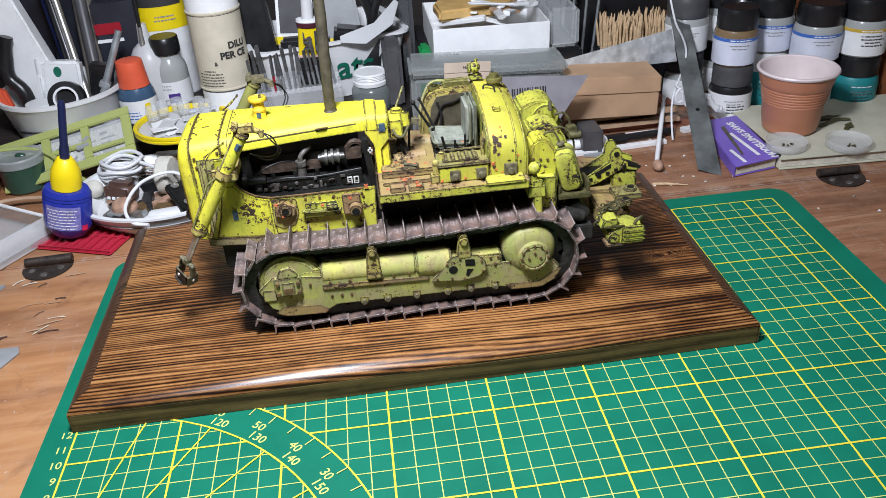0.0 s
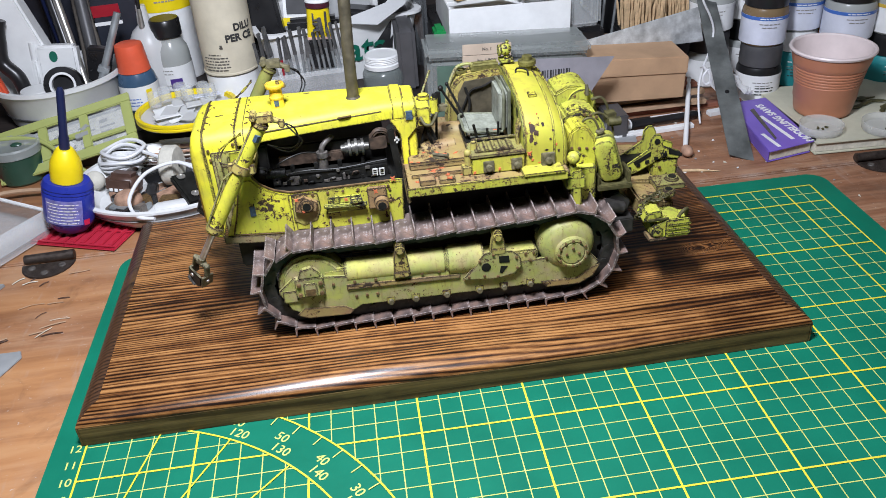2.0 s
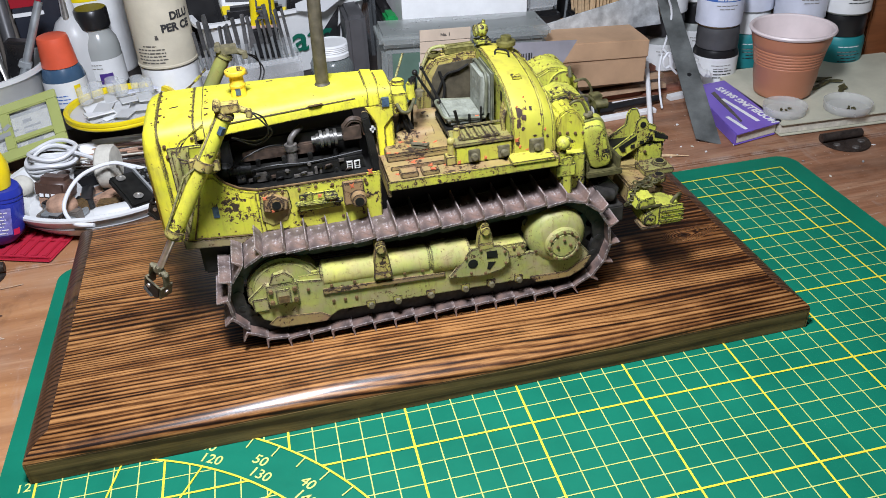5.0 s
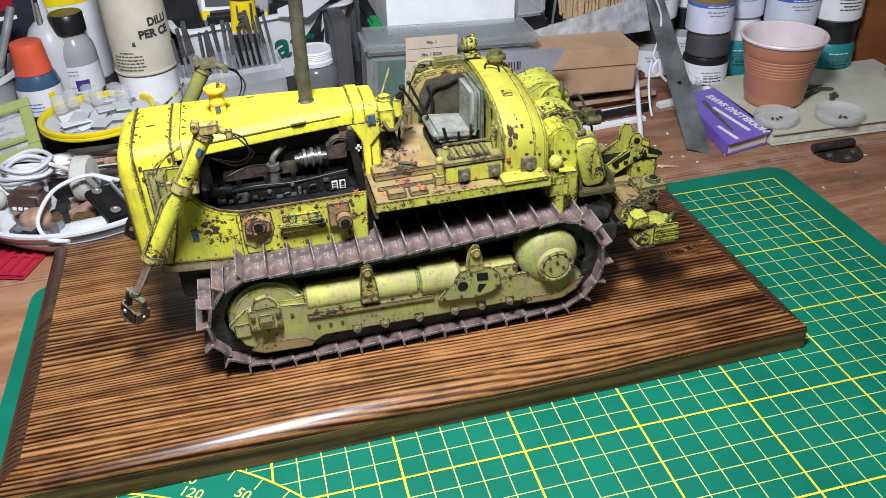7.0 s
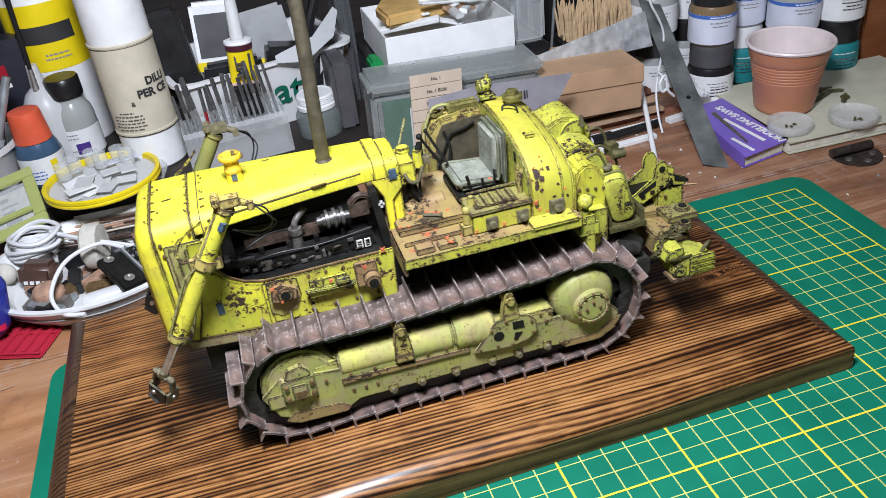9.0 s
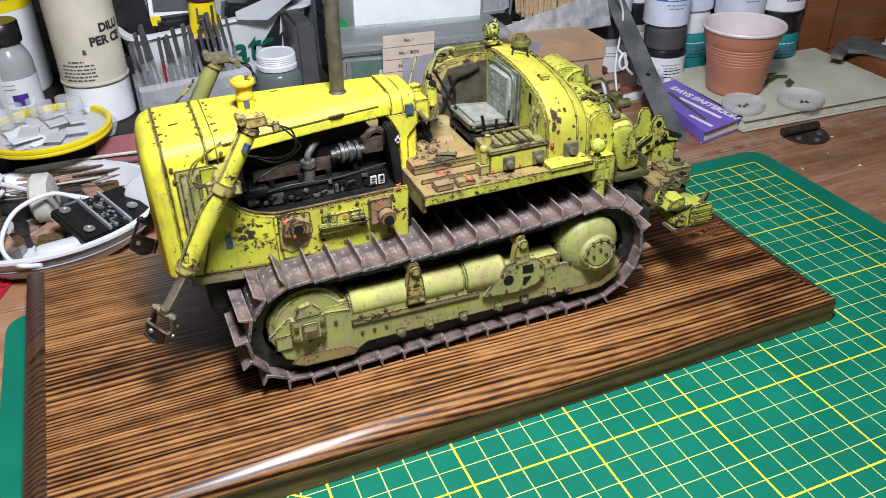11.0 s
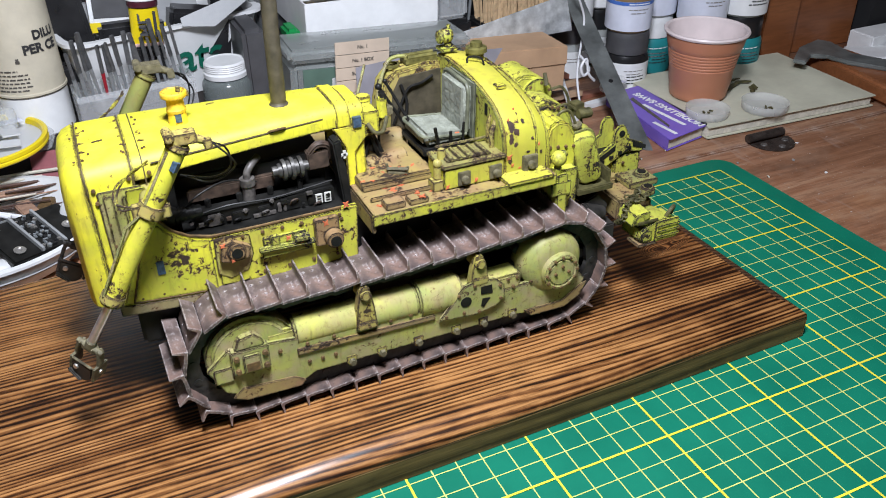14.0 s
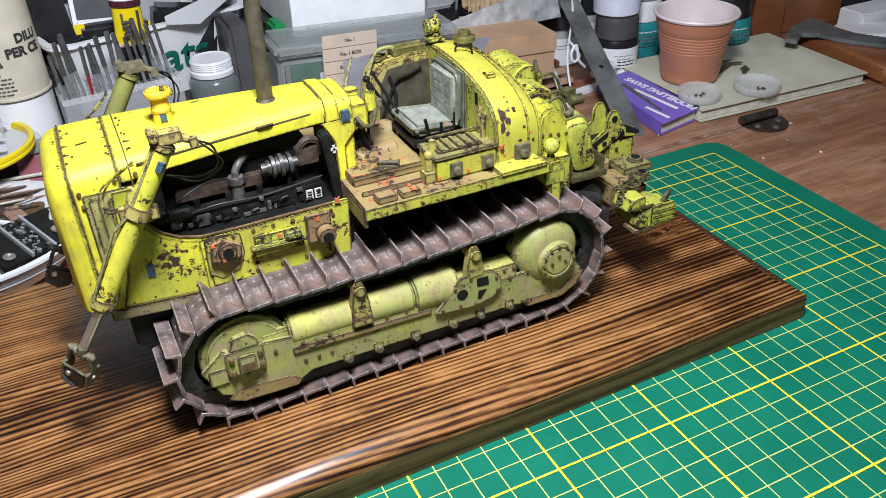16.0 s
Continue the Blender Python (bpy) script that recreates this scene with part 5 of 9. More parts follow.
for x, y, z, r in ((106.5, -30.3, 67.2, 1.3), (109, -31.6, 61.4, 1.0), (129, -30.8, 65.0, 1.4), (133.5, -31, 62.5, 1.1), (143, -30.2, 67.0, 1.6), (151.5, -28.2, 71.5, 1.8), (189, -33.7, 72.4, 1.3), (200.5, -34.2, 73.2, 1.1), (214.5, -33.3, 78.6, 1.7), (216, -33.3, 75.2, 1.0)):
    bm = BM()
    bm_prism(bm, [(x + r * (rs.uniform(0.6, 1.2) if i % 2 else 0.35) * math.cos(i * 0.785), z + r * (rs.uniform(0.6, 1.2) if i % 2 else 0.35) * math.sin(i * 0.785)) for i in range(8)], "y", y, y + 0.5)
    tp("rust_spot", bm, RED_RUST, deck)
bm = BM()
bm_cyl(bm, (171.5, -17.2, 76.6), (178.2, -21.4, 76.8), 0.7, 0.7, 8)
bm_cyl(bm, (172.6, -17.0, 74.4), (171.6, -16.8, 78.4), 0.7, 0.7, 8)
bm_cyl(bm, (177.8, -20.6, 74.4), (178.6, -21.0, 77.6), 0.7, 0.7, 8)
bm_prism(bm, [(171.4, -18.0), (172.8, -16.6), (178.2, -20.0), (177.0, -21.2)], "z", 74.4, 75.6)
tp("foot_pedal", bm, DIRTY_STEEL, deck, "dark steel pedal linkage", bevel=0.3)
# levers behind the hood
bm = BM()
bm_box(bm, 166, 173, -8, 8, 86.5, 96)
bm_cyl(bm, (175, -6, 92), (175, -6, 100), 2.0, 2.0, 12)
bm_cyl(bm, (171, 4, 95), (171, 4, 98), 3.0, 3.0, 14)
dash = tp("dashboard", bm, YELLOW_STAINED, label="dusty yellow instrument box with gauges", bevel=0.8)
bm = BM()
bm_tube(bm, curve_pts([(168, -9, 92), (169.5, -12, 89.5), (172.5, -12, 89), (174.5, -10, 91), (176, -8, 93)], 14), 0.8, 9)
tp("curved_pipe", bm, OLIVE_DARK, dash)
bm = BM()
bm_cyl(bm, (175.5, -6, 96), (175.5, -6, 101.5), 1.5, 1.2, 10)
bm_cyl(bm, (178, 2, 93), (178, 2, 99), 1.3, 1.3, 10)
tp("canister", bm, BLACK, dash)
for a, b, r in (((171, 10, 96), (176, 14, 106), 0.55),):
    bm = BM()
    bm_cyl(bm, a, b, r, r, 8)
    tp("wire_rod", bm, YELLOW_FADED, dash)
for a, b, r, knob in (((166.8, -5, 74.4), (171.5, -2, 86), 0.8, 0), ((173.5, -6, 74.4), (170, -3, 86), 0.9, 0), ((176, -4, 74.4), (172.5, -1, 84), 0.8, 0), ((190, 10, 80), (180.5, 12, 97), 0.75, 1.4), ((192, 6, 80), (184, 14, 98), 0.75, 1.0), ((176, 3, 74), (177, 3, 92), 0.7, 1.3)):
    bm = BM()
    bm_cyl(bm, a, b, r, r * 0.8, 8)
    if knob:
        bm_ball(bm, b, knob, 10)
    tp("control_lever", bm, BLACK, deck, "thin black control lever")
bm = BM()
bm_prism(bm, [(166.4, 74.4), (168.2, 74.4), (170.6, 80), (173.2, 74.4), (175.4, 74.4), (172.4, 82), (172.2, 87), (170.2, 87), (169.6, 81)], "y", -3.4, -1.6)
bm_prism(bm, [(169, 74.4), (171.4, 74.4), (173.5, 87), (171.6, 88)], "y", 2.0, 3.4)
bm_cyl(bm, (171.2, -4.4, 85), (171.2, 5, 86), 1.0, 1.0, 8)
bm_cyl(bm, (171.0, -3.9, 79.6), (171.0, -1.0, 79.6), 1.7, 1.7, 10)
tp("lever_bracket", bm, BLACK_GRIME_SHADE, deck, "dark forked lever bracket", bevel=0.3)
bm = BM()
bm_cyl(bm, (172, 13.5, 72.6), (190, 13.5, 72.6), 5.4, 5.4, 20)
tp("rounded_step", bm, DECK, deck, bevel=0.4)
bm = BM()
bm_tube(bm, curve_pts([(172.5, -3, 86), (175, -2, 89), (179, 0, 91.5), (182, 2, 92)], 10), 0.8, 8)
bm_box(bm, 178, 181, -1.5, 2.5, 90.4, 93.4)
tp("shift_link", bm, DIRTY_STEEL, deck, bevel=0.2)

# seat
seat = thing("driver_seat", "", "", pose(-0.002, 0, 0))
seat.parent = dozer
tagged(seat, "worn grey-green padded seat with rusty stains")
bm = BM()
bm_box(bm, 190.5, 208.5, -14, 7.5, 79, 85)
for v in bm.verts:
    if v.co.z > 82:
        v.co.z += -0.09 * (v.co.x - 190)
tp("cushion", bm, SEAT, seat, bevel=2.0, seg=3)
bm = BM()
bm_box(bm, 189.8, 209.5, -14.6, 8.2, 76.5, 79.2)
tp("seat_pan", bm, BLACK, seat, bevel=0.5)
bm = BM()
bm_box(bm, -2.1, 2.1, -13.4, 7.6, 0, 20.4)
bmesh.ops.transform(bm, matrix=Matrix.Translation((208.5, 0, 81.5)) @ Matrix.Rotation(radians(1.5), 4, "Y"), verts=bm.verts)
tp("backrest", bm, SEAT, seat, bevel=1.7, seg=3)
bm = BM()
bm_box(bm, 2.2, 3.4, -14.2, 8.4, -2, 21)
bmesh.ops.transform(bm, matrix=Matrix.Translation((208.5, 0, 81.5)) @ Matrix.Rotation(radians(1.5), 4, "Y"), verts=bm.verts)
tp("back_shell", bm, SEAT_DARK, seat, bevel=0.6)
bm = BM()
bm_box(bm, 192, 207, -13, 7, 70, 77)
tp("seat_box", bm, BLACK, seat)
bm = BM()
bm_tube(bm, curve_pts([(208.4, -13.2, 83), (208.7, -13.5, 92), (208.9, -12.8, 101.0), (208.9, -3, 102.2), (208.9, 7.0, 101.2), (208.7, 7.7, 92), (208.4, 7.3, 83)], 40), 0.75, 8)
tp("piping", bm, SEAT_DARK, seat)
bm = BM()
bm_tube(bm, curve_pts([(208.0, -14.1, 82.6), (199, -14.3, 83.4), (190.6, -13.6, 84.2), (190.0, -3, 84.4), (190.6, 7.0, 84.2), (199, 7.8, 83.4), (208, 7.6, 82.6)], 40), 0.65, 8)
tp("piping", bm, SEAT_DARK, seat)
bm = BM()
bm_cyl(bm, (196, -16.5, 78), (193.8, -16.5, 88.5), 0.6, 0.7, 8)
bm_cyl(bm, (200.5, -16.5, 77), (200.2, -16.5, 86), 0.6, 0.6, 8)
bm_cyl(bm, (205, -17, 77), (205.4, -17, 89), 0.5, 0.5, 8)
tp("lever", bm, BLACK, seat)
bm = BM()
bm_prism(bm, [(203.6, -13.0), (205.4, -13.2), (205.6, -11.8), (204.4, -11.4)], "z", 82.6, 83.1)
tp("rust_spot", bm, RED_RUST, seat)

# box beside the seat
box = thing("side_box", "", "", pose(0, 0, 0))
box.parent = dozer
tagged(box, "chipped yellow box with latches beside the seat")
bm = BM()
bm_box(bm, 187.5, 212.5, -33.5, -19, 71, 79.5)
tp("body", bm, YELLOW_STAINED, box, bevel=0.5)
bm = BM()
bm_box(bm, 187, 213, -34, -18.6, 79.5, 80.8)
bm_box(bm, 190, 208, -31, -22, 80.8, 81.6)
for k in range(5):
    bm_box(bm, 191 + 3.6 * k, 192.6 + 3.6 * k, -31.5, -21.5, 81.2, 82.4)
bm_cyl(bm, (190, -20, 82.6), (212, -20, 82.6), 0.6, 0.6, 8)
tp("lid", bm, DIRTY_YELLOW, box, bevel=0.3)
bm = BM()
for x in (193, 206):
    bm_box(bm, x, x + 5, -34.6, -33.4, 72.2, 77.6)
    bm_cyl(bm, (x + 2.5, -34.5, 74.6), (x + 2.5, -36.4, 74.6), 1.7, 1.4, 12)
tp("latch", bm, DIRTY_STEEL, box, bevel=0.25)
bm = BM()
bm_cyl(bm, (186.5, -30, 71), (186.5, -30, 80), 1.6, 1.6, 10)
bm_box(bm, 183.5, 188, -33, -28, 71, 75)
bm_ball(bm, (186.5, -30, 81), 1.8, 10)
bm_cyl(bm, (190, -26, 80), (190, -26, 84.5), 1.7, 1.5, 12)
tp("valve", bm, YELLOW_DUSTY, box, bevel=0.3)

# fuel tank behind the seat
tank_prof = [(-33, 70.5), (-33, 82), (-31.8, 88), (-28.5, 93), (-22, 97), (-12, 100), (2, 102), (18, 102.6), (28, 101), (33, 96), (33, 70.5)]


def tank_section(x, k):
    return [(x, y * (1 - 0.0 * k), 70.5 + (z - 70.5) * k) for y, z in tank_prof]


bm = BM()
loft(bm, [tank_section(213, 0.985), tank_section(214.5, 1.0), tank_section(222, 0.985), tank_section(227.5, 0.94), tank_section(231, 0.85), tank_section(232.5, 0.74)])
tank = tp("fuel_tank", bm, YELLOW_TANK, label="yellow fuel tank with large brown rust patches", bevel=0.5)
bm = BM()
for x, k in ((226.2, 0.965), (230.8, 0.875)):
    loft(bm, [[(x - 0.5 + 1.0 * e, y * 1.012, 70.5 + (z - 70.5) * (k + 0.008)) for y, z in tank_prof] for e in (0, 1)])
tp("rib", bm, YELLOW_STAINED, tank, bevel=0.2)
bm = BM()
loft(bm, [[(212.2 + 0.9 * e, y * 0.985, 70.5 + (z - 70.5) * 0.975) for y, z in tank_prof] for e in (0, 1)])
# greener than the tank: this face's shade is put into its paint colour
tp("front_face", bm, YELLOW_WINCH, tank, "front face of the tank, its greenish shade put into the colour", bevel=0.3)
rs = random.Random(19)
for cx, cz, rx, rz in ((216.2, 89.6, 1.5, 2.4), (218.2, 88.0, 1.2, 1.5), (215.8, 85.4, 1.1, 2.0), (217.6, 83.4, 0.9, 0.9), (221.5, 91.0, 0.7, 1.0), (224.5, 84.5, 0.8, 0.6), (215.2, 77.2, 0.8, 1.4), (228.2, 78.6, 0.6, 0.8), (222.6, 79.6, 0.9, 0.5), (226.0, 88.2, 0.6, 0.5)):
    bm, ring = BM(), []
    n = 14
    for i in range(n):
        r = rs.uniform(0.55, 1.25)
        x, z = cx + rx * r * math.cos(2 * math.pi * i / n), cz + rz * r * math.sin(2 * math.pi * i / n)
        y = np.interp(z, [70.5, 82, 88, 93, 97], [-33, -33, -31.8, -28.5, -22]) - 0.16
        ring.append((bm.verts.new((x, y, z)), bm.verts.new((x, y + 0.4, z))))
    mid = bm.verts.new((cx, float(np.interp(cz, [70.5, 82, 88, 93, 97], [-33, -33, -31.8, -28.5, -22])) - 0.2, cz))
    for i in range(n):
        a, b = ring[i], ring[(i + 1) % n]
        bm.faces.new((a[0], b[0], mid))
        bm.faces.new((a[0], a[1], b[1], b[0]))
    tp("rust_patch", bm, RUST_PATCH, tank, "bare brown rust patch")
bm = BM()
bm_box(bm, 220, 226.4, -34.6, -33, 72, 78.4)
bm_cyl(bm, (223.2, -34.6, 75), (223.2, -36.4, 75), 1.7, 1.5, 12)
tp("inspection_plate", bm, DIRTY_STEEL, tank, bevel=0.25)
bm = BM()
bm_tube(bm, curve_pts([(212.6, -26, 78), (210.8, -26, 81), (210.8, -26, 87), (212.8, -25, 91)], 12), 1.0, 8)
bm_tube(bm, curve_pts([(212.6, -22, 80), (211.2, -22, 83), (211.4, -22, 89), (212.8, -22, 92)], 12), 0.9, 8)
tp("hand_grip", bm, YELLOW_DUSTY, tank)
bm = BM()
bm_box(bm, 212.0, 213.2, -19.5, -17.3, 91, 95.4)
tp("data_plate", bm, BLACK, tank)
bm = BM()
bm_lathe(bm, [(0, 101), (3.2, 101), (3.2, 103.6), (4.4, 104), (4.4, 105.8), (2.6, 106.2), (2.4, 108), (0, 108.2)], 18, (224, 14, 0))
tp("filler_cap", bm, BRASS_GREEN, tank, "tarnished filler cap")
bm = BM()
bm_cyl(bm, (216, 24, 102), (216, 24, 106), 1.6, 1.6, 10)
bm_box(bm, 212, 219, 21, 27, 103, 104.4)
bm_ball(bm, (215.2, 24, 109), 3.2, 14, (1.0, 0.9, 1.0))
bm_cyl(bm, (212.8, 24, 108.6), (211.6, 24, 108.6), 2.9, 2.7, 14)
bm_cyl(bm, (216, 24, 111.8), (216.5, 24, 113.4), 1.0, 0.8, 8)
tp("work_lamp", bm, YELLOW_WINCH, tank, "small greenish yellow lamp")
bm = BM()
bm_tube(bm, curve_pts([(217, 8, 101.4), (218, 9, 104), (222, 6, 104), (222.5, 4, 101.6)], 10), 0.45, 6)
tp("handle", bm, BLACK, tank)
bm = BM()
bm_box(bm, 218, 222, -16, -12, 98.6, 100.2)
tp("hinge", bm, YELLOW_STAINED, tank, bevel=0.3)
bm = BM()
for x, z, w, h in ((215.6, 91.8, 0.5, 0.9), (219.6, 94.6, 0.4, 0.5), (227.2, 81.8, 0.4, 0.8), (219.2, 73.6, 0.8, 0.4)):
    y = float(np.interp(z, [70.5, 82, 88, 93, 97], [-33, -33, -31.8, -28.5, -22])) - 0.12
    bm_prism(bm, [(x - w, z), (x - w * 0.3, z - h), (x + w, z - h * 0.4), (x + w * 0.6, z + h)], "y", y, y + 0.5)
tp("rust_speck", bm, RED_RUST, tank)
# far arm rest with rail
bm = BM()
bm_prism(bm, [(184, 70.5), (214, 70.5), (214, 98), (208, 99), (192, 97), (187.5, 92), (185.5, 84)], "y", 24, 36)
arm = tp("arm_rest", bm, YELLOW_DUSTY, label="dusty yellow side arm beside the seat", bevel=1.2)
bm = BM()
bm_prism(bm, [(189, 72), (213, 72), (213, 96), (194, 94.5), (190.5, 88)], "y", 23.2, 24.0)
tp("inner_panel", bm, EXHAUST, arm)
bm = BM()
bm_tube(bm, curve_pts([(184, 25, 78), (185.5, 26, 90), (190, 28, 99.5), (194, 29, 101.5), (199, 29, 101), (199.5, 29, 97)], 20), 0.8, 8)
tp("hand_rail", bm, YELLOW_FADED, arm)
bm = BM()
bm_tube(bm, curve_pts([(190, 22.4, 75), (193, 22.4, 82), (197, 22, 90), (203, 22, 91.5), (208, 22, 94)], 18), 0.6, 8)
bm_tube(bm, curve_pts([(194, 22.6, 92), (196, 21.6, 84), (194, 20, 76)], 12), 0.7, 8)
tp("hose", bm, BLACK, arm)
bm = BM()
bm_box(bm, 198, 212, 26, 33, 98.5, 100.5)
bm_cyl(bm, (199, 27, 101), (212, 27, 101), 0.9, 0.9, 8)
bm_cyl(bm, (199, 31, 101), (212, 31, 101), 0.7, 0.7, 8)
bm_lathe(bm, [(2.6, 97.5), (3.4, 97.6), (3.4, 98.6), (2.6, 98.7)], 16, (193, 30, 0))
tp("rail", bm, BRASS_GREEN, arm)

# ---- winch and tow gear behind ----
winch = thing("winch", "", "", pose(0, 0, 0))
winch.parent = dozer
tagged(winch, "greenish yellow winch housing with bolted covers")
bm = BM()
bm_prism(bm, [(234, 46), (262, 46), (262, 62), (257, 78), (253, 84), (245, 86), (238, 84), (235, 76)], "y", -9, 8)
bm_prism(bm, [(232, 60), (254, 60), (260, 74), (258, 84), (252, 90), (244, 91.5), (237, 88)], "y", 10, 30)
bm_box(bm, 234, 262, -14, 30, 40, 60)
tp("housing", bm, YELLOW_WINCH, winch, bevel=1.2)
bm = BM()
bm_cyl(bm, (250.5, 8, 82.5), (250.5, 34, 82.5), 7.2, 7.2, 22)
bm_cyl(bm, (250.5, 9.0, 82.5), (250.5, 7.2, 82.5), 2.0, 2.0, 12)
tp("drum_cover", bm, YELLOW_WINCH, winch, bevel=0.6)
bm = BM()
bolts(bm, [(250.5 + 5.6 * math.cos(a), 8.4, 82.5 + 5.6 * math.sin(a)) for a in (0.3, 1.3, 2.3, 3.3, 4.3, 5.3)], 0.9)
bolts(bm, [(240, -9, 56 + 7 * k) for k in range(4)] + [(247 + 3 * k, -9, 84 - k) for k in range(3)], 0.9)
tp("bolt", bm, RUST_BROWN, winch)
bm = BM()
bm_cyl(bm, (252, 4, 88), (252, 6, 93), 1.2, 0.9, 8)
bm_tube(bm, curve_pts([(254, 4, 86), (259, 3, 86.5), (262, 2, 81), (261, 0, 74)], 14), 0.7, 8)
bm_tube(bm, curve_pts([(250, -8, 83), (255, -8, 83.5), (260, -10, 79), (261, -12, 72)], 14), 0.6, 8)
bm_cyl(bm, (258, -12, 80), (264, -12, 80), 2.2, 2.2, 10)
bm_box(bm, 258, 263, -9, -4, 78, 83)
tp("valve_gear", bm, OLIVE_DARK, winch, bevel=0.25)
def rounded(w, h, r):
    """A rectangle with round corners, w by h about its centre."""
    return [(cx * (w - r) + r * math.cos(radians(a0 + 22.5 * i)), cz * (h - r) + r * math.sin(radians(a0 + 22.5 * i))) for cx, cz, a0 in ((1, 1, 0), (-1, 1, 90), (-1, -1, 180), (1, -1, 270)) for i in range(5)]


tilt = Matrix.Translation((254.6, -22.5, 67.5)) @ Matrix.Rotation(radians(-16), 4, "Y") @ Matrix.Rotation(radians(-14), 4, "Z")
bm = BM()
loft(bm, [[(x, y, z) for x, z in rounded(w, h, r)] for y, w, h, r in ((-6.4, 3.8, 9.6, 2.8), (-5.8, 4.7, 10.8, 3.1), (-4.0, 5.2, 11.4, 3.3), (4.0, 5.2, 11.4, 3.3), (5.6, 4.5, 10.6, 2.9))])
bmesh.ops.transform(bm, matrix=tilt, verts=bm.verts)
res = tp("reservoir", bm, YELLOW_WINCH, winch, "greenish yellow rounded reservoir", bevel=0.3)
bm = BM()
loft(bm, [[(x, y, z) for x, z in rounded(5.9, 12.1, 3.7)] for y in (-2.4, -1.0)])
bmesh.ops.transform(bm, matrix=tilt, verts=bm.verts)
tp("seam_flange", bm, YELLOW_DULL, res, "dull olive seam round the reservoir")
bm = BM()
bm_cyl(bm, (0, 0, 11), (0, 0, 13.6), 1.6, 1.4, 10)
bm_cyl(bm, (0, 0, 13.4), (0, 0, 14.4), 2.1, 2.1, 10)
bmesh.ops.transform(bm, matrix=tilt, verts=bm.verts)
tp("filler", bm, DIRTY_STEEL, res)
bm = BM()
bm_box(bm, 248.5, 265.5, -30.6, -15, 52.8, 55.4)
bm_box(bm, 263.6, 265.2, -29, -17, 54, 61)
bm_box(bm, 248.6, 249.8, -29, -17, 54, 60)
tp("reservoir_cradle", bm, OLIVE_DARK, winch, bevel=0.4)
bm = BM()
bm_ball(bm, (234.5, -36, 75.5), 3.1, 14)
bm_cyl(bm, (234.5, -36, 75.5), (237.5, -36, 77.5), 2.0, 1.6, 10)
bm_cyl(bm, (234.5, -36, 72), (234.5, -34, 64), 1.6, 1.6, 10)
bm_box(bm, 231, 240, -38, -14, 60, 66)
tp("breather", bm, YELLOW_WINCH, winch, bevel=0.4)
bm = BM()
bm_box(bm, 233.6, 238.6, -37.8, -33.5, 43.6, 69)
tp("post", bm, YELLOW_WINCH, winch, bevel=0.6)
bm = BM()
bm_prism(bm, [(234, 44), (248.5, 44), (249, 72), (247.5, 80), (244, 85), (239.5, 86.5), (235.5, 84), (233.8, 78)], "y", -27, -13)
col = tp("gear_column", bm, YELLOW_STAINED, winch, "chipped yellow gear column with a rounded top", bevel=1.2)
bm = BM()
bolts(bm, [(236 + 3.6 * k, -27, 76 - 0.5 * k) for k in range(4)] + [(236, -27, 52 + 7 * k) for k in range(3)] + [(246.5, -27, 50 + 8 * k) for k in range(3)], 0.8)
tp("bolt", bm, RUST_BROWN, col)
bm = BM()
bm_tube(bm, curve_pts([(242, -20, 84), (244, -21, 87), (248, -21, 86.5), (251, -22, 80)], 14), 0.6, 8)
tp("pipe", bm, OLIVE_DARK, col)
bm = BM()
bm_box(bm, 236.5, 247, -31.5, -12, 44, 67)
tp("bracket_plate", bm, YELLOW_WINCH, winch, bevel=0.6)

tow = thing("tow_gear", "", "", pose(0, 0, 0))
tow.parent = dozer
tagged(tow, "olive yellow tow frame with a transverse beam and chain")
for e in (-1, 1):
    bm = BM()
    bm_prism(bm, [(262, 49), (270, 51.5), (282, 59.5), (282.5, 65), (284.5, 67.4), (287.5, 67), (289.2, 63.6), (289, 60.6), (298.5, 56.5), (298.5, 52.5), (289, 54), (276, 47), (262, 44.5)], "y", 0 + e * 5.2 - 0.9, 0 + e * 5.2 + 0.9)
    tp("side_arm", bm, YELLOW_WINCH, tow, bevel=0.4)
bm = BM()
bm_cyl(bm, (285.8, -6.0, 63.6), (285.8, -6.5, 63.6), 1.5, 1.5, 12)
bm_prism(bm, [(274, 53.5), (283, 58.5), (283, 56), (275, 51.5)], "y", -6.05, -6.35)
bm_prism(bm, [(292, 59.2), (299.5, 55.6), (299.5, 53.8), (292.4, 56)], "y", -6.05, -6.35)
bm_prism(bm, [(264, 49.2), (270, 50.8), (270, 48.2), (264, 46)], "y", -6.05, -6.35)
bm_box(bm, 268, 296, -4.2, 4.2, 50.5, 53)
for k in range(5):
    bm_box(bm, 271 + 4.6 * k, 273 + 4.6 * k, -6.6, -6.0, 49.4 + 1.4 * k, 51 + 1.4 * k)
tp("slot", bm, BLACK, tow)
bm = BM()
bm_box(bm, 284, 298, -5.4, 6, 38, 53)
tp("hitch_block", bm, YELLOW_WINCH, tow, bevel=0.8)
bm = BM()
bolts(bm, [(287, -6, 43), (297, -6, 43), (297, -6, 49), (288, -6, 49)], 0.9)
tp("bolt", bm, RUST_BROWN, tow)
bm = BM()
bm_prism(bm, [(269, 36), (282, 34), (287, 37), (286.5, 43.5), (276, 45), (269, 46)], "y", -31, -13)
bm_prism(bm, [(262, 30), (288, 30), (288, 44), (262, 46)], "y", -10, 34)
tp("beam", bm, DECK, tow, bevel=1.0)
bm = BM()
bm_prism(bm, [(270.5, 33.4), (273, 31.6), (288.0, 31.6), (289.2, 33), (288.6, 39), (284, 41.5), (277, 41.5), (271.5, 39)], "y", -45.5, -32)
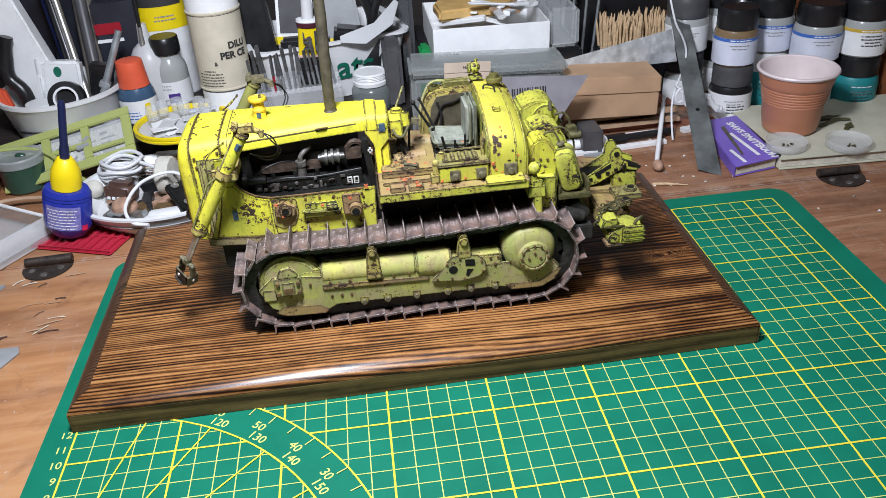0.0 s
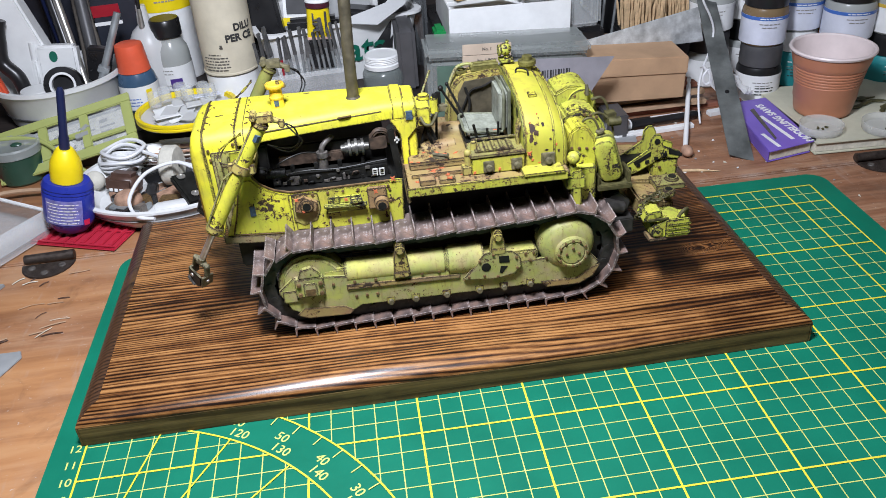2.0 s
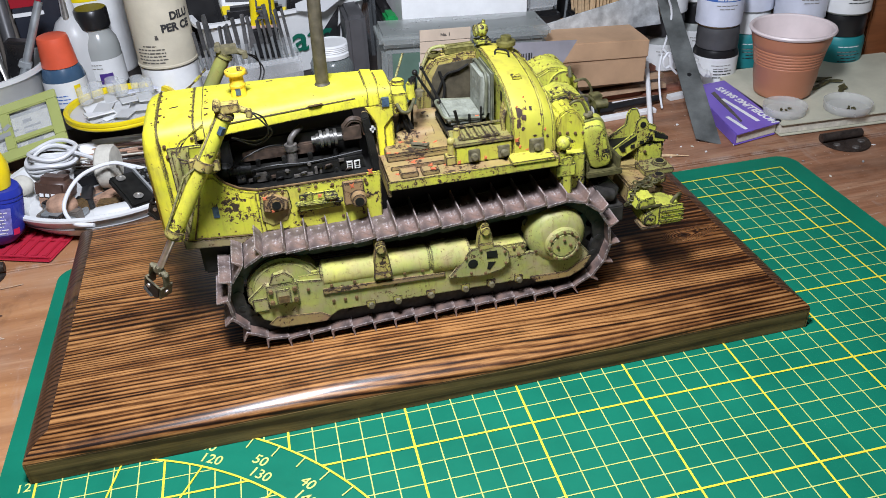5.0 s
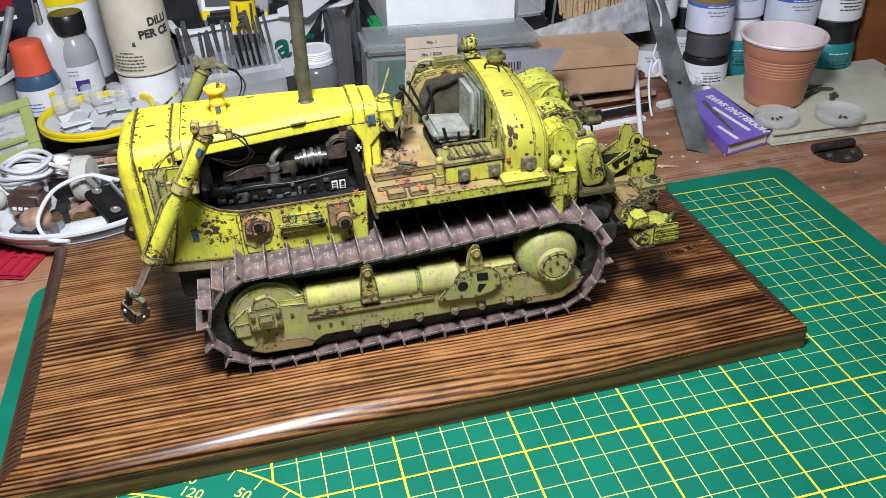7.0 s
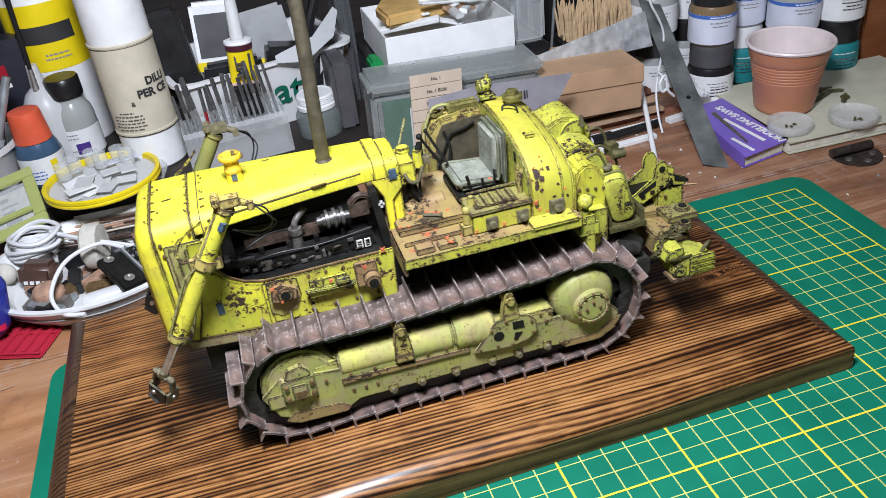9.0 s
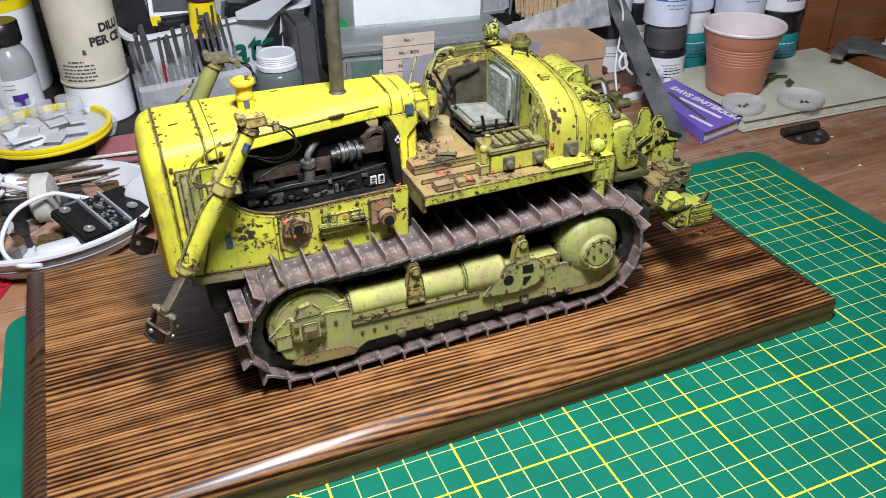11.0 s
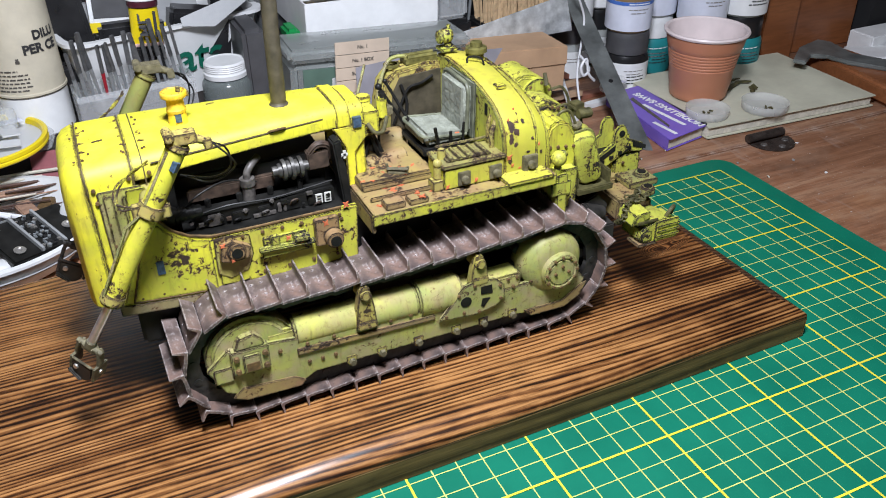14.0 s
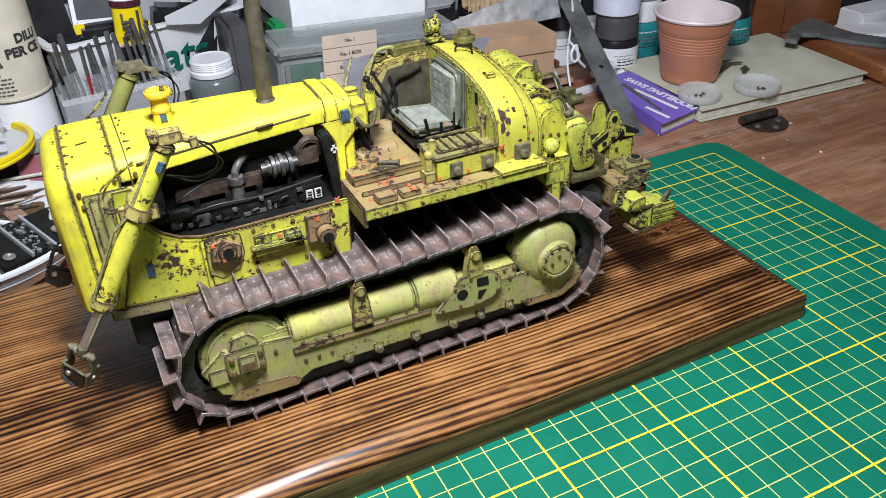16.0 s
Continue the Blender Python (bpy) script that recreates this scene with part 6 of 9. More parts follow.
blk = tp("end_block", bm, YELLOW_WINCH, tow, "chipped yellow cast end block", bevel=0.7)
bm = BM()
bm_box(bm, 277.5, 289.2, -46.4, -44.8, 32.2, 41.6)
tp("face_plate", bm, YELLOW_WINCH, blk, bevel=0.4)
for z in (33.6, 36.0, 38.4):
    bm = BM()
    bm_box(bm, 278.2, 289.8, -46.8, -33.5, z, z + 1.2)
    tp("rib", bm, YELLOW_WINCH, blk, bevel=0.3)
bm = BM()
bm_cyl(bm, (273.6, -46.2, 35.6), (273.6, -40, 35.6), 2.9, 2.9, 14)
tp("boss", bm, YELLOW_WINCH, blk, bevel=0.4)
bm = BM()
bm_box(bm, 269.6, 279, -46.4, -38, 31.0, 32.4)
tp("foot_plate", bm, DECK, blk, bevel=0.4)
bm = BM()
bm_prism(bm, [(267, 40.5), (276, 42.5), (276, 46.0), (268.5, 45.5)], "y", -44, -33)
bm_cyl(bm, (270.5, -44.6, 43), (270.5, -32.5, 43), 2.6, 2.6, 14)
tp("hook", bm, YELLOW_WINCH, blk, bevel=0.5)
bm = BM()
bm_tube(bm, curve_pts([(284, -43, 40), (286, -43.5, 44), (289, -42, 44.6), (289.6, -40, 40)], 12), 0.9, 8)
bm_box(bm, 269, 279, -45.6, -44.6, 41.6, 42.8)
tp("shackle", bm, OLIVE_DARK, tow, bevel=0.2)
bm = BM()
rs = random.Random(3)
path = curve_pts([(283, -26, 46.5), (276, -33, 49), (270, -36, 47), (267, -38, 42), (268, -33, 37)], 20) + curve_pts([(287, -28, 46), (281, -34, 48.5), (275, -36, 47.5), (271, -34, 49)], 14)
for i, p in enumerate(path):
    q = Matrix.Translation(p) @ Matrix.Rotation(rs.uniform(0, 3.1), 4, "Z") @ Matrix.Rotation(1.57 * (i % 2), 4, "X")
    ringpts = [q @ Vector((1.5 * math.cos(a * math.pi / 4), 0.95 * math.sin(a * math.pi / 4), 0)) for a in range(9)]
    bm_tube(bm, ringpts, 0.38, 5)
tp("chain", bm, OLIVE_DARK, tow, "small dark chain draped over the beam")
bm = BM()
bm_cyl(bm, (284, -30, 46), (284, -30, 49.4), 3.3, 3.0, 14)
bm_cyl(bm, (291, -16, 44), (291, -16, 48.4), 3.6, 3.3, 14)
bm_box(bm, 281, 296, -22, -10, 44, 47)
tp("pin_boss", bm, DIRTY_YELLOW, tow, bevel=0.5)
bm = BM()
bm_cyl(bm, (284, -30, 49.3), (284, -30, 49.7), 1.8, 1.8, 12)
bm_cyl(bm, (291, -16, 48.3), (291, -16, 48.7), 2.0, 2.0, 12)
tp("hole", bm, BLACK, tow)
bm = BM()
bm_box(bm, 256, 266, -34, -24, 30, 38)
bm_prism(bm, [(255, 38), (264, 36), (266, 44), (260, 50), (255, 48)], "y", -28, -18)
bm_cyl(bm, (252, -30, 45), (262, -30, 42), 3.6, 3.0, 12)
tp("coupling", bm, CHAIN_DARK, tow, bevel=0.6)
# ---- materials of the clutter ----
GLASS_GREY = clear("grey_liquid_glass", (0.42, 0.44, 0.42), 0.08, 0.9)
CLEAR = clear("clear_plastic", (0.75, 0.78, 0.78), 0.12, 0.32)
CLEAR_DULL = clear("dull_clear_plastic", (0.55, 0.58, 0.57), 0.2, 0.5)
MILKY = clear("milky_plastic", (0.78, 0.79, 0.78), 0.25, 0.72)
MILKY_THIN = clear("thin_milky_plastic", (0.74, 0.75, 0.72), 0.2, 0.34)
SMOKED = clear("smoky_plastic", (0.38, 0.41, 0.39), 0.2, 0.46)
SMOKED_DARK = clear("dark_smoky_plastic", (0.13, 0.14, 0.145), 0.2, 0.5)
LIME_CLEAR = clear("lime_plastic", (0.47, 0.52, 0.17), 0.3, 0.78)
RED_CLEAR = clear("red_plastic_sheet", (0.55, 0.03, 0.06), 0.2, 0.85)
BLUE_BOTTLE = plain("blue_bottle_plastic", (0.02, 0.035, 0.30), 0.28, vary=0.12)
BLUE_LABEL = plain("blue_label_print", (0.20, 0.20, 0.52), 0.5, vary=0.3, scale=400)
NAVY = plain("navy_plastic", (0.012, 0.018, 0.06), 0.3)
CAP_YELLOW = plain("yellow_cap_plastic", (0.85, 0.66, 0.01), 0.35, vary=0.06)
CAP_ORANGE = plain("orange_cap_plastic", (0.72, 0.11, 0.05), 0.4, vary=0.08)
CAP_BLACK = plain("black_cap_plastic", (0.015, 0.015, 0.016), 0.3, vary=0.2)
GREY_PLASTIC = plain("dark_grey_plastic", (0.075, 0.075, 0.078), 0.45, vary=0.15)
MID_GREY = plain("mid_grey_plastic", (0.30, 0.31, 0.31), 0.45, vary=0.12)
STEEL_GREY = plain("brushed_grey_steel", (0.38, 0.41, 0.42), 0.4, 0.5, vary=0.22, scale=90, bump=0.2)
BLADE = plain("dark_steel_rule", (0.21, 0.225, 0.215), 0.42, 0.4, vary=0.35, scale=60, bump=0.2)
GALVANISED = plain("mottled_zinc_sheet", (0.58, 0.61, 0.61), 0.45, 0.25, vary=0.3, scale=140, bump=0.2)
IRON_DARK = plain("rusty_brown_iron", (0.085, 0.066, 0.055), 0.5, 0.6, vary=0.4, scale=250, bump=0.4)
SHADOW_BLUE = plain("blue_black_plastic_and_shade", (0.022, 0.026, 0.038), 0.4, vary=0.4, scale=30)
TAUPE = plain("taupe_grey_plastic", (0.20, 0.175, 0.15), 0.45, vary=0.25, scale=60)
FILE_STEEL = plain("dark_file_steel", (0.17, 0.175, 0.175), 0.4, 0.5, vary=0.45, scale=200, bump=0.3)
INK_SOFT = plain("faded_black_ink", (0.11, 0.10, 0.085), 0.6, vary=0.3, scale=200)
CARDBOARD = plain("brown_cardboard", (0.47, 0.30, 0.175), 0.8, vary=0.1, scale=50, bump=0.15)
CREAM = plain("cream_label_paper", (0.60, 0.55, 0.42), 0.6, vary=0.1, scale=50)
PAPER = plain("white_paper", (0.80, 0.81, 0.80), 0.6, vary=0.06)
PAPER_GREY = plain("grey_printed_paper", (0.30, 0.29, 0.315), 0.55, vary=0.12)
BEIGE_LABEL = plain("beige_label_card", (0.58, 0.47, 0.36), 0.65, vary=0.08)
INK = plain("black_ink", (0.03, 0.03, 0.03), 0.6)
INK_GREEN = plain("green_ink", (0.005, 0.13, 0.08), 0.5)
INK_GREY = plain("grey_ink", (0.28, 0.27, 0.25), 0.6)
PAD_COVER = plain("yellowed_book_cover", (0.57, 0.56, 0.43), 0.55, vary=0.16, scale=22)
PAGES = plain("book_pages", (0.66, 0.63, 0.52), 0.75, vary=0.14, scale=300)
PURPLE = plain("purple_card", (0.19, 0.12, 0.50), 0.4, vary=0.06)
TERRACOTTA = plain("terracotta_plastic", (0.51, 0.21, 0.115), 0.4, vary=0.06, scale=15)
CUP_INSIDE = plain("pale_cup_lining", (0.74, 0.64, 0.62), 0.4, vary=0.06)
WOOD_PALE = plain("pale_toothpick_wood", (0.66, 0.47, 0.27), 0.7, vary=0.25, scale=250)
WOOD_RED = plain("reddish_wood_strip", (0.30, 0.12, 0.075), 0.6, vary=0.2)
WOOD_TAN = plain("tan_wood_strip", (0.48, 0.32, 0.2), 0.65, vary=0.2)
WHITE_CORD = plain("white_cable", (0.72, 0.73, 0.74), 0.45, vary=0.06)
AMBER = plain("amber_card", (0.62, 0.40, 0.14), 0.6, vary=0.15)
TEAL = plain("teal_label", (0.02, 0.24, 0.25), 0.4, vary=0.1)
BLUE_BAND = plain("blue_label_band", (0.06, 0.16, 0.50), 0.4)
LABEL_BLUE = plain("pale_blue_label", (0.68, 0.71, 0.80), 0.4, vary=0.08)
OCHRE = plain("ochre_band", (0.60, 0.40, 0.06), 0.4)
AMBER_DARK = plain("brown_paint_in_glass", (0.22, 0.15, 0.08), 0.25)
GREEN_PAINT = plain("dark_green_paint", (0.028, 0.075, 0.05), 0.3)
RED_PAINT = plain("red_paint", (0.33, 0.012, 0.025), 0.3)
GREEN_PLASTIC = plain("bright_green_plastic", (0.01, 0.28, 0.07), 0.4)
FELT = plain("off_white_felt", (0.62, 0.60, 0.52), 0.95, vary=0.12, scale=150, bump=0.6)
BROWN_PART = plain("brown_bakelite", (0.10, 0.055, 0.04), 0.4, vary=0.25)
PURPLE_INK = plain("purple_print", (0.07, 0.03, 0.22), 0.5)
BLACK_CLOTH = plain("black_cloth", (0.012, 0.012, 0.013), 0.85)
SKIN_TAN = plain("tan_cork", (0.45, 0.27, 0.18), 0.8, vary=0.3, scale=200, bump=0.5)


def lathe_part(name, prof, material, parent, label="", seg=36, at=(0, 0, 0), sx=1.0, sy=1.0, **kw):
    bm = BM()
    bm_lathe(bm, prof, seg, at, sx, sy)
    return part(name, bm, material, parent, label, **kw)


def band(name, r, z0, z1, material, parent, a0=0, a1=360, label="", n=40, h=0.0003):
    """A paper label round a bottle, from angle a0 to a1 (270 faces the front of the desk)."""
    bm = BM()
    steps = max(3, int(n * (a1 - a0) / 360))
    rows = []
    for z in (z0, z1):
        rows.append([bm.verts.new(((r + h) * math.cos(radians(a0 + (a1 - a0) * i / steps)), (r + h) * math.sin(radians(a0 + (a1 - a0) * i / steps)), z)) for i in range(steps + 1)])
    for i in range(steps):
        bm.faces.new((rows[0][i], rows[0][i + 1], rows[1][i + 1], rows[1][i]))
    return part(name, bm, material, parent, label)


def print_bars(parent, r, z_lines, widths, material, turn=0.0, h=0.0009, name="printed_line"):
    """Lines of small print wrapped round a bottle, broken into words where the line is thin."""
    rw = random.Random(int(r * 1e5) + len(parent.children))
    for z, w in zip(z_lines, widths):
        bm = BM()
        a, end = 270 + turn - math.degrees(w / r) / 2, 270 + turn + math.degrees(w / r) / 2
        while a < end:
            b = end if h > 0.003 else min(end, a + math.degrees(rw.uniform(0.0014, 0.0042) / r))
            n = max(2, int((b - a) / 6))
            rows = [[bm.verts.new(((r + 0.0006) * math.cos(radians(a + (b - a) * i / n)), (r + 0.0006) * math.sin(radians(a + (b - a) * i / n)), zz)) for i in range(n + 1)] for zz in (z, z + h)]
            for i in range(n):
                bm.faces.new((rows[0][i], rows[0][i + 1], rows[1][i + 1], rows[1][i]))
            a = b + math.degrees(0.0006 / r)
        part(name, bm, material, parent)


def on_desk(x, y, z=TABLE, rz=0, rx=0, ry=0):
    return pose(x, y, z, rx, ry, rz)


# ---- right side: the books, the cup, the small dishes ----
pad = thing("closed_book", "closed book with a yellowed cream cover on the desk", "book", on_desk(0.5045, 0.3612, rz=-2.6))
bm = BM()
bm_box(bm, -0.0555, 0.0895, -0.0505, 0.052, 0.0006, 0.0016)
part("back_cover", bm, PAD_COVER, pad, bevel=0.0003)
bm = BM()
bm_box(bm, -0.0550, 0.0878, -0.0487, 0.0505, 0.0016, 0.0082)
part("page_block", bm, PAGES, pad, bevel=0.0004)
bm = BM()
bm_box(bm, -0.0555, 0.0895, -0.0505, 0.052, 0.0082, 0.0092)
part("front_cover", bm, PAD_COVER, pad, bevel=0.0003)
PADTOP = TABLE + 0.0093
leaf = thing("purple_booklet", "purple modelling saw booklet with white lettering beside the book", "booklet", pose(0.0030, 0.0020, TABLE))
bm = BM()
bm_prism(bm, [(0.4083, 0.3072), (0.4457, 0.3154), (0.4476, 0.3180), (0.4478, 0.3960), (0.4175, 0.3925)], "z", 0.0086, 0.0092)
part("front_cover", bm, PURPLE, leaf, bevel=0.0003)
bm = BM()
bm_prism(bm, [(0.4097, 0.3100), (0.4432, 0.3170), (0.4440, 0.3930), (0.4185, 0.3915)], "z", 0.0012, 0.0086)
part("page_block", bm, PAGES, leaf, bevel=0.0003)
bm = BM()
bm_prism(bm, [(0.4085, 0.3090), (0.4432, 0.3162), (0.4440, 0.3940), (0.4175, 0.3925)], "z", 0.0003, 0.0011)
part("back_cover", bm, PURPLE, leaf, bevel=0.0003)
bm = BM()
bm_prism(bm, [(0.4085, 0.3090), (0.4096, 0.3093), (0.4184, 0.3926), (0.4175, 0.3925)], "z", 0.0011, 0.0086)
part("spine", bm, PURPLE, leaf, bevel=0.0003)
lettering("MODELLING SAWS", 0.0080, PAPER, leaf, pose(0.4396, 0.3500, 0.0093, 0, 0, 95), "title_lettering", bold=0.0004)
for x, y, a, b in ((0.4305, 0.343, 0.0014, 0.021), (0.4172, 0.324, 0.0013, 0.011)):
    bm = BM()
    bm_box(bm, -a, a, -b, b, 0.0093, 0.0095, pose(x, y, 0, 0, 0, 5))
    part("printed_line", bm, PAPER, leaf)
bm = BM()
bm_prism(bm, [(0.4205, 0.324), (0.4225, 0.326), (0.4300, 0.378), (0.4262, 0.376), (0.4225, 0.345)], "z", 0.0093, 0.0095)
part("printed_blade", bm, INK_SOFT, leaf)

cup = thing("plastic_cup", "terracotta brown plastic cup with a pale rolled rim", "cup", pose(0.4775, 0.3640, PADTOP))
prof = [(0, 0.0006), (0.0185, 0.0006), (0.0198, 0.002), (0.0202, 0.004), (0.0214, 0.0115), (0.0217, 0.0120), (0.0222, 0.0225)]
for i in range(6):
    z = 0.0245 + 0.0022 * i
    r = 0.0228 + 0.0009 * i / 2.2
    prof += [(r, z - 0.0010), (r, z - 0.0004), (r - 0.00035, z), (r + 0.0001, z + 0.0004)]
prof += [(0.0258, 0.0385), (0.0262, 0.0395)]
prof += [(0.0276, 0.0470)]
lathe_part("body", prof, TERRACOTTA, cup, seg=56)
lathe_part("rim", [(0.0273, 0.0460), (0.0287, 0.0467), (0.0293, 0.0480), (0.0287, 0.0491), (0.0274, 0.0491), (0.0266, 0.0481)], CUP_INSIDE, cup, seg=56)
lathe_part("lining", [(0.0267, 0.0482), (0.0248, 0.039), (0.0212, 0.023), (0.0178, 0.003), (0, 0.0028)], CUP_INSIDE, cup, seg=56)
for x, y, r in ((0.4590, 0.3310, 0.0148), (0.5015, 0.3220, 0.0160)):
    d = thing("small_dish", "shallow clear plastic lid used as a dish", "dish", pose(x, y, PADTOP), group="dishes on the book")
    lathe_part("wall", [(0, 0.0003), (r * 0.93, 0.0003), (r * 0.96, 0.001), (r, 0.0062), (r * 0.965, 0.0062), (r * 0.92, 0.0012), (0, 0.0011)], MILKY_THIN, d)
    rs = random.Random(int(x * 1000))
    for k in range(5):
        bm = BM()
        bm_box(bm, -0.0009, 0.0009, -0.0006, 0.0006, 0.0012, 0.002, pose(rs.uniform(-0.006, 0.006), rs.uniform(-0.006, 0.004), 0, 0, 0, rs.uniform(0, 180)))
        part("crumb", bm, OLIVE_DARK, d)
rs = random.Random(12)
for x, y, L, wd, rz in ((0.508, 0.362, 0.020, 0.0045, 20), (0.512, 0.372, 0.022, 0.005, -8), (0.519, 0.352, 0.016, 0.004, 48), (0.522, 0.366, 0.012, 0.0035, -30)):
    n = 9
    top = [(L * (i / (n - 1) - 0.5), wd * math.sin(math.pi * i / (n - 1)) * rs.uniform(0.45, 1.0)) for i in range(n)]
    low = [(p, -q * rs.uniform(0.3, 1.0)) for p, q in top[1:-1]][::-1]
    bm = BM()
    bm_prism(bm, top + low, "z", 0.0003, 0.0011)
    bmesh.ops.transform(bm, matrix=pose(0, 0, 0, rs.uniform(-5, 5), -5, 0), verts=bm.verts)
    solid("paint_flake", bm, OLIVE_DARK, "dark curled paint flake lying on the book", "flake", pose(x, y, PADTOP + 0.001, 0, 0, rz), group="flakes on the book")


# ---- paint jars ----
def paint_jar(x, y, z, r, label_mat, top_mat, cap_mat, h=0.0285, cap=0.0165, lower=None, words=(), rz=0.0, seen="white-labelled acrylic paint jar with a black screw cap"):
    j = thing("paint_jar", seen, "paint jar", pose(x, y, z, 0, 0, rz), group="stacked paint jars")
    lathe_part("glass", [(0, 0.0002), (r * 0.92, 0.0002), (r, 0.0016), (r, h - 0.003), (r * 0.93, h), (r * 0.80, h + 0.001), (0, h + 0.001)], lower or GLASS_GREY, j)
    band("label", r, 0.002, h - 0.0052, label_mat, j)
    band("label_band", r, h - 0.0078, h - 0.0052, top_mat, j, h=0.0005)
    print_bars(j, r, [h - 0.0070], [0.016], PAPER, turn=-10, h=0.0008)
    print_bars(j, r, [h - 0.0110, h - 0.0135], [0.015, 0.011], INK_GREY, turn=-12, h=0.0007)
    prof = [(r * 0.84, h + 0.0006), (r * 0.93, h + 0.0008)]
    for k in range(6):
        prof.append((r * (0.93 if k % 2 else 0.945), h + 0.002 + k * (cap - 0.004) / 5))
    lathe_part("cap", prof + [(r * 0.90, h + cap), (r * 0.83, h + cap + 0.0006), (r * 0.80, h + cap - 0.0006), (0, h + cap - 0.0006)], cap_mat, j, seg=48)
    for zz, w in words:
        print_bars(j, r, [zz], [w], INK, turn=-6)
    return j


W4 = ((0.010, 0.016), (0.0125, 0.012), (0.015, 0.018), (0.0175, 0.013))
H1 = 0.0455
paint_jar(0.4545, 0.422, TABLE, 0.0168, PAPER, PAPER, GREY_PLASTIC, lower=CAP_BLACK, words=((0.008, 0.014), (0.0105, 0.014), (0.013, 0.014)))
paint_jar(0.4540, 0.423, TABLE + H1, 0.0168, LABEL_BLUE, BLUE_BAND, CAP_BLACK, lower=AMBER_DARK, seen="pale blue labelled paint jar with a black cap, stacked")
paint_jar(0.4950, 0.4480, TABLE, 0.0180, TEAL, TEAL, PAPER, words=W4, lower=TEAL, seen="teal-labelled paint jar with a white cap")
paint_jar(0.4950, 0.4480, TABLE + H1, 0.0180, LABEL_BLUE, BLUE_BAND, CAP_BLACK, seen="pale blue labelled paint jar with a black cap, stacked")
paint_jar(0.5210, 0.4205, TABLE, 0.0180, PAPER, PAPER, GREY_PLASTIC, lower=CAP_BLACK)
paint_jar(0.5210, 0.4205, TABLE + H1 - 0.002, 0.0185, LABEL_BLUE, BLUE_BAND, CAP_BLACK, seen="pale blue labelled paint jar with a black cap, stacked")
paint_jar(0.5580, 0.4165, TABLE, 0.0180, TEAL, TEAL, CAP_BLACK, words=W4, lower=TEAL, seen="teal-labelled paint jar with a black cap")
paint_jar(0.5575, 0.4165, TABLE + H1, 0.0182, PAPER, OCHRE, CAP_BLACK, words=W4, seen="white-labelled paint jar with an ochre band and small print")
paint_jar(0.4300, 0.466, TABLE, 0.0180, PAPER, PAPER, GREY_PLASTIC)
paint_jar(0.4300, 0.466, TABLE + H1, 0.0180, PAPER, PAPER, GREY_PLASTIC, seen="grey-capped paint jar stacked on another jar")
for x, y in ((0.470, 0.487), (0.510, 0.489), (0.545, 0.462)):
    paint_jar(x, y, TABLE, 0.0180, PAPER, PAPER, CAP_BLACK)
    paint_jar(x, y, TABLE + H1, 0.0180, PAPER, PAPER, CAP_BLACK)

# ---- the steel rule, the cord, the strips ----
bm = BM()
a, b = Vector((0.3978, 0.3207, -0.0025)), Vector((0.4255, 0.492, 0.090))
d = (b - a).normalized()
w = d.cross(Vector((0, 0, 1))).normalized()
n = w.cross(d)
for e0, e1, lo in ((0.0, 1.0, 0.0),):
    vs = []
    for p, wid, skew in ((a, 0.0080, 0.0034), (b, 0.0070, 0.0)):
        for sx in (-1, 1):
            for h in (0, 1):
                vs.append(bm.verts.new(p + w * wid * sx + n * 0.0009 * h + d * skew * (-sx)))
    for q in ((0, 1, 3, 2), (4, 6, 7, 5), (0, 2, 6, 4), (1, 5, 7, 3), (0, 4, 5, 1), (2, 3, 7, 6)):
        bm.faces.new([vs[i] for i in q])
rule = solid("steel_rule", bm, BLADE, "worn dark steel rule leaning on the paint jars", "ruler", bevel=0.0002)
bm = BM()
c = a.lerp(b, 0.30)
bm_cyl(bm, c + n * 0.0008, c + n * 0.00125, 0.0016, 0.0016, 14)
part("hole", bm, CAP_BLACK, rule)
cord = thing("string", "thin white cord with a loose knot", "cord", pose(0, 0, 0))
bm = BM()
bm_tube(bm, curve_pts([(0.398, 0.425, 0.098), (0.402, 0.42, 0.08), (0.409, 0.42, 0.067), (0.413, 0.42, 0.055), (0.409, 0.415, 0.042), (0.401, 0.405, 0.033), (0.396, 0.398, 0.022), (0.394, 0.39, 0.008), (0.392, 0.38, -0.001)], 40), 0.0008, 7)
part("strand", bm, WHITE_CORD, cord)
bm = BM()
bm_tube(bm, curve_pts([(0.398, 0.400, 0.037), (0.402, 0.398, 0.032), (0.405, 0.397, 0.026), (0.400, 0.396, 0.023), (0.398, 0.397, 0.029), (0.403, 0.398, 0.034), (0.404, 0.396, 0.024), (0.409, 0.395, 0.018)], 36), 0.0010, 7)
part("knot", bm, WHITE_CORD, cord)
bm = BM()
bm_prism(bm, [(0.3115, 0.043), (0.4105, 0.0445), (0.4035, 0.0715), (0.315, 0.0545)], "y", 0.4305, 0.4316)
solid("metal_strip", bm, GALVANISED, "grey sheet-metal strip leaning against the toothpick box", "metal strip", bevel=0.0002)

# ---- cardboard box on loose strips ----
bm = BM()
bm_tube(bm, curve_pts([(0.416, 0.392, 0.0105), (0.421, 0.400, 0.016), (0.428, 0.410, 0.021), (0.433, 0.403, 0.014), (0.441, 0.401, 0.010)], 24), [0.0022, 0.003, 0.0034, 0.0026, 0.0032, 0.002] * 5, 8)
solid("white_wrapper", bm, MILKY, "crumpled strip of white plastic wrap beside the jars", "wrapper", jitter=0.0012)
carton = thing("cardboard_box", "small flat brown cardboard box lying on wooden strips", "box", pose(0.347, 0.431, 0.0158, 0, 1.6, -1.5))
bm = BM()
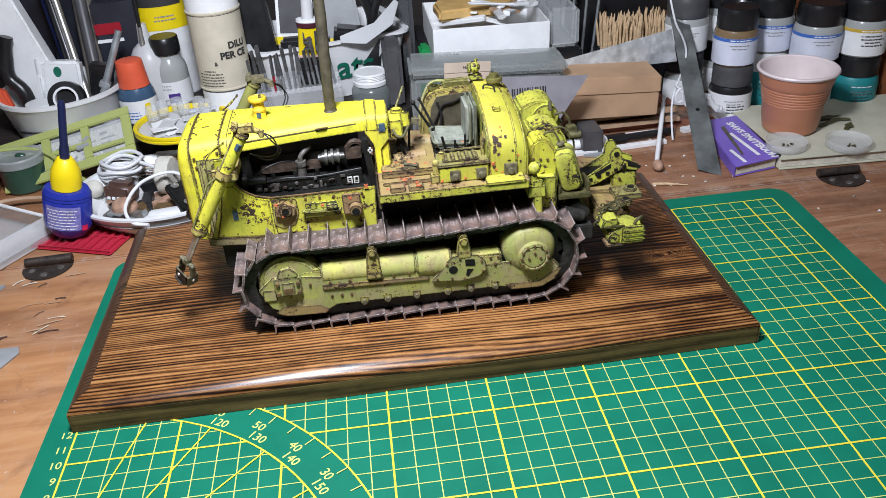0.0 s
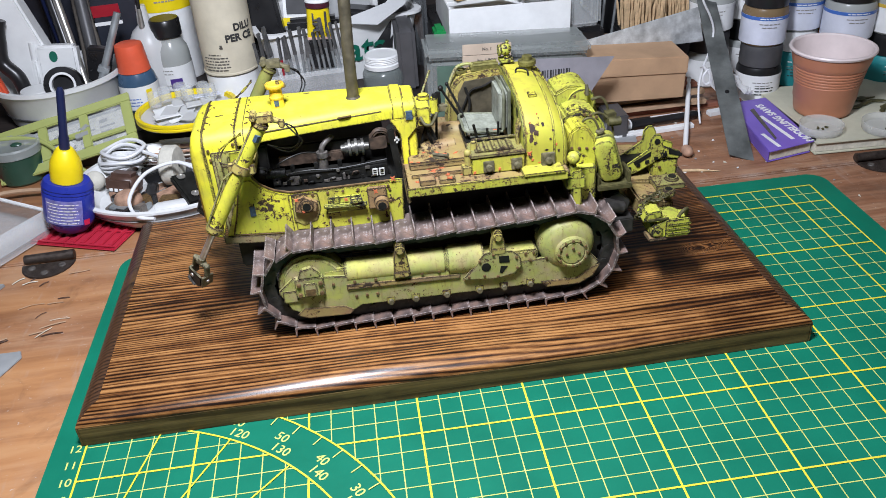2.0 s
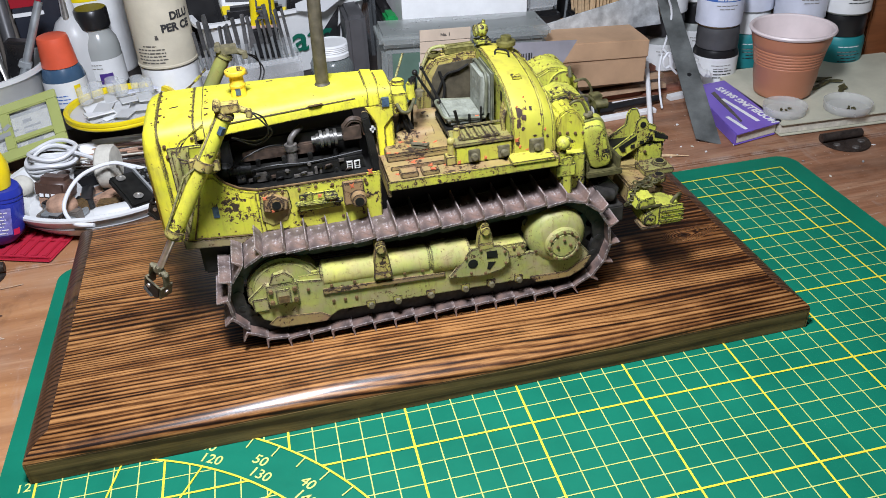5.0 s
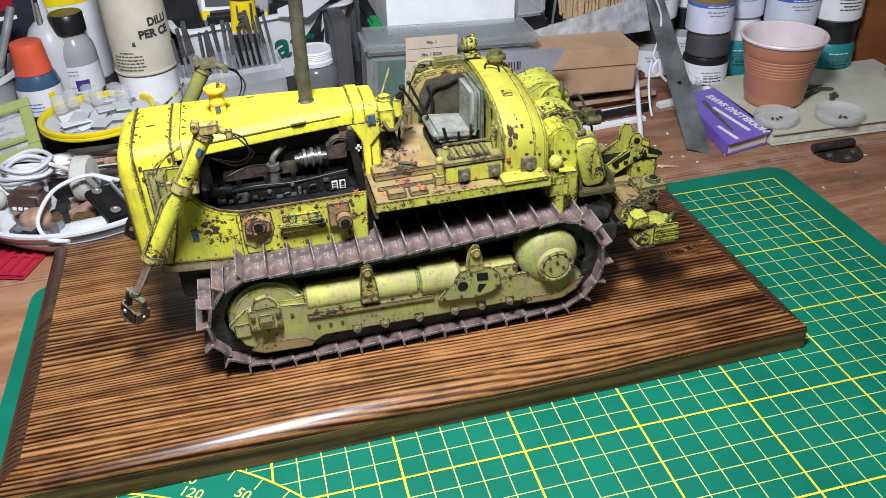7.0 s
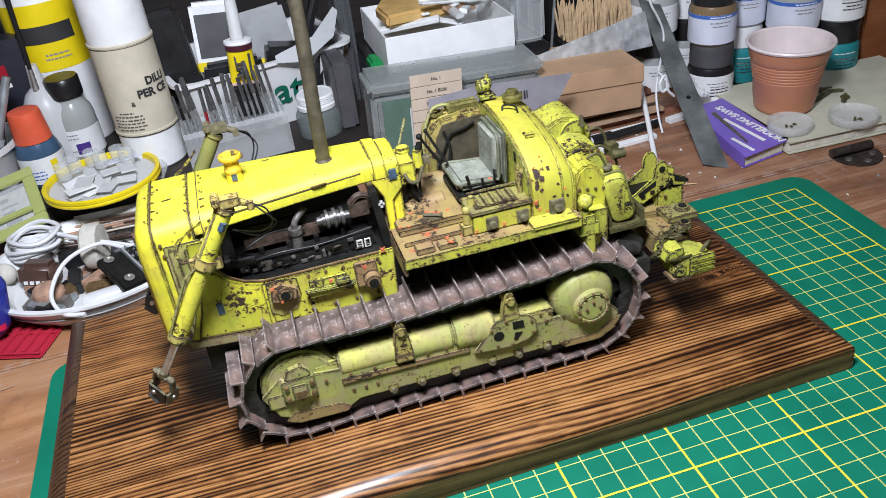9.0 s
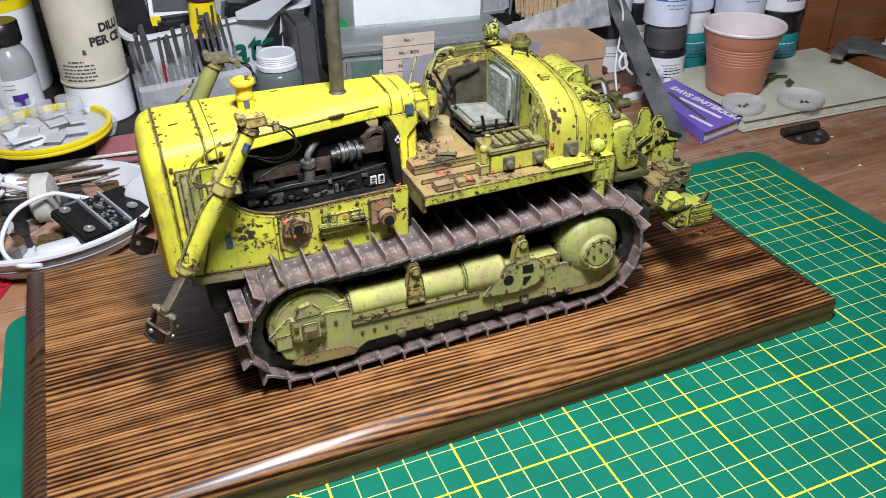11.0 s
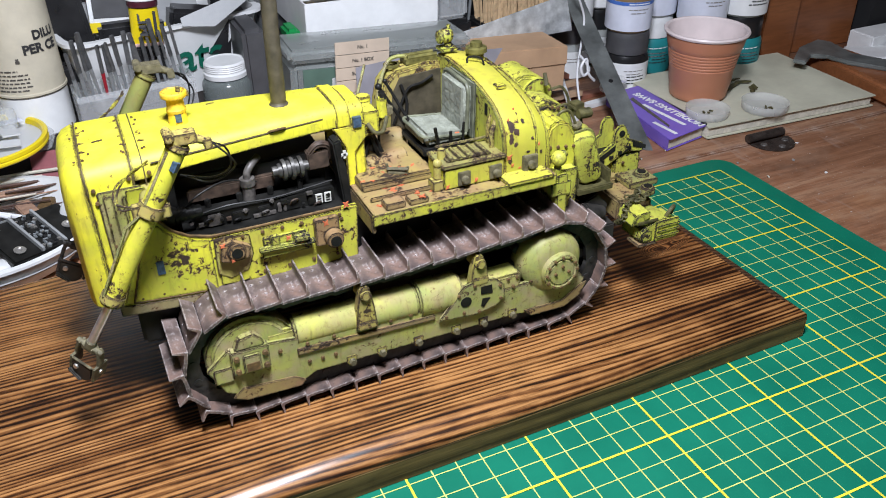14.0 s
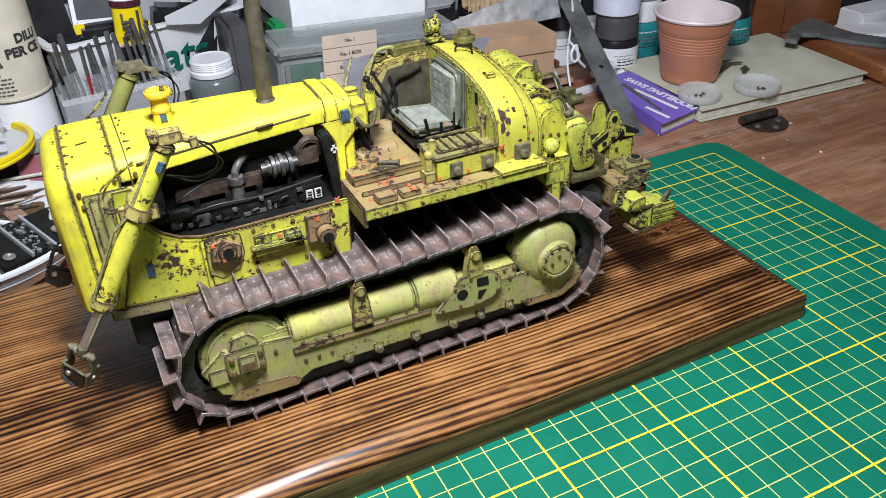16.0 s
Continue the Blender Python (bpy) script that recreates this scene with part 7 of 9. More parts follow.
bm_box(bm, -0.0375, 0.0375, -0.034, 0.026, 0.0, 0.0205)
part("tray", bm, CARDBOARD, carton, bevel=0.0006)
bm = BM()
bm_prism(bm, [(-0.0382, 0.0202), (0.0382, 0.0192), (0.0378, 0.0325), (-0.038, 0.0345)], "y", -0.0352, 0.026)
part("lid", bm, CARDBOARD, carton, bevel=0.0008)
rs = random.Random(11)
sticks = ((0.346, 0.425, 0.0125, 0.120, 0.008, 0.0035, WOOD_RED, 2, "reddish"), (0.352, 0.412, 0.0105, 0.112, 0.006, 0.003, WOOD_TAN, 3, "tan"), (0.350, 0.430, 0.0060, 0.120, 0.010, 0.0045, WOOD_RED, -1, "reddish"),
          (0.352, 0.4075, 0.0050, 0.110, 0.006, 0.0032, WOOD_TAN, 1, "tan"), (0.346, 0.444, 0.0100, 0.118, 0.010, 0.004, WOOD_RED, 0, "reddish"), (0.350, 0.398, 0.0010, 0.100, 0.0045, 0.003, PAPER, 2, "white"), (0.347, 0.452, 0.0020, 0.110, 0.010, 0.012, WOOD_TAN, 0, "tan"),
          (0.349, 0.417, 0.0012, 0.118, 0.012, 0.004, WOOD_RED, 1, "reddish"), (0.344, 0.377, 0.0012, 0.085, 0.005, 0.003, PAPER, 4, "white"), (0.430, 0.400, 0.0012, 0.05, 0.006, 0.0035, PAPER, 8, "white"), (0.415, 0.415, 0.001, 0.05, 0.008, 0.003, WOOD_RED, 6, "reddish"))
for x, y, z, L, wd, h, m, rot, word in sticks:
    bm = BM()
    bm_box(bm, -L / 2, L / 2, -wd / 2, wd / 2, -h / 2 - 0.0002, h / 2, None)
    solid("strip", bm, m, f"thin {word} modelling strip lying on the desk", "strip", pose(x, y, z if z > 0.002 else TABLE + h / 2 + 0.0003, 0, 0, rot), group="loose strips", bevel=0.0003)
pen = thing("marker_pen", "black and white marker pen lying on the strips", "pen", pose(0.352, 0.388, TABLE + 0.0046, 0, 0, 6))
for nm, x0, x1, r, m in (("barrel", -0.045, -0.012, 0.0040, PAPER), ("grip", -0.012, 0.004, 0.0043, CAP_BLACK), ("tip", 0.004, 0.045, 0.0028, CAP_BLACK)):
    bm = BM()
    bm_cyl(bm, (x0, 0, 0), (x1, 0, 0), r, r * 0.95, 16)
    part(nm, bm, m, pen, bevel=0.0004)
brush = thing("white_stick", "white plastic stick with a wooden ball end", "stick", pose(0, 0, 0))
bm = BM()
bm_cyl(bm, (0.4025, 0.432, 0.014), (0.3655, 0.342, 0.0005), 0.0018, 0.0018, 12)
part("shaft", bm, PAPER, brush)
bm = BM()
bm_ball(bm, (0.3635, 0.334, 0.0016), 0.0045, 14, (0.9, 1.3, 0.9))
part("ball_end", bm, SKIN_TAN, brush)
bm = BM()
bm_tube(bm, [(0.352, 0.3125, TABLE + 0.0012), (0.362, 0.3105, TABLE + 0.0012), (0.376, 0.3065, TABLE + 0.0008)], [0.0011, 0.0011, 0.0002], 8)
solid("toothpick", bm, WOOD_PALE, "single wooden toothpick lying on the desk", "toothpick")
bm = BM()
bm_box(bm, 0.318, 0.334, 0.3735, 0.398, TABLE + 0.0003, 0.0155)
solid("grey_block", bm, GREY_PLASTIC, "small dark grey plastic block on the desk", "block", bevel=0.001)
bm = BM()
bm_prism(bm, [(0.318, 0.37), (0.338, 0.365), (0.342, 0.383), (0.322, 0.386)], "z", TABLE + 0.0003, TABLE + 0.0016)
solid("grey_card", bm, MID_GREY, "pale grey plastic card lying on the desk", "card")

# ---- flyer, label card, smoky box ----
fly = thing("printed_flyer", "dark grey printed flyer standing behind the model", "flyer", pose(0, 0.3685, 0))
bm = BM()
bm_prism(bm, [(0.222, -0.0028), (0.276, -0.0028), (0.319, 0.0632), (0.254, 0.0680), (0.222, 0.066)], "y", 0, 0.0006)
part("sheet", bm, PAPER_GREY, fly)
for k in range(14):
    x = 0.262 + 0.0019 * k
    bm = BM()
    bm_box(bm, x, x + 0.0007 + 0.0005 * (k % 3 == 0), -0.0004, -0.0001, 0.053, 0.0585)
    part("printed_bar", bm, INK, fly)
lab = thing("label_card", "beige card with rows of printed numbers leaning on the box", "card", pose(0.2125, 0.386, 0, 0, 2.5, 0))
for k, s in enumerate(("No. 1", "No. 1 BOX", "Super No. 1", "No. 2")):
    z1 = 0.0765 - 0.0080 * k
    bm = BM()
    bm_box(bm, 0, 0.0345, 0.0, 0.0012, z1 - 0.0076, z1)
    part("label_strip", bm, BEIGE_LABEL, lab, bevel=0.0002)
    lettering(s, 0.0029, INK_SOFT, lab, pose(0.0172, -0.0004, z1 - 0.0036, 90, 0, 0), "lettering", bold=0.0001)
bm = BM()
bm_box(bm, 0, 0.0345, 0.0002, 0.0012, TABLE + 0.001, 0.0445)
part("card_back", bm, BEIGE_LABEL, lab)
sb = thing("plastic_case", "smoky grey translucent plastic case with rounded corners", "case", pose(0.2490, 0.4220, TABLE, 0, 2.4, -2))
bm = BM()
bm_box(bm, -0.0590, 0.0590, -0.022, 0.014, 0.003, 0.062)
part("body", bm, SMOKED, sb, bevel=0.004, seg=3)
bm = BM()
bm_box(bm, -0.0605, 0.0605, -0.0235, 0.0155, 0.062, 0.071)
part("lid", bm, SMOKED, sb, bevel=0.003, seg=3)
bm = BM()
bm_box(bm, -0.034, -0.012, -0.0238, -0.0226, 0.02, 0.052)
part("clear_pocket", bm, MILKY, sb, bevel=0.0005)
bm = BM()
bm_box(bm, -0.052, -0.0225, -0.0232, -0.0222, 0.018, 0.0585)
part("green_insert", bm, plain("grey_green_card", (0.10, 0.17, 0.13), 0.5), sb)

# ---- white carton on the black crate ----
crate = thing("black_crate", "black plastic crate holding the white carton", "crate", pose(0.270, 0.500, TABLE))
bm = BM()
bm_box(bm, -0.066, 0.066, -0.055, 0.055, 0.0006, 0.0625)
part("body", bm, CAP_BLACK, crate, bevel=0.003)
wbox = thing("white_carton", "open white cardboard carton full of small parts", "carton", pose(0.2605, 0.4835, 0.0605, 0, 1.0, 0))
for nm, dims in (("front", (-0.0465, 0.0465, -0.0425, -0.0415, 0.0, 0.0245)), ("back", (-0.0465, 0.0465, 0.0415, 0.0425, 0.0, 0.0245)), ("side", (-0.0465, -0.0455, -0.0415, 0.0415, 0.0, 0.0245)), ("side", (0.0455, 0.0465, -0.0415, 0.0415, 0.0, 0.0245)), ("bottom", (-0.0455, 0.0455, -0.0415, 0.0415, 0.0, 0.001))):
    bm = BM()
    bm_box(bm, *dims)
    part(nm, bm, PAPER, wbox, bevel=0.0002)
bm = BM()
bm_prism(bm, [(-0.038, -0.016), (0.020, -0.012), (0.030, 0.006), (0.026, 0.034), (-0.030, 0.036), (-0.040, 0.012)], "z", 0.022, 0.031)
solid("amber_part", bm, AMBER, "amber wooden jig lying in the white carton", "jig", pose(0.2605, 0.4835, 0.0615), bevel=0.002)
rs = random.Random(2)
for k in range(12):
    bm = BM()
    L = rs.uniform(0.016, 0.05)
    bm_box(bm, -L / 2, L / 2, -0.003, 0.003, 0, rs.uniform(0.0015, 0.004))
    solid("small_part", bm, rs.choice((PAPER, AMBER, WOOD_TAN, MILKY, PAPER)), "pale plastic or wooden offcut in the carton", "offcut", pose(0.2605 + rs.uniform(-0.028, 0.028), 0.472 + rs.uniform(-0.018, 0.03), 0.0805 + 0.0012 * k, rs.uniform(-12, 12), rs.uniform(-14, 14), rs.uniform(0, 180)), group="offcuts in the carton", bevel=0.0006)
bm = BM()
bm_box(bm, 0.308, 0.333, 0.445, 0.50, 0.0603, 0.092)
solid("clear_box", bm, CLEAR, "clear plastic box beside the white carton", "box", bevel=0.003)
bm = BM()
bm_box(bm, 0.2035, 0.2125, 0.4505, 0.470, 0.0598, 0.068)
solid("green_clip", bm, GREEN_PLASTIC, "bright green plastic clip on the crate", "clip", bevel=0.002)
bm = BM()
bm_box(bm, 0.1935, 0.2045, 0.505, 0.55, 0.0, 0.115, None)
ct = solid("grey_tray", bm, SMOKED_DARK, "dark smoky plastic tray standing on edge", "tray", pose(0.0, 0.0, TABLE + 0.0003), bevel=0.004, seg=3)

# ---- toothpicks in a black box ----
tb = thing("toothpick_box", "black box packed with wooden toothpicks", "toothpick box", pose(0.3915, 0.484, TABLE))
bm = BM()
bm_box(bm, -0.031, 0.031, -0.022, 0.022, 0.0005, 0.046)
part("holder", bm, CAP_BLACK, tb, bevel=0.002)
rs = random.Random(4)
pick = BM()
bm_cyl(pick, (0, 0, 0), (0, 0, 0.03), 0.0011, 0.0011, 6)
bm_cyl(pick, (0, 0, 0.03), (0, 0, 0.036), 0.0011, 0.0003, 6)
pick_mesh = mesh_of("toothpick", pick, WOOD_PALE)
for k in range(190):
    ob = new("toothpick", pick_mesh)
    ob.parent = tb
    ob.matrix_local = pose(rs.uniform(-0.0275, 0.0275), rs.uniform(-0.019, 0.019), 0.036 + rs.uniform(-0.004, 0.003), rs.uniform(-7, 7), rs.uniform(-7, 7), 0)
bm.free()
for k, (x, y, h, lean) in enumerate(((0.3475, 0.500, 0.085, 4), (0.356, 0.502, 0.09, 6), (0.341, 0.506, 0.095, 2), (0.3515, 0.515, 0.1, -3), (0.333, 0.52, 0.1, 5))):
    bm = BM()
    bm_cyl(bm, (0, 0, 0.0), (0, 0, h), 0.0012, 0.0012, 8)
    solid("metal_rod", bm, STEEL_GREY, "thin steel rod standing among the tools", "rod", pose(x, y, TABLE + 0.0005, 0, lean, 0), group="steel rods")
bm = BM()
bm_box(bm, 0.336, 0.43, 0.528, 0.60, TABLE + 0.0003, 0.075)
solid("black_box", bm, CAP_BLACK, "black plastic tool box behind the toothpicks", "box", bevel=0.004)
bm = BM()
bm_box(bm, 0.345, 0.425, 0.536, 0.59, 0.0755, 0.1)
solid("grey_box", bm, GREY_PLASTIC, "dark grey plastic box on the tool box", "box", bevel=0.006)

# ---- white tub with tools, the file rack ----
# the back row is laid out at 11/10 of its size on a floor at TABLE; its stand sets it down on the step
STAND.append(Matrix.Translation((0.01365, -0.01574, 0.0243)) @ Matrix.Scale(0.909, 4))
tub = thing("white_tub", "white plastic food tub with green lettering, full of tools", "tub", pose(0.122, 0.592, TABLE, 0, 0, 14))
wallp = []
for k, (sx, sy, z) in enumerate(((0.060, 0.040, 0.0006), (0.0705, 0.050, 0.053), (0.0745, 0.0535, 0.0545), (0.0745, 0.0535, 0.057), (0.0695, 0.049, 0.057), (0.0585, 0.0385, 0.004))):
    ring_pts = []
    for cx, cy, a0 in ((1, -1, -90), (1, 1, 0), (-1, 1, 90), (-1, -1, 180)):
        for i in range(6):
            a = radians(a0 + i * 18)
            ring_pts.append((cx * (sx - 0.014) + 0.014 * math.cos(a), cy * (sy - 0.014) + 0.014 * math.sin(a), z))
    wallp.append(ring_pts)
bm = BM()
loft(bm, wallp)
part("body", bm, WHITE, tub)
lettering("ata", 0.0330, INK_GREEN, tub, Matrix.Translation((0.0200, -0.0474, 0.030)) @ Matrix.Rotation(radians(100.5), 4, "X"), "lettering", bold=0.0006)
for nm, x, y, z, sx, sy, sz, rx, ry, m, txt in (("tool_case", 0.069, 0.566, 0.026, 0.030, 0.02, 0.075, -8, -6, CAP_BLACK, "black tool case standing in the tub"), ("blade_box", 0.098, 0.588, 0.041, 0.034, 0.02, 0.055, -10, 4, PAPER, "white blade box with a black window"),
                                                ("black_case", 0.108, 0.56, 0.021, 0.045, 0.016, 0.035, -6, 0, CAP_BLACK, "black plastic case standing in the tub"), ("paper_pack", 0.142, 0.588, 0.036, 0.040, 0.012, 0.048, -14, -6, MID_GREY, "grey paper packet with a yellow edge"),
                                                ("grey_sander", 0.152, 0.565, 0.024, 0.045, 0.022, 0.035, 0, 10, CAP_BLACK, "dark grey tool lying in the tub")):
    bm = BM()
    bm_box(bm, -sx / 2, sx / 2, -sy / 2, sy / 2, 0, sz)
    ob = solid(nm, bm, m, txt, "tool case", pose(x, y, z, rx, ry, 0), bevel=0.003)
    if nm in ("blade_box", "paper_pack"):
        bm = BM()
        bm_box(bm, -sx / 2 - 0.0003, sx / 2 + 0.0003, -sy / 2 - 0.0006, -sy / 2, 0.002, 0.009)
        part("yellow_edge", bm, CAP_YELLOW, ob)
    if nm == "blade_box":
        bm = BM()
        bm_box(bm, -sx / 2 + 0.003, sx / 2 - 0.003, -sy / 2 - 0.0006, -sy / 2, 0.012, 0.046)
        part("window", bm, GREY_PLASTIC, ob, bevel=0.0002)
bm = BM()
bm_prism(bm, [(0.0, 0.0), (0.034, 0.02), (0.044, 0.045), (0.04, 0.05), (0.012, 0.024), (-0.03, 0.012), (-0.03, 0.004)], "y", 0, 0.0012)
solid("scraper", bm, MID_GREY, "pale grey plastic scraper lying across the tub", "scraper", pose(0.163, 0.537, 0.0510, -28, 0, 0) @ Matrix.Scale(0.75, 4), bevel=0.0003)
bm = BM()
bm_tube(bm, curve_pts([(0.165, 0.56, 0.05), (0.17, 0.56, 0.075), (0.163, 0.565, 0.1)], 10), 0.004, 8)
bm_tube(bm, curve_pts([(0.178, 0.56, 0.05), (0.172, 0.56, 0.075), (0.182, 0.565, 0.1)], 10), 0.004, 8)
solid("pliers", bm, CAP_BLACK, "black-handled pliers standing in the tub", "pliers", pose(0, 0, -0.008))
tube = thing("glue_tube", "yellow glue tube standing nozzle up in a dark holder", "glue tube", pose(0.1125, 0.514, 0.0275, -4, 3, 0) @ Matrix.Scale(0.88, 4))
bm = BM()
bm_box(bm, -0.0115, 0.0115, -0.0050, 0.0050, 0.0, 0.0262)
part("holder", bm, CAP_BLACK, tube, "ridged black holder", bevel=0.0015)
bm = BM()
for k in range(7):
    bm_box(bm, -0.0108 + 0.0033 * k, -0.0092 + 0.0033 * k, -0.0060, -0.0049, 0.002, 0.0245)
part("ridge", bm, CAP_BLACK, tube, bevel=0.0003)
bm = BM()
bm_box(bm, -0.0118, 0.0118, -0.0022, 0.0022, 0.0262, 0.0285)
part("crimp", bm, plain("pale_pink_crimp", (0.62, 0.42, 0.36), 0.5), tube, bevel=0.0004)
bm = BM()
loft(bm, [[(sx * math.cos(i * math.pi / 8), sy * math.sin(i * math.pi / 8), z) for i in range(16)] for sx, sy, z in ((0.0115, 0.002, 0.0285), (0.0112, 0.005, 0.036), (0.0108, 0.008, 0.046), (0.0104, 0.0095, 0.056))])
part("body", bm, CAP_YELLOW, tube)
lathe_part("dark_band", [(0.0106, 0.0560), (0.0112, 0.0566), (0.0112, 0.0600), (0.0104, 0.0608), (0.004, 0.0608)], plain("wine_red_band", (0.06, 0.01, 0.02), 0.4), tube)
lathe_part("collar", [(0.0112, 0.0608), (0.0116, 0.0614), (0.0114, 0.0638), (0.006, 0.0643)], PAPER, tube)
lathe_part("nozzle", [(0.0056, 0.064), (0.0052, 0.082), (0.0042, 0.102), (0, 0.102)], MILKY, tube)
lettering("LIM", 0.0115, INK, tube, Matrix.Translation((-0.002, -0.0092, 0.044)) @ Matrix.Rotation(radians(80), 4, "X") @ Matrix.Rotation(radians(-90), 4, "Z"), "lettering", bold=0.0003)
bm = BM()
bm_box(bm, 0.0055, 0.0075, -0.0092, -0.0070, 0.034, 0.053)
part("printed_line", bm, INK, tube)

rack = thing("file_rack", "clear plastic rack with a row of needle files", "file rack", pose(0.0985, 0.506, TABLE, 0, 0, 6))
bm = BM()
bm_box(bm, -0.0385, 0.0385, -0.012, 0.012, 0.0005, 0.0290)
bm_box(bm, -0.0385, 0.0385, -0.012, -0.0105, 0.0290, 0.0335)
bm_box(bm, -0.0385, 0.0385, 0.0105, 0.012, 0.0290, 0.036)
bm_box(bm, -0.0385, -0.037, -0.0105, 0.0105, 0.0290, 0.035)
bm_box(bm, 0.037, 0.0385, -0.0105, 0.0105, 0.0290, 0.035)
part("rack_body", bm, CLEAR, rack, bevel=0.0006)
rs = random.Random(9)
for k in range(17):
    fx = -0.035 + 0.0043 * k
    f = thing("needle_file", "slim grey steel needle file standing in the rack", "file", pose(0.0985 + fx, 0.501 + 0.1 * fx + rs.uniform(-0.003, 0.003), TABLE + 0.0295, rs.uniform(-6, 4), rs.uniform(-7, 2), rs.uniform(0, 90)), group="needle files")
    h = rs.uniform(0.033, 0.046)
    bm = BM()
    bm_cyl(bm, (0, 0, 0), (0, 0, h * 0.45), 0.0009, 0.0013, 8)
    part("shank", bm, RED_PAINT if k == 4 else STEEL_GREY, f)
    bm = BM()
    bm_box(bm, -0.0015, 0.0015, -0.0009, 0.0009, h * 0.45, h)
    part("blade", bm, FILE_STEEL, f, bevel=0.0003)

# added block that keeps the gap between can and tub dark
bm = BM()
bm_box(bm, 0.046, 0.068, 0.548, 0.70, TABLE + 0.0004, 0.034)
solid("dark_back_box", bm, CAP_BLACK, "black box added to darken the gap between the can and the tub", "case", bevel=0.003)
bm = BM()
bm_box(bm, 0.1765, 0.1925, 0.512, 0.66, TABLE + 0.0004, 0.052)
solid("grey_case", bm, GREY_PLASTIC, "dark grey plastic case standing beside the tub", "case", bevel=0.003)
bm = BM()
bm_box(bm, -0.005, 0.060, 0.640, 0.70, TABLE + 0.0004, 0.05)
solid("dark_back_box", bm, GREY_PLASTIC, "dark grey plastic case behind the can", "case", bevel=0.003)

# ---- jars and bottles ----
jar = thing("glass_jar", "clear glass jar with a ridged white screw lid", "jar", pose(0.1632, 0.5235, TABLE) @ Matrix.Diagonal((0.96, 0.96, 0.775, 1.0)))
lathe_part("glass", [(0, 0.0004), (0.0178, 0.0004), (0.0188, 0.003), (0.0188, 0.022), (0.0165, 0.027), (0.0150, 0.028), (0, 0.028)], clear("jar_glass", (0.22, 0.25, 0.24), 0.05, 0.6), jar)
prof = [(0.0163, 0.0290), (0.0165, 0.0330), (0.0153, 0.0340)]
for k in range(8):
    prof.append((0.0156 if k % 2 else 0.0151, 0.0350 + k * 0.0009))
lathe_part("lid", prof + [(0.0142, 0.0432), (0.0136, 0.0432), (0.0134, 0.0425), (0, 0.0425)], WHITE, jar, seg=60)

STAND.append(Matrix.Identity(4))
can = thing("label_can", "tall round can with a worn cream paper label", "can", pose(0.0450, 0.4750, RISER))
R = 0.0205
lathe_part("body", [(0, 0.0004), (R - 0.001, 0.0004), (R, 0.0015), (R, 0.138), (R - 0.002, 0.140), (0, 0.140)], PAPER, can, seg=56)
band("paper_label", R, 0.0285, 0.089, CREAM, can)
for z in (0.0280, 0.0885):
    lathe_part("hoop", [(R, z - 0.0012), (R + 0.0009, z - 0.0006), (R + 0.0009, z + 0.0006), (R, z + 0.0012)], CREAM, can, seg=56)
    lathe_part("seam_line", [(R, z - 0.0021), (R + 0.0004, z - 0.0018), (R + 0.0004, z - 0.0014), (R, z - 0.0012)], INK_SOFT, can, seg=56)
for s, z, sz, tw in (("DILU", 0.0628, 0.0072, 26), ("PER CE", 0.0552, 0.0074, 6)):
    lettering(s, sz, INK, can, pose(0, 0, z, 0, 0, tw), "lettering", bend=R + 0.0008, bold=0.00035, align="LEFT")
print_bars(can, R, [0.0430, 0.0405, 0.0380, 0.0357, 0.0333, 0.0310], [0.010, 0.020, 0.021, 0.020, 0.022, 0.018], INK_SOFT, turn=-24, h=0.0010)
print_bars(can, R, [0.0480, 0.0495], [0.0024, 0.0018], INK_SOFT, turn=-6, h=0.0016, name="printed_mark")
STAND.pop()

ob_ = thing("orange_cap_bottle", "round blue bottle with an orange cap and white label", "bottle", pose(-0.0480, 0.5454, TABLE) @ Matrix.Diagonal((1.0, 1.0, 0.943, 1.0)))
lathe_part("body", [(0, 0.0004), (0.0150, 0.0004), (0.0165, 0.003), (0.0165, 0.026), (0.0155, 0.031), (0.0135, 0.036), (0, 0.036)], plain("blue_grey_plastic", (0.05, 0.10, 0.17), 0.25), ob_)
band("label", 0.0165, 0.004, 0.0255, PAPER, ob_)
band("yellow_patch", 0.0165, 0.012, 0.022, CAP_YELLOW, ob_, 300, 318, h=0.0006)
print_bars(ob_, 0.0165, [0.008, 0.011, 0.014], [0.010, 0.012, 0.010], BLUE_BAND, turn=-8)
prof = [(0.0136, 0.0365)] + [(0.0136 - 0.0020 * k / 10 - (0.0002 if k % 2 else 0), 0.037 + 0.0024 * k) for k in range(10)]
lathe_part("cap", prof + [(0.0112, 0.0605), (0.0095, 0.0612), (0, 0.0612)], CAP_ORANGE, ob_, seg=44)

gb = thing("glass_bottle", "glass bottle of grey liquid with a black cap", "bottle", pose(-0.0225, 0.5839, TABLE) @ Matrix.Diagonal((1.0, 1.0, 0.886, 1.0)))
lathe_part("glass", [(0, 0.0004), (0.0146, 0.0004), (0.0158, 0.003), (0.0158, 0.038), (0.0148, 0.045), (0.0120, 0.0510), (0.0108, 0.054), (0.0108, 0.057), (0, 0.057)], GLASS_GREY, gb)
band("label", 0.0158, 0.004, 0.029, PAPER, gb)
band("purple_patch", 0.0158, 0.0065, 0.0165, PURPLE_INK, gb, 258, 296, h=0.0006)
print_bars(gb, 0.0158, [0.021, 0.0245, 0.009], [0.012, 0.012, 0.008], INK_GREY, turn=-20)
lathe_part("cap", [(0.0112, 0.056), (0.0128, 0.0565), (0.0132, 0.058), (0.0132, 0.0725), (0.0122, 0.0738), (0, 0.0738)], CAP_BLACK, gb, seg=44)

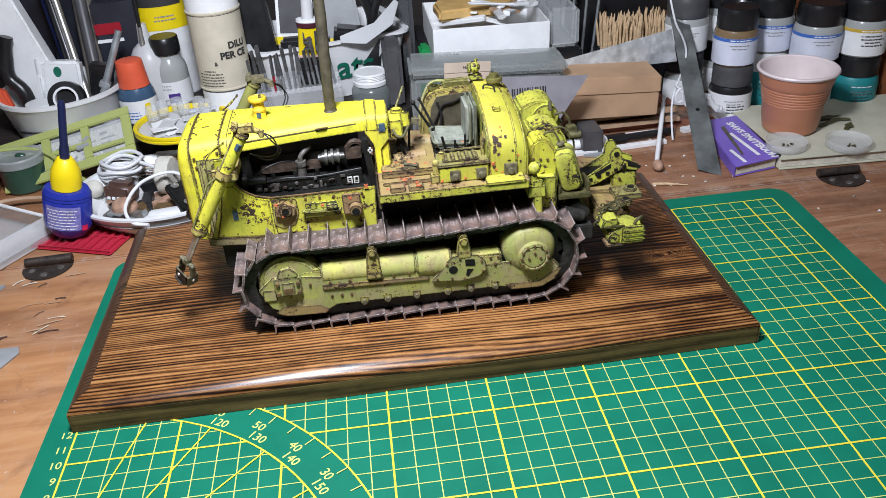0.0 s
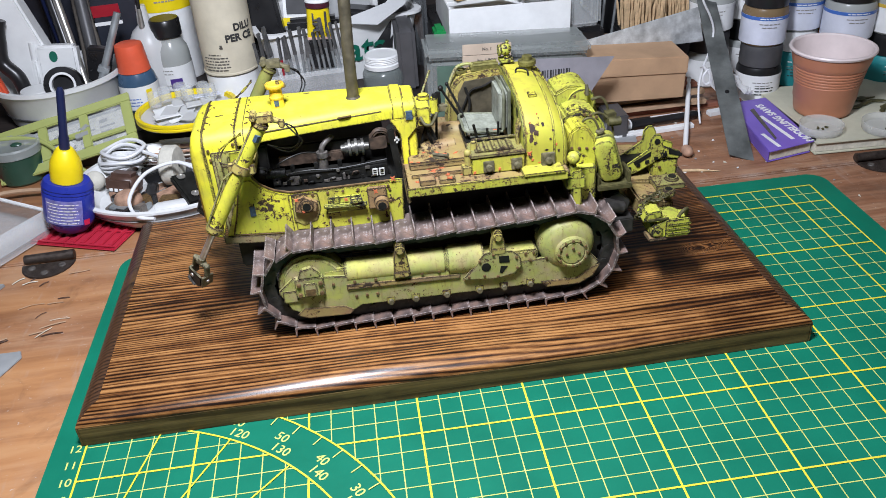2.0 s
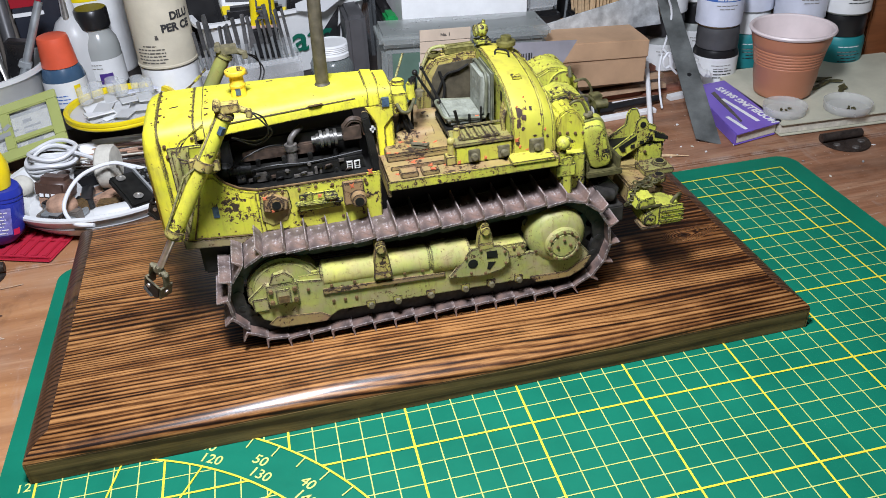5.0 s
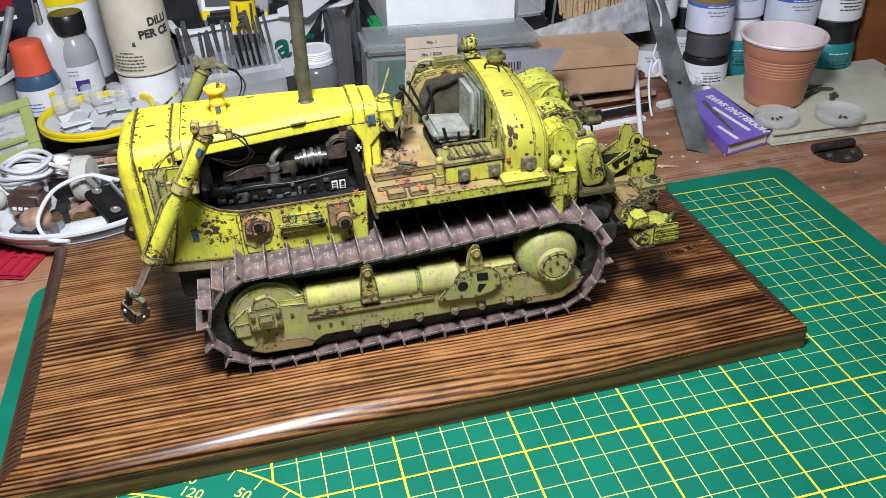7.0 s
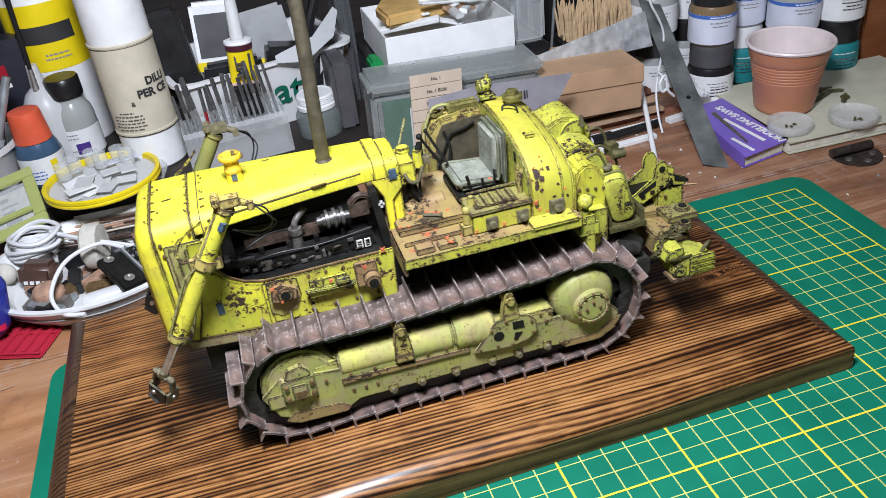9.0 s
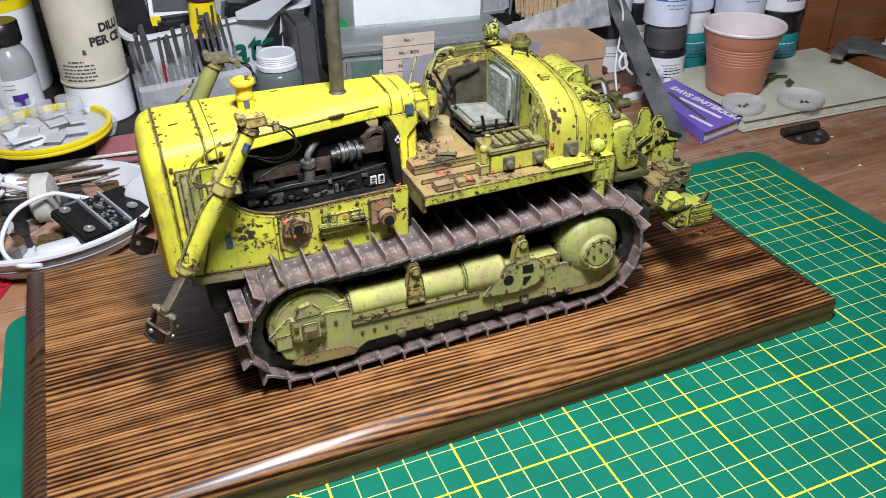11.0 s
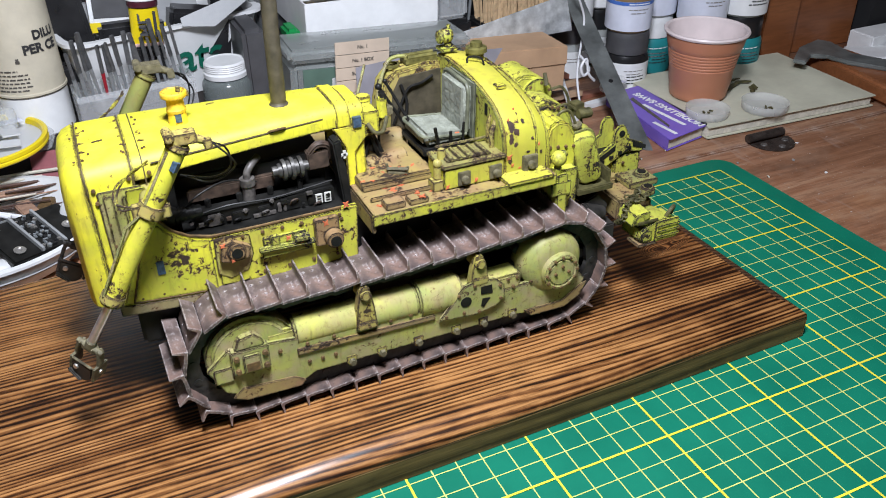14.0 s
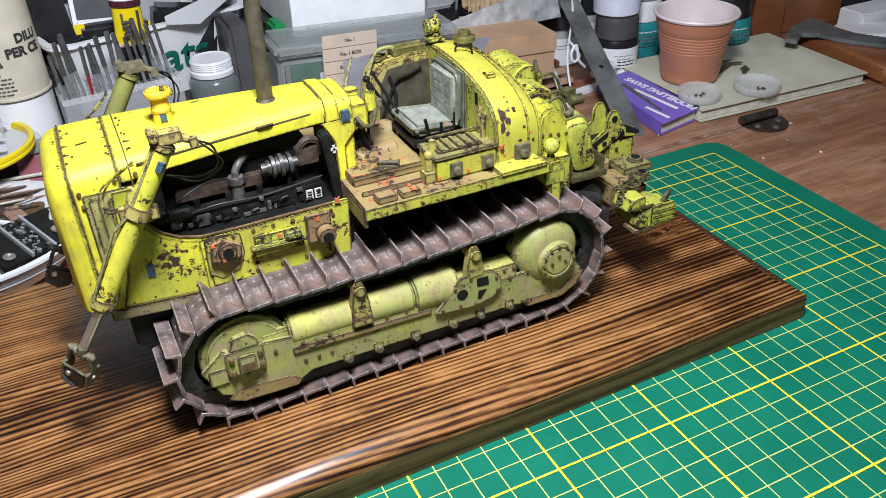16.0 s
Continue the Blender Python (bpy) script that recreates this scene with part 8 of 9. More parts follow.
yb = thing("yellow_bottle", "tall white bottle with a yellow printed label", "bottle", pose(-0.0285, 0.628, TABLE))
lathe_part("body", [(0, 0.0004), (0.027, 0.0004), (0.0285, 0.003), (0.0285, 0.118), (0.0235, 0.126), (0.012, 0.131), (0, 0.131)], PAPER, yb, seg=44)
band("label", 0.0285, 0.066, 0.118, CAP_YELLOW, yb)
print_bars(yb, 0.0285, [0.088], [0.042], INK, turn=10, h=0.0135, name="logo_bar")
print_bars(yb, 0.0285, [0.078, 0.0745], [0.018, 0.02], INK_GREY, turn=16, h=0.0013)

nb = thing("nozzle_bottle", "small white bottle with a conical nozzle", "bottle", pose(-0.0770, 0.5675, TABLE) @ Matrix.Diagonal((0.80, 0.80, 0.72, 1.0)))
lathe_part("body", [(0, 0.0004), (0.0140, 0.0004), (0.0148, 0.002), (0.0148, 0.021), (0.0138, 0.026), (0.0095, 0.033), (0.0055, 0.037), (0.0042, 0.045), (0.0028, 0.051), (0, 0.051)], WHITE, nb)
lathe_part("collar", [(0.0149, 0.008), (0.0156, 0.0085), (0.0156, 0.0105), (0.0149, 0.011)], MILKY, nb)
wb = thing("squeeze_bottle", "pale squeeze bottle behind the orange cap", "bottle", pose(-0.0395, 0.585, TABLE))
lathe_part("body", [(0, 0.0004), (0.017, 0.0004), (0.018, 0.003), (0.018, 0.045), (0.012, 0.056), (0.006, 0.061), (0.004, 0.078), (0, 0.078)], MILKY, wb)
bm = BM()
bm_box(bm, -0.019, 0.019, -0.012, 0.012, 0.0005, 0.098)
rb_ = solid("red_box", bm, SHADOW_BLUE, "dark packet with a red and white band", "packet", pose(-0.0640, 0.602, TABLE, 0, 0, 6), bevel=0.001)
bm = BM()
bm_box(bm, -0.0193, 0.004, -0.0126, -0.012, 0.070, 0.080)
part("red_band", bm, RED_PAINT, rb_)
bm = BM()
bm_box(bm, -0.0193, 0.004, -0.0127, -0.012, 0.0625, 0.0655)
part("white_band", bm, PAPER, rb_)

# blue-black box in place of the shadow at the back left
bm = BM()
bm_box(bm, -0.175, -0.075, 0.655, 0.70, TABLE + 0.0004, 0.17)
solid("back_shade_box", bm, SHADOW_BLUE, "tall blue-black box standing in for shadow at the back of the desk", "box", bevel=0.005)
br = thing("paint_brush", "thin black paint brush with a steel ferrule behind the bottles", "brush", pose(-0.0415, 0.578, TABLE + 0.04, -5, 2, 0))
bm = BM()
bm_cyl(bm, (0, 0, 0.036), (0, 0, 0.115), 0.0017, 0.0024, 10)
part("handle", bm, CAP_BLACK, br)
bm = BM()
bm_cyl(bm, (0, 0, 0.016), (0, 0, 0.036), 0.0030, 0.0020, 10)
part("ferrule", bm, STEEL_BRIGHT, br)
bm = BM()
bm_cyl(bm, (0, 0, 0.0), (0, 0, 0.016), 0.0024, 0.0029, 10)
part("bristles", bm, BROWN_PART, br)
# ---- white tub of tools on the left ----
lt = thing("round_tub", "round white plastic tub full of tools", "tub", pose(-0.1150, 0.556, TABLE))
lathe_part("body", [(0, 0.0005), (0.043, 0.0005), (0.0455, 0.002), (0.0525, 0.030), (0.0555, 0.033), (0.0555, 0.0365), (0.0525, 0.0365), (0.0505, 0.030), (0.0435, 0.0035), (0, 0.003)], WHITE, lt, seg=64)
lathe_part("groove", [(0.0480, 0.0105), (0.0488, 0.011), (0.0488, 0.0116), (0.0484, 0.012)], GREY_PLASTIC, lt, seg=64)
bm = BM()
loft(bm, [[(sx * cx, sy * cy, z) for cx, cy in ((-1, -1), (1, -1), (1, 1), (-1, 1))] for sx, sy, z in ((0.020, 0.010, 0.0), (0.016, 0.009, 0.06), (0.012, 0.008, 0.12))])
solid("white_handle_tool", bm, WHITE, "white plastic tool handle standing in the tub", "tool", pose(-0.126, 0.562, 0.012, -6, -14, 0), bevel=0.002)
bm = BM()
bm_tube(bm, curve_pts([(-0.140, 0.542, 0.012), (-0.143, 0.544, 0.035), (-0.153, 0.547, 0.05), (-0.148, 0.549, 0.075), (-0.145, 0.550, 0.083)], 20), [0.0062] * 14 + [0.0055] * 3, 12)
solid("black_grip", bm, CAP_BLACK, "curved black rubber tool grip in the tub", "grip")
wt = thing("white_gadget", "white moulded plastic gadget with a green oval mark in the tub", "gadget", pose(-0.1085, 0.5535, 0.016, -8, 4, 0))
bm = BM()
bm_box(bm, -0.020, 0.013, -0.007, 0.007, 0.0, 0.040)
bm_box(bm, -0.027, -0.020, -0.005, 0.005, 0.004, 0.030)
part("body", bm, WHITE, wt, bevel=0.0025, seg=3)
bm = BM()
bm_cyl(bm, (-0.023, 0, 0.028), (-0.023, 0, 0.042), 0.0034, 0.0034, 14)
part("spigot", bm, WHITE, wt)
bm = BM()
bm_lathe(bm, [(0, 0.0004), (0.0042, 0.0004), (0.0046, 0.0)], 24, sx=0.75)
o = part("green_mark", bm, INK_GREEN, wt)
o.matrix_local = pose(-0.006, -0.0072, 0.031, 90, 0, 0)
bm = BM()
bm_box(bm, -0.006, 0.012, -0.006, 0.006, 0, 0.03)
solid("black_adapter", bm, CAP_BLACK, "small black plastic adapter in the round tub", "adapter", pose(-0.084, 0.556, 0.022, 0, 10, 0), bevel=0.002)
bm = BM()
bm_box(bm, -0.005, 0.005, -0.004, 0.004, 0, 0.02)
solid("salmon_cap", bm, CAP_ORANGE, "small salmon plastic cap in the round tub", "cap", pose(-0.158, 0.540, 0.021, 0, -12, 0), bevel=0.002)
roll = thing("tape_roll", "roll of black tape with a white core", "tape", pose(-0.1020, 0.5260, 0.031, 72, 0, 6))
for nm, r0, r1, m in (("tape", 0.0105, 0.0150, CAP_BLACK), ("core", 0.0086, 0.0105, WHITE)):
    lathe_part(nm, [(r0, -0.006), (r1, -0.006), (r1, 0.006), (r0, 0.006), (r0, -0.006)], m, roll)
lathe_part("hub", [(0, -0.001), (0.0086, -0.001), (0.0086, 0.001), (0, 0.001)], CAP_BLACK, roll)
bm = BM()
bm_lathe(bm, [(0, 0), (0.013, 0), (0.0145, 0.004), (0.012, 0.012), (0, 0.013)], 28)
solid("plastic_disc", bm, WHITE, "thick round white plastic disc in the tub", "disc", pose(-0.126, 0.526, 0.018))
for x0, y0, x1, y1, z1, r, m, txt in ((-0.092, 0.550, -0.112, 0.594, 0.128, 0.0032, STEEL_BRIGHT, "bright steel tool shaft standing in the tub"), (-0.098, 0.554, -0.120, 0.604, 0.128, 0.0042, CAP_BLACK, "black tool shaft standing in the tub"), (-0.084, 0.560, -0.094, 0.615, 0.128, 0.005, GREY_PLASTIC, "dark grey brush handle standing in the tub"),
                                      (-0.104, 0.570, -0.130, 0.625, 0.125, 0.006, NAVY, "dark blue handle standing in the tub"), (-0.080, 0.532, -0.050, 0.548, 0.080, 0.0030, STEEL_GREY, "grey steel rod leaning out of the tub"), (-0.092, 0.585, -0.098, 0.640, 0.135, 0.0085, TAUPE, "taupe grey handle standing in the tub"), (-0.118, 0.590, -0.128, 0.640, 0.13, 0.006, SHADOW_BLUE, "blue-black handle standing in the tub")):
    bm = BM()
    bm_tube(bm, [(x0, y0, 0.016), ((x0 + x1) / 2, (y0 + y1) / 2, (0.016 + z1) / 2), (x1, y1, z1)], [r, r * 1.05, r], 14)
    solid("tool_shaft", bm, m, txt, "tool", group="tools in the tub")
bm = BM()
bm_box(bm, -0.0045, 0.0045, -0.0035, 0.0035, -0.003, 0.003)
solid("rod_clamp", bm, STEEL_GREY, "small steel clamp on the rod", "clamp", pose(-0.0705, 0.5372, 0.0370, 0, 26, 0), bevel=0.0008)

STAND.pop()
# ---- left front: glue bottle, red sheet, blister tray, jars ----
glue = thing("glue_bottle", "blue glue bottle with a yellow cap and dark needle", "glue bottle", pose(-0.0560, 0.3245, 0.0014, 0, 13.0, 0) @ Matrix.Diagonal((0.91, 0.91, 1.0, 1.0)))
lathe_part("body", [(0, 0.0), (0.006, 0.0004), (0.0115, 0.003), (0.0150, 0.0075), (0.0158, 0.0090), (0.0166, 0.0098), (0.0170, 0.012), (0.0170, 0.030), (0.0164, 0.0308), (0.0170, 0.0316), (0.0164, 0.0332), (0.0170, 0.034), (0.0164, 0.0356), (0.0150, 0.0378), (0, 0.0382)], BLUE_BOTTLE, glue, seg=48, sy=0.82)
band("label", 0.0170, 0.0112, 0.0286, BLUE_LABEL, glue, 225, 312).scale = (1.0, 0.825, 1.0)
print_bars(glue, 0.0171, [0.0125 + 0.0022 * k for k in range(7)], [0.020, 0.022, 0.017, 0.021, 0.02, 0.018, 0.022], PAPER, turn=-3, h=0.0007)
for o in glue.children:
    if o.name.startswith("printed_line"):
        o.scale = (1.0, 0.825, 1.0)
lathe_part("cap", [(0.0106, 0.0382), (0.0106, 0.047), (0.0098, 0.051), (0.0064, 0.0575), (0.0052, 0.0590), (0, 0.0590)], CAP_YELLOW, glue)
lathe_part("needle", [(0.0034, 0.0588), (0.0034, 0.066), (0.0028, 0.0685), (0.0026, 0.096), (0.0016, 0.0985), (0, 0.0987)], NAVY, glue, seg=16)
band("red_mark", 0.0170, 0.0105, 0.0145, plain("red_print", (0.6, 0.02, 0.08), 0.4), glue, 314, 330, h=0.0005).scale = (1.0, 0.825, 1.0)
red = thing("red_sprue", "flat red plastic sprue sheet on the desk", "sprue", pose(-0.0455, 0.3275, TABLE, 0, 0, -21))
bm = BM()
bm_box(bm, -0.0315, 0.0315, -0.0205, 0.0205, 0.0004, 0.0022)
part("sheet", bm, RED_CLEAR, red, bevel=0.0008)
for k in range(9):
    bm = BM()
    bm_box(bm, -0.0295 + 0.0068 * k, -0.0265 + 0.0068 * k, -0.018, 0.017, 0.0022, 0.0036)
    part("rib", bm, RED_CLEAR, red, bevel=0.0005)
for k in range(3):
    bm = BM()
    bm_box(bm, -0.031, 0.031, -0.0195 + 0.018 * k, -0.0175 + 0.018 * k, 0.0022, 0.0032)
    part("rail", bm, RED_CLEAR, red, bevel=0.0005)
tray = thing("blister_tray", "clear crumpled plastic blister tray", "tray", pose(-0.1080, 0.332, TABLE, 0, 0, -34))
bm = BM()
loft(bm, [[(sx * cx, sy * cy, z) for cx, cy in ((-1, -1), (1, -1), (1, 1), (-1, 1))] for sx, sy, z in ((0.0335, 0.0255, 0.0005), (0.034, 0.026, 0.006), (0.030, 0.022, 0.0165), (0.028, 0.020, 0.0165), (0.0315, 0.0235, 0.004))])
part("shell", bm, CLEAR, tray, bevel=0.0008, jitter=0.0012)
bm = BM()
for y in (-0.021, 0.021):
    bm_box(bm, -0.030, 0.030, y - 0.0012, y + 0.0012, 0.0165, 0.0185)
part("fold", bm, PAPER, tray, bevel=0.0005)
for x, y, m, lidm, txt in ((-0.1145, 0.424, GREEN_PAINT, CLEAR_DULL, "small jar of dark green paint with a cloudy lid"), (-0.151, 0.418, RED_PAINT, PAPER, "small jar of red paint with a white lid")):
    j = thing("model_paint_pot", txt, "paint pot", pose(x, y, TABLE), group="paint pots")
    lathe_part("pot", [(0, 0.0004), (0.0150, 0.0004), (0.0165, 0.002), (0.0170, 0.0225), (0.0162, 0.0235), (0, 0.0235)], m, j)
    lathe_part("lid", [(0.0172, 0.0215), (0.0180, 0.022), (0.0182, 0.0275), (0.0172, 0.0288), (0.0150, 0.0282), (0, 0.0278)], lidm, j)
    bm = BM()
    bm_ball(bm, (0.003, -0.003, 0.0285), 0.0035, 10, (1.2, 0.8, 0.5))
    part("paint_blob", bm, m, j)
for ctrl, m in (([(-0.17, 0.40, 0.022), (-0.14, 0.43, 0.026), (-0.10, 0.43, 0.024), (-0.07, 0.405, 0.012), (-0.05, 0.395, 0.001)], LIME_CLEAR), ([(-0.17, 0.36, 0.004), (-0.12, 0.385, 0.0045), (-0.085, 0.388, 0.003)], WOOD_TAN)):
    bm = BM()
    bm_tube(bm, curve_pts(ctrl, 30), 0.0016, 8)
    solid("loose_tube", bm, m, "thin bent plastic tube lying among the pots", "tube")

# ---- lime packaging frame ----
fr = thing("sprue_frame", "lime green translucent sprue frame with windows", "sprue frame", pose(-0.0720, 0.4135, TABLE + 0.0125, -52, -11, 4))
for x0, x1, z0, z1 in ((-0.056, 0.049, 0.0005, 0.0085), (-0.056, 0.049, 0.0365, 0.044), (-0.056, -0.046, 0.0085, 0.0365), (0.0415, 0.049, 0.0085, 0.0365), (-0.023, -0.016, 0.0085, 0.0365), (0.009, 0.0155, 0.0085, 0.0365), (-0.016, 0.009, 0.020, 0.0242), (-0.046, -0.023, 0.025, 0.030), (0.0155, 0.0415, 0.013, 0.017)):
    bm = BM()
    bm_box(bm, x0, x1, -0.0012, 0.0012, z0, z1)
    part("bar", bm, LIME_CLEAR, fr, bevel=0.0006)
bm = BM()
bm_box(bm, -0.050, 0.042, 0.002, 0.0025, 0.006, 0.036)
part("clear_film", bm, CLEAR, fr)
bm = BM()
bm_box(bm, -0.046, 0.040, 0.0034, 0.0038, 0.008, 0.034)
part("leaflet", bm, PAGES, fr, "pale printed leaflet behind the frame")
for k in range(26):
    bm = BM()
    x, z = -0.044 + 0.0165 * (k % 5), 0.011 + 0.0042 * (k // 5)
    bm_box(bm, x, x + 0.006 + 0.0011 * (k * 7 % 8), 0.0029, 0.0034, z, z + (0.0026 if k % 4 == 0 else 0.0012))
    part("printed_line", bm, INK_SOFT, fr)
rs = random.Random(8)
for k in range(7):
    bm = BM()
    bm_box(bm, 0, rs.uniform(0.004, 0.012), -0.003, 0.0, 0, rs.uniform(0.002, 0.006))
    o = part("sprue_piece", bm, rs.choice((PAPER, MILKY, LIME_CLEAR, MID_GREY)), fr, bevel=0.0004)
    o.matrix_local = pose(rs.uniform(-0.046, 0.032), 0.0015, rs.uniform(0.008, 0.03), 0, rs.uniform(-40, 40), 0)

# ---- bowl of odds and ends ----
bowl = thing("white_bowl", "shallow white plastic bowl full of odds and ends", "bowl", pose(0.0055, 0.3645, TABLE))
bm = BM()
bm_lathe(bm, [(0, 0.0005), (0.040, 0.0005), (0.046, 0.002), (0.0525, 0.0095), (0.0555, 0.0165), (0.0575, 0.0175), (0.0575, 0.0190), (0.0545, 0.0192), (0.0515, 0.013), (0.045, 0.0045), (0, 0.003)], 64, sx=1.13)
part("body", bm, WHITE, bowl)
bm = BM()
bm_lathe(bm, [(0.0532, 0.0100), (0.0540, 0.0104), (0.0544, 0.0112), (0.0538, 0.0116)], 64, sx=1.13)
part("groove", bm, MID_GREY, bowl)
BZ = TABLE + 0.004
coil = thing("cable_coil", "coiled white cable lying in the bowl", "cable", pose(-0.0335, 0.394, BZ + 0.004))
for k in range(5):
    bm = BM()
    rr = 0.0135 + 0.0014 * (k % 3)
    pts = [(rr * math.cos(i * math.pi / 12) + 0.001 * k, rr * 0.9 * math.sin(i * math.pi / 12), 0.009 + 0.0026 * k + 0.0012 * math.sin(i * 0.7 + k)) for i in range(25)]
    bm_tube(bm, pts, 0.0014, 7)
    part("turn", bm, WHITE_CORD, coil)
bm = BM()
bm_tube(bm, curve_pts([(-0.02, 0.392, 0.024), (0.0, 0.378, 0.021), (0.018, 0.366, 0.02), (0.03, 0.36, 0.018)], 20), 0.0014, 7)
part("tail", bm, WHITE_CORD, coil, "").matrix_world = pose(0, 0, 0)
bm = BM()
bm_tube(bm, curve_pts([(0.026, 0.350, 0.024), (0.012, 0.354, 0.028), (-0.006, 0.345, 0.026), (-0.014, 0.325, 0.019), (-0.008, 0.310, 0.014), (0.004, 0.3045, 0.0135)], 40), 0.0012, 8)
solid("cable_loop", bm, WHITE_CORD, "white cable looped over the bowl's rim", "cable")
bm = BM()
bm_box(bm, -0.0135, 0.0135, -0.010, 0.010, 0, 0.019)
rel = solid("brown_relay", bm, BROWN_PART, "brown plastic relay lying in the bowl", "relay", pose(-0.0285, 0.3655, BZ + 0.002, -12, 6, -14) @ Matrix.Scale(0.84, 4), bevel=0.005, seg=3)
for k in range(4):
    bm = BM()
    bm_box(bm, -0.008 + 0.0042 * k, -0.0052 + 0.0042 * k, -0.0104, -0.0099, 0.005, 0.0075)
    part("printed_mark", bm, PAPER, rel)
bm = BM()
bm_ball(bm, (0, 0, 0), 0.0085, 16, (1.1, 0.9, 0.9))
solid("cork", bm, SKIN_TAN, "round tan cork piece in the bowl", "cork", pose(-0.0205, 0.343, BZ + 0.0085))
bm = BM()
bm_ball(bm, (0, 0, 0), 0.0068, 16, (1.0, 0.8, 1.0))
solid("plaster_lump", bm, FELT, "off-white lump in the bowl", "lump", pose(-0.0475, 0.372, BZ + 0.012))
dr = thing("felt_wheel", "off-white felt polishing wheel standing in the bowl", "polishing wheel", pose(0.006, 0.372, BZ + 0.0170, 90, 0, 80))
lathe_part("felt", [(0, -0.005), (0.0125, -0.005), (0.0140, -0.0035), (0.0140, 0.0035), (0.0125, 0.005), (0, 0.005)], FELT, dr)
lathe_part("hole", [(0, 0.0049), (0.0015, 0.0052), (0, 0.0053)], GREY_PLASTIC, dr)
pcb = thing("circuit_board", "black circuit board with small metal contacts", "circuit board", pose(0.036, 0.339, BZ + 0.0135, 14, 4, 30) @ Matrix.Scale(1.12, 4))
bm = BM()
bm_box(bm, -0.0195, 0.0195, -0.0145, 0.0145, 0, 0.0045)
part("board", bm, BLACK, pcb, bevel=0.001)
rs = random.Random(6)
for k in range(70):
    bm = BM()
    a = rs.uniform(0.0003, 0.0007)
    bm_box(bm, -a, a, -a * 1.3, a * 1.3, 0.0045, 0.0052 + rs.uniform(0, 0.0008))
    part("contact", bm, rs.choice((STEEL_BRIGHT, STEEL_GREY, CAP_BLACK, CAP_BLACK)), pcb).matrix_local = pose(rs.uniform(-0.0042, 0.0042), rs.uniform(-0.0125, 0.0125), 0, 0, 0, rs.uniform(0, 90))
for x in (-0.0054, 0.0054):
    bm = BM()
    bm_box(bm, x - 0.0006, x + 0.0006, -0.0135, 0.0135, 0.0045, 0.0064)
    part("rail", bm, MID_GREY, pcb)
for x, y in ((-0.0135, -0.0085), (0.0125, -0.004), (-0.0145, 0.0095)):
    lathe_part("eyelet", [(0.0016, 0.0046), (0.0026, 0.0058), (0.0014, 0.0060), (0, 0.005)], STEEL_BRIGHT, pcb, at=(x, y, 0), seg=14)
lens = thing("clear_lens", "round clear plastic disc leaning in the bowl", "disc", pose(0.0595, 0.3465, BZ + 0.0175, 68, 0, -28))
lathe_part("disc", [(0, -0.0012), (0.0120, -0.0012), (0.0130, 0), (0.0120, 0.0012), (0, 0.0012)], MILKY, lens)
cap_ = thing("clear_capsule", "clear plastic capsule lying in the bowl", "capsule", pose(0.0145, 0.3215, BZ + 0.0095, 0, 90, 8))
lathe_part("shell", [(0, -0.013), (0.0048, -0.013), (0.0056, -0.011), (0.0056, 0.009), (0.004, 0.012), (0, 0.013)], MILKY, cap_)
rs = random.Random(21)
for k in range(60):
    bm = BM()
    L, wd = rs.uniform(0.008, 0.024), rs.uniform(0.003, 0.006)
    bm_box(bm, -L / 2, L / 2, -wd, wd, 0, rs.uniform(0.002, 0.008))
    solid("odd_part", bm, rs.choice((BROWN_PART, TAUPE, GREY_PLASTIC, STEEL_GREY, MILKY, SKIN_TAN, CAP_BLACK, GREY_PLASTIC, RUST_BROWN, CAP_BLACK)), "small loose part lying in the bowl", "part", pose(0.0055 + rs.uniform(-0.038, 0.042), 0.3645 + rs.uniform(-0.03, 0.03), BZ + 0.0003, 0, 0, rs.uniform(0, 180)), group="odds and ends", bevel=0.0006)

# ---- wires, clear pack, yellow lid ----
pack = thing("clear_pack", "crinkled clear plastic bag of offcuts", "bag", pose(0.0150, 0.4510, RISER + 0.0003, 0, 0, -4))
bm = BM()
loft(bm, [[(sx * cx, sy * cy, z) for cx, cy in ((-1, -1), (0, -1.05), (1, -1), (1.04, 0), (1, 1), (-1, 1), (-1.05, 0))] for sx, sy, z in ((0.034, 0.0165, 0.0006), (0.036, 0.0180, 0.003), (0.032, 0.0155, 0.0084))])
part("film", bm, CLEAR, pack, bevel=0.001)
bm = BM()
bm_box(bm, -0.029, 0.029, -0.013, 0.013, 0.001, 0.0065)
part("contents", bm, plain("rusty_offcuts", (0.22, 0.14, 0.09), 0.6, vary=0.6, scale=130), pack, bevel=0.002)
yl = thing("yellow_saucer", "round yellow plastic lid holding clear parts", "lid", pose(0.0122, 0.4330, 0.0308))
lathe_part("rim", [(0.0340, 0.0), (0.0365, 0.0), (0.0375, 0.001), (0.0375, 0.0022), (0.0368, 0.0028), (0.0375, 0.0034), (0.0375, 0.0052), (0.0358, 0.0058), (0.0345, 0.0050), (0.0340, 0.0018)], CAP_YELLOW, yl, seg=64)
lathe_part("plate", [(0, 0.0), (0.0342, 0.0), (0.0342, 0.0016), (0, 0.0016)], MILKY, yl, seg=64)
rs = random.Random(14)
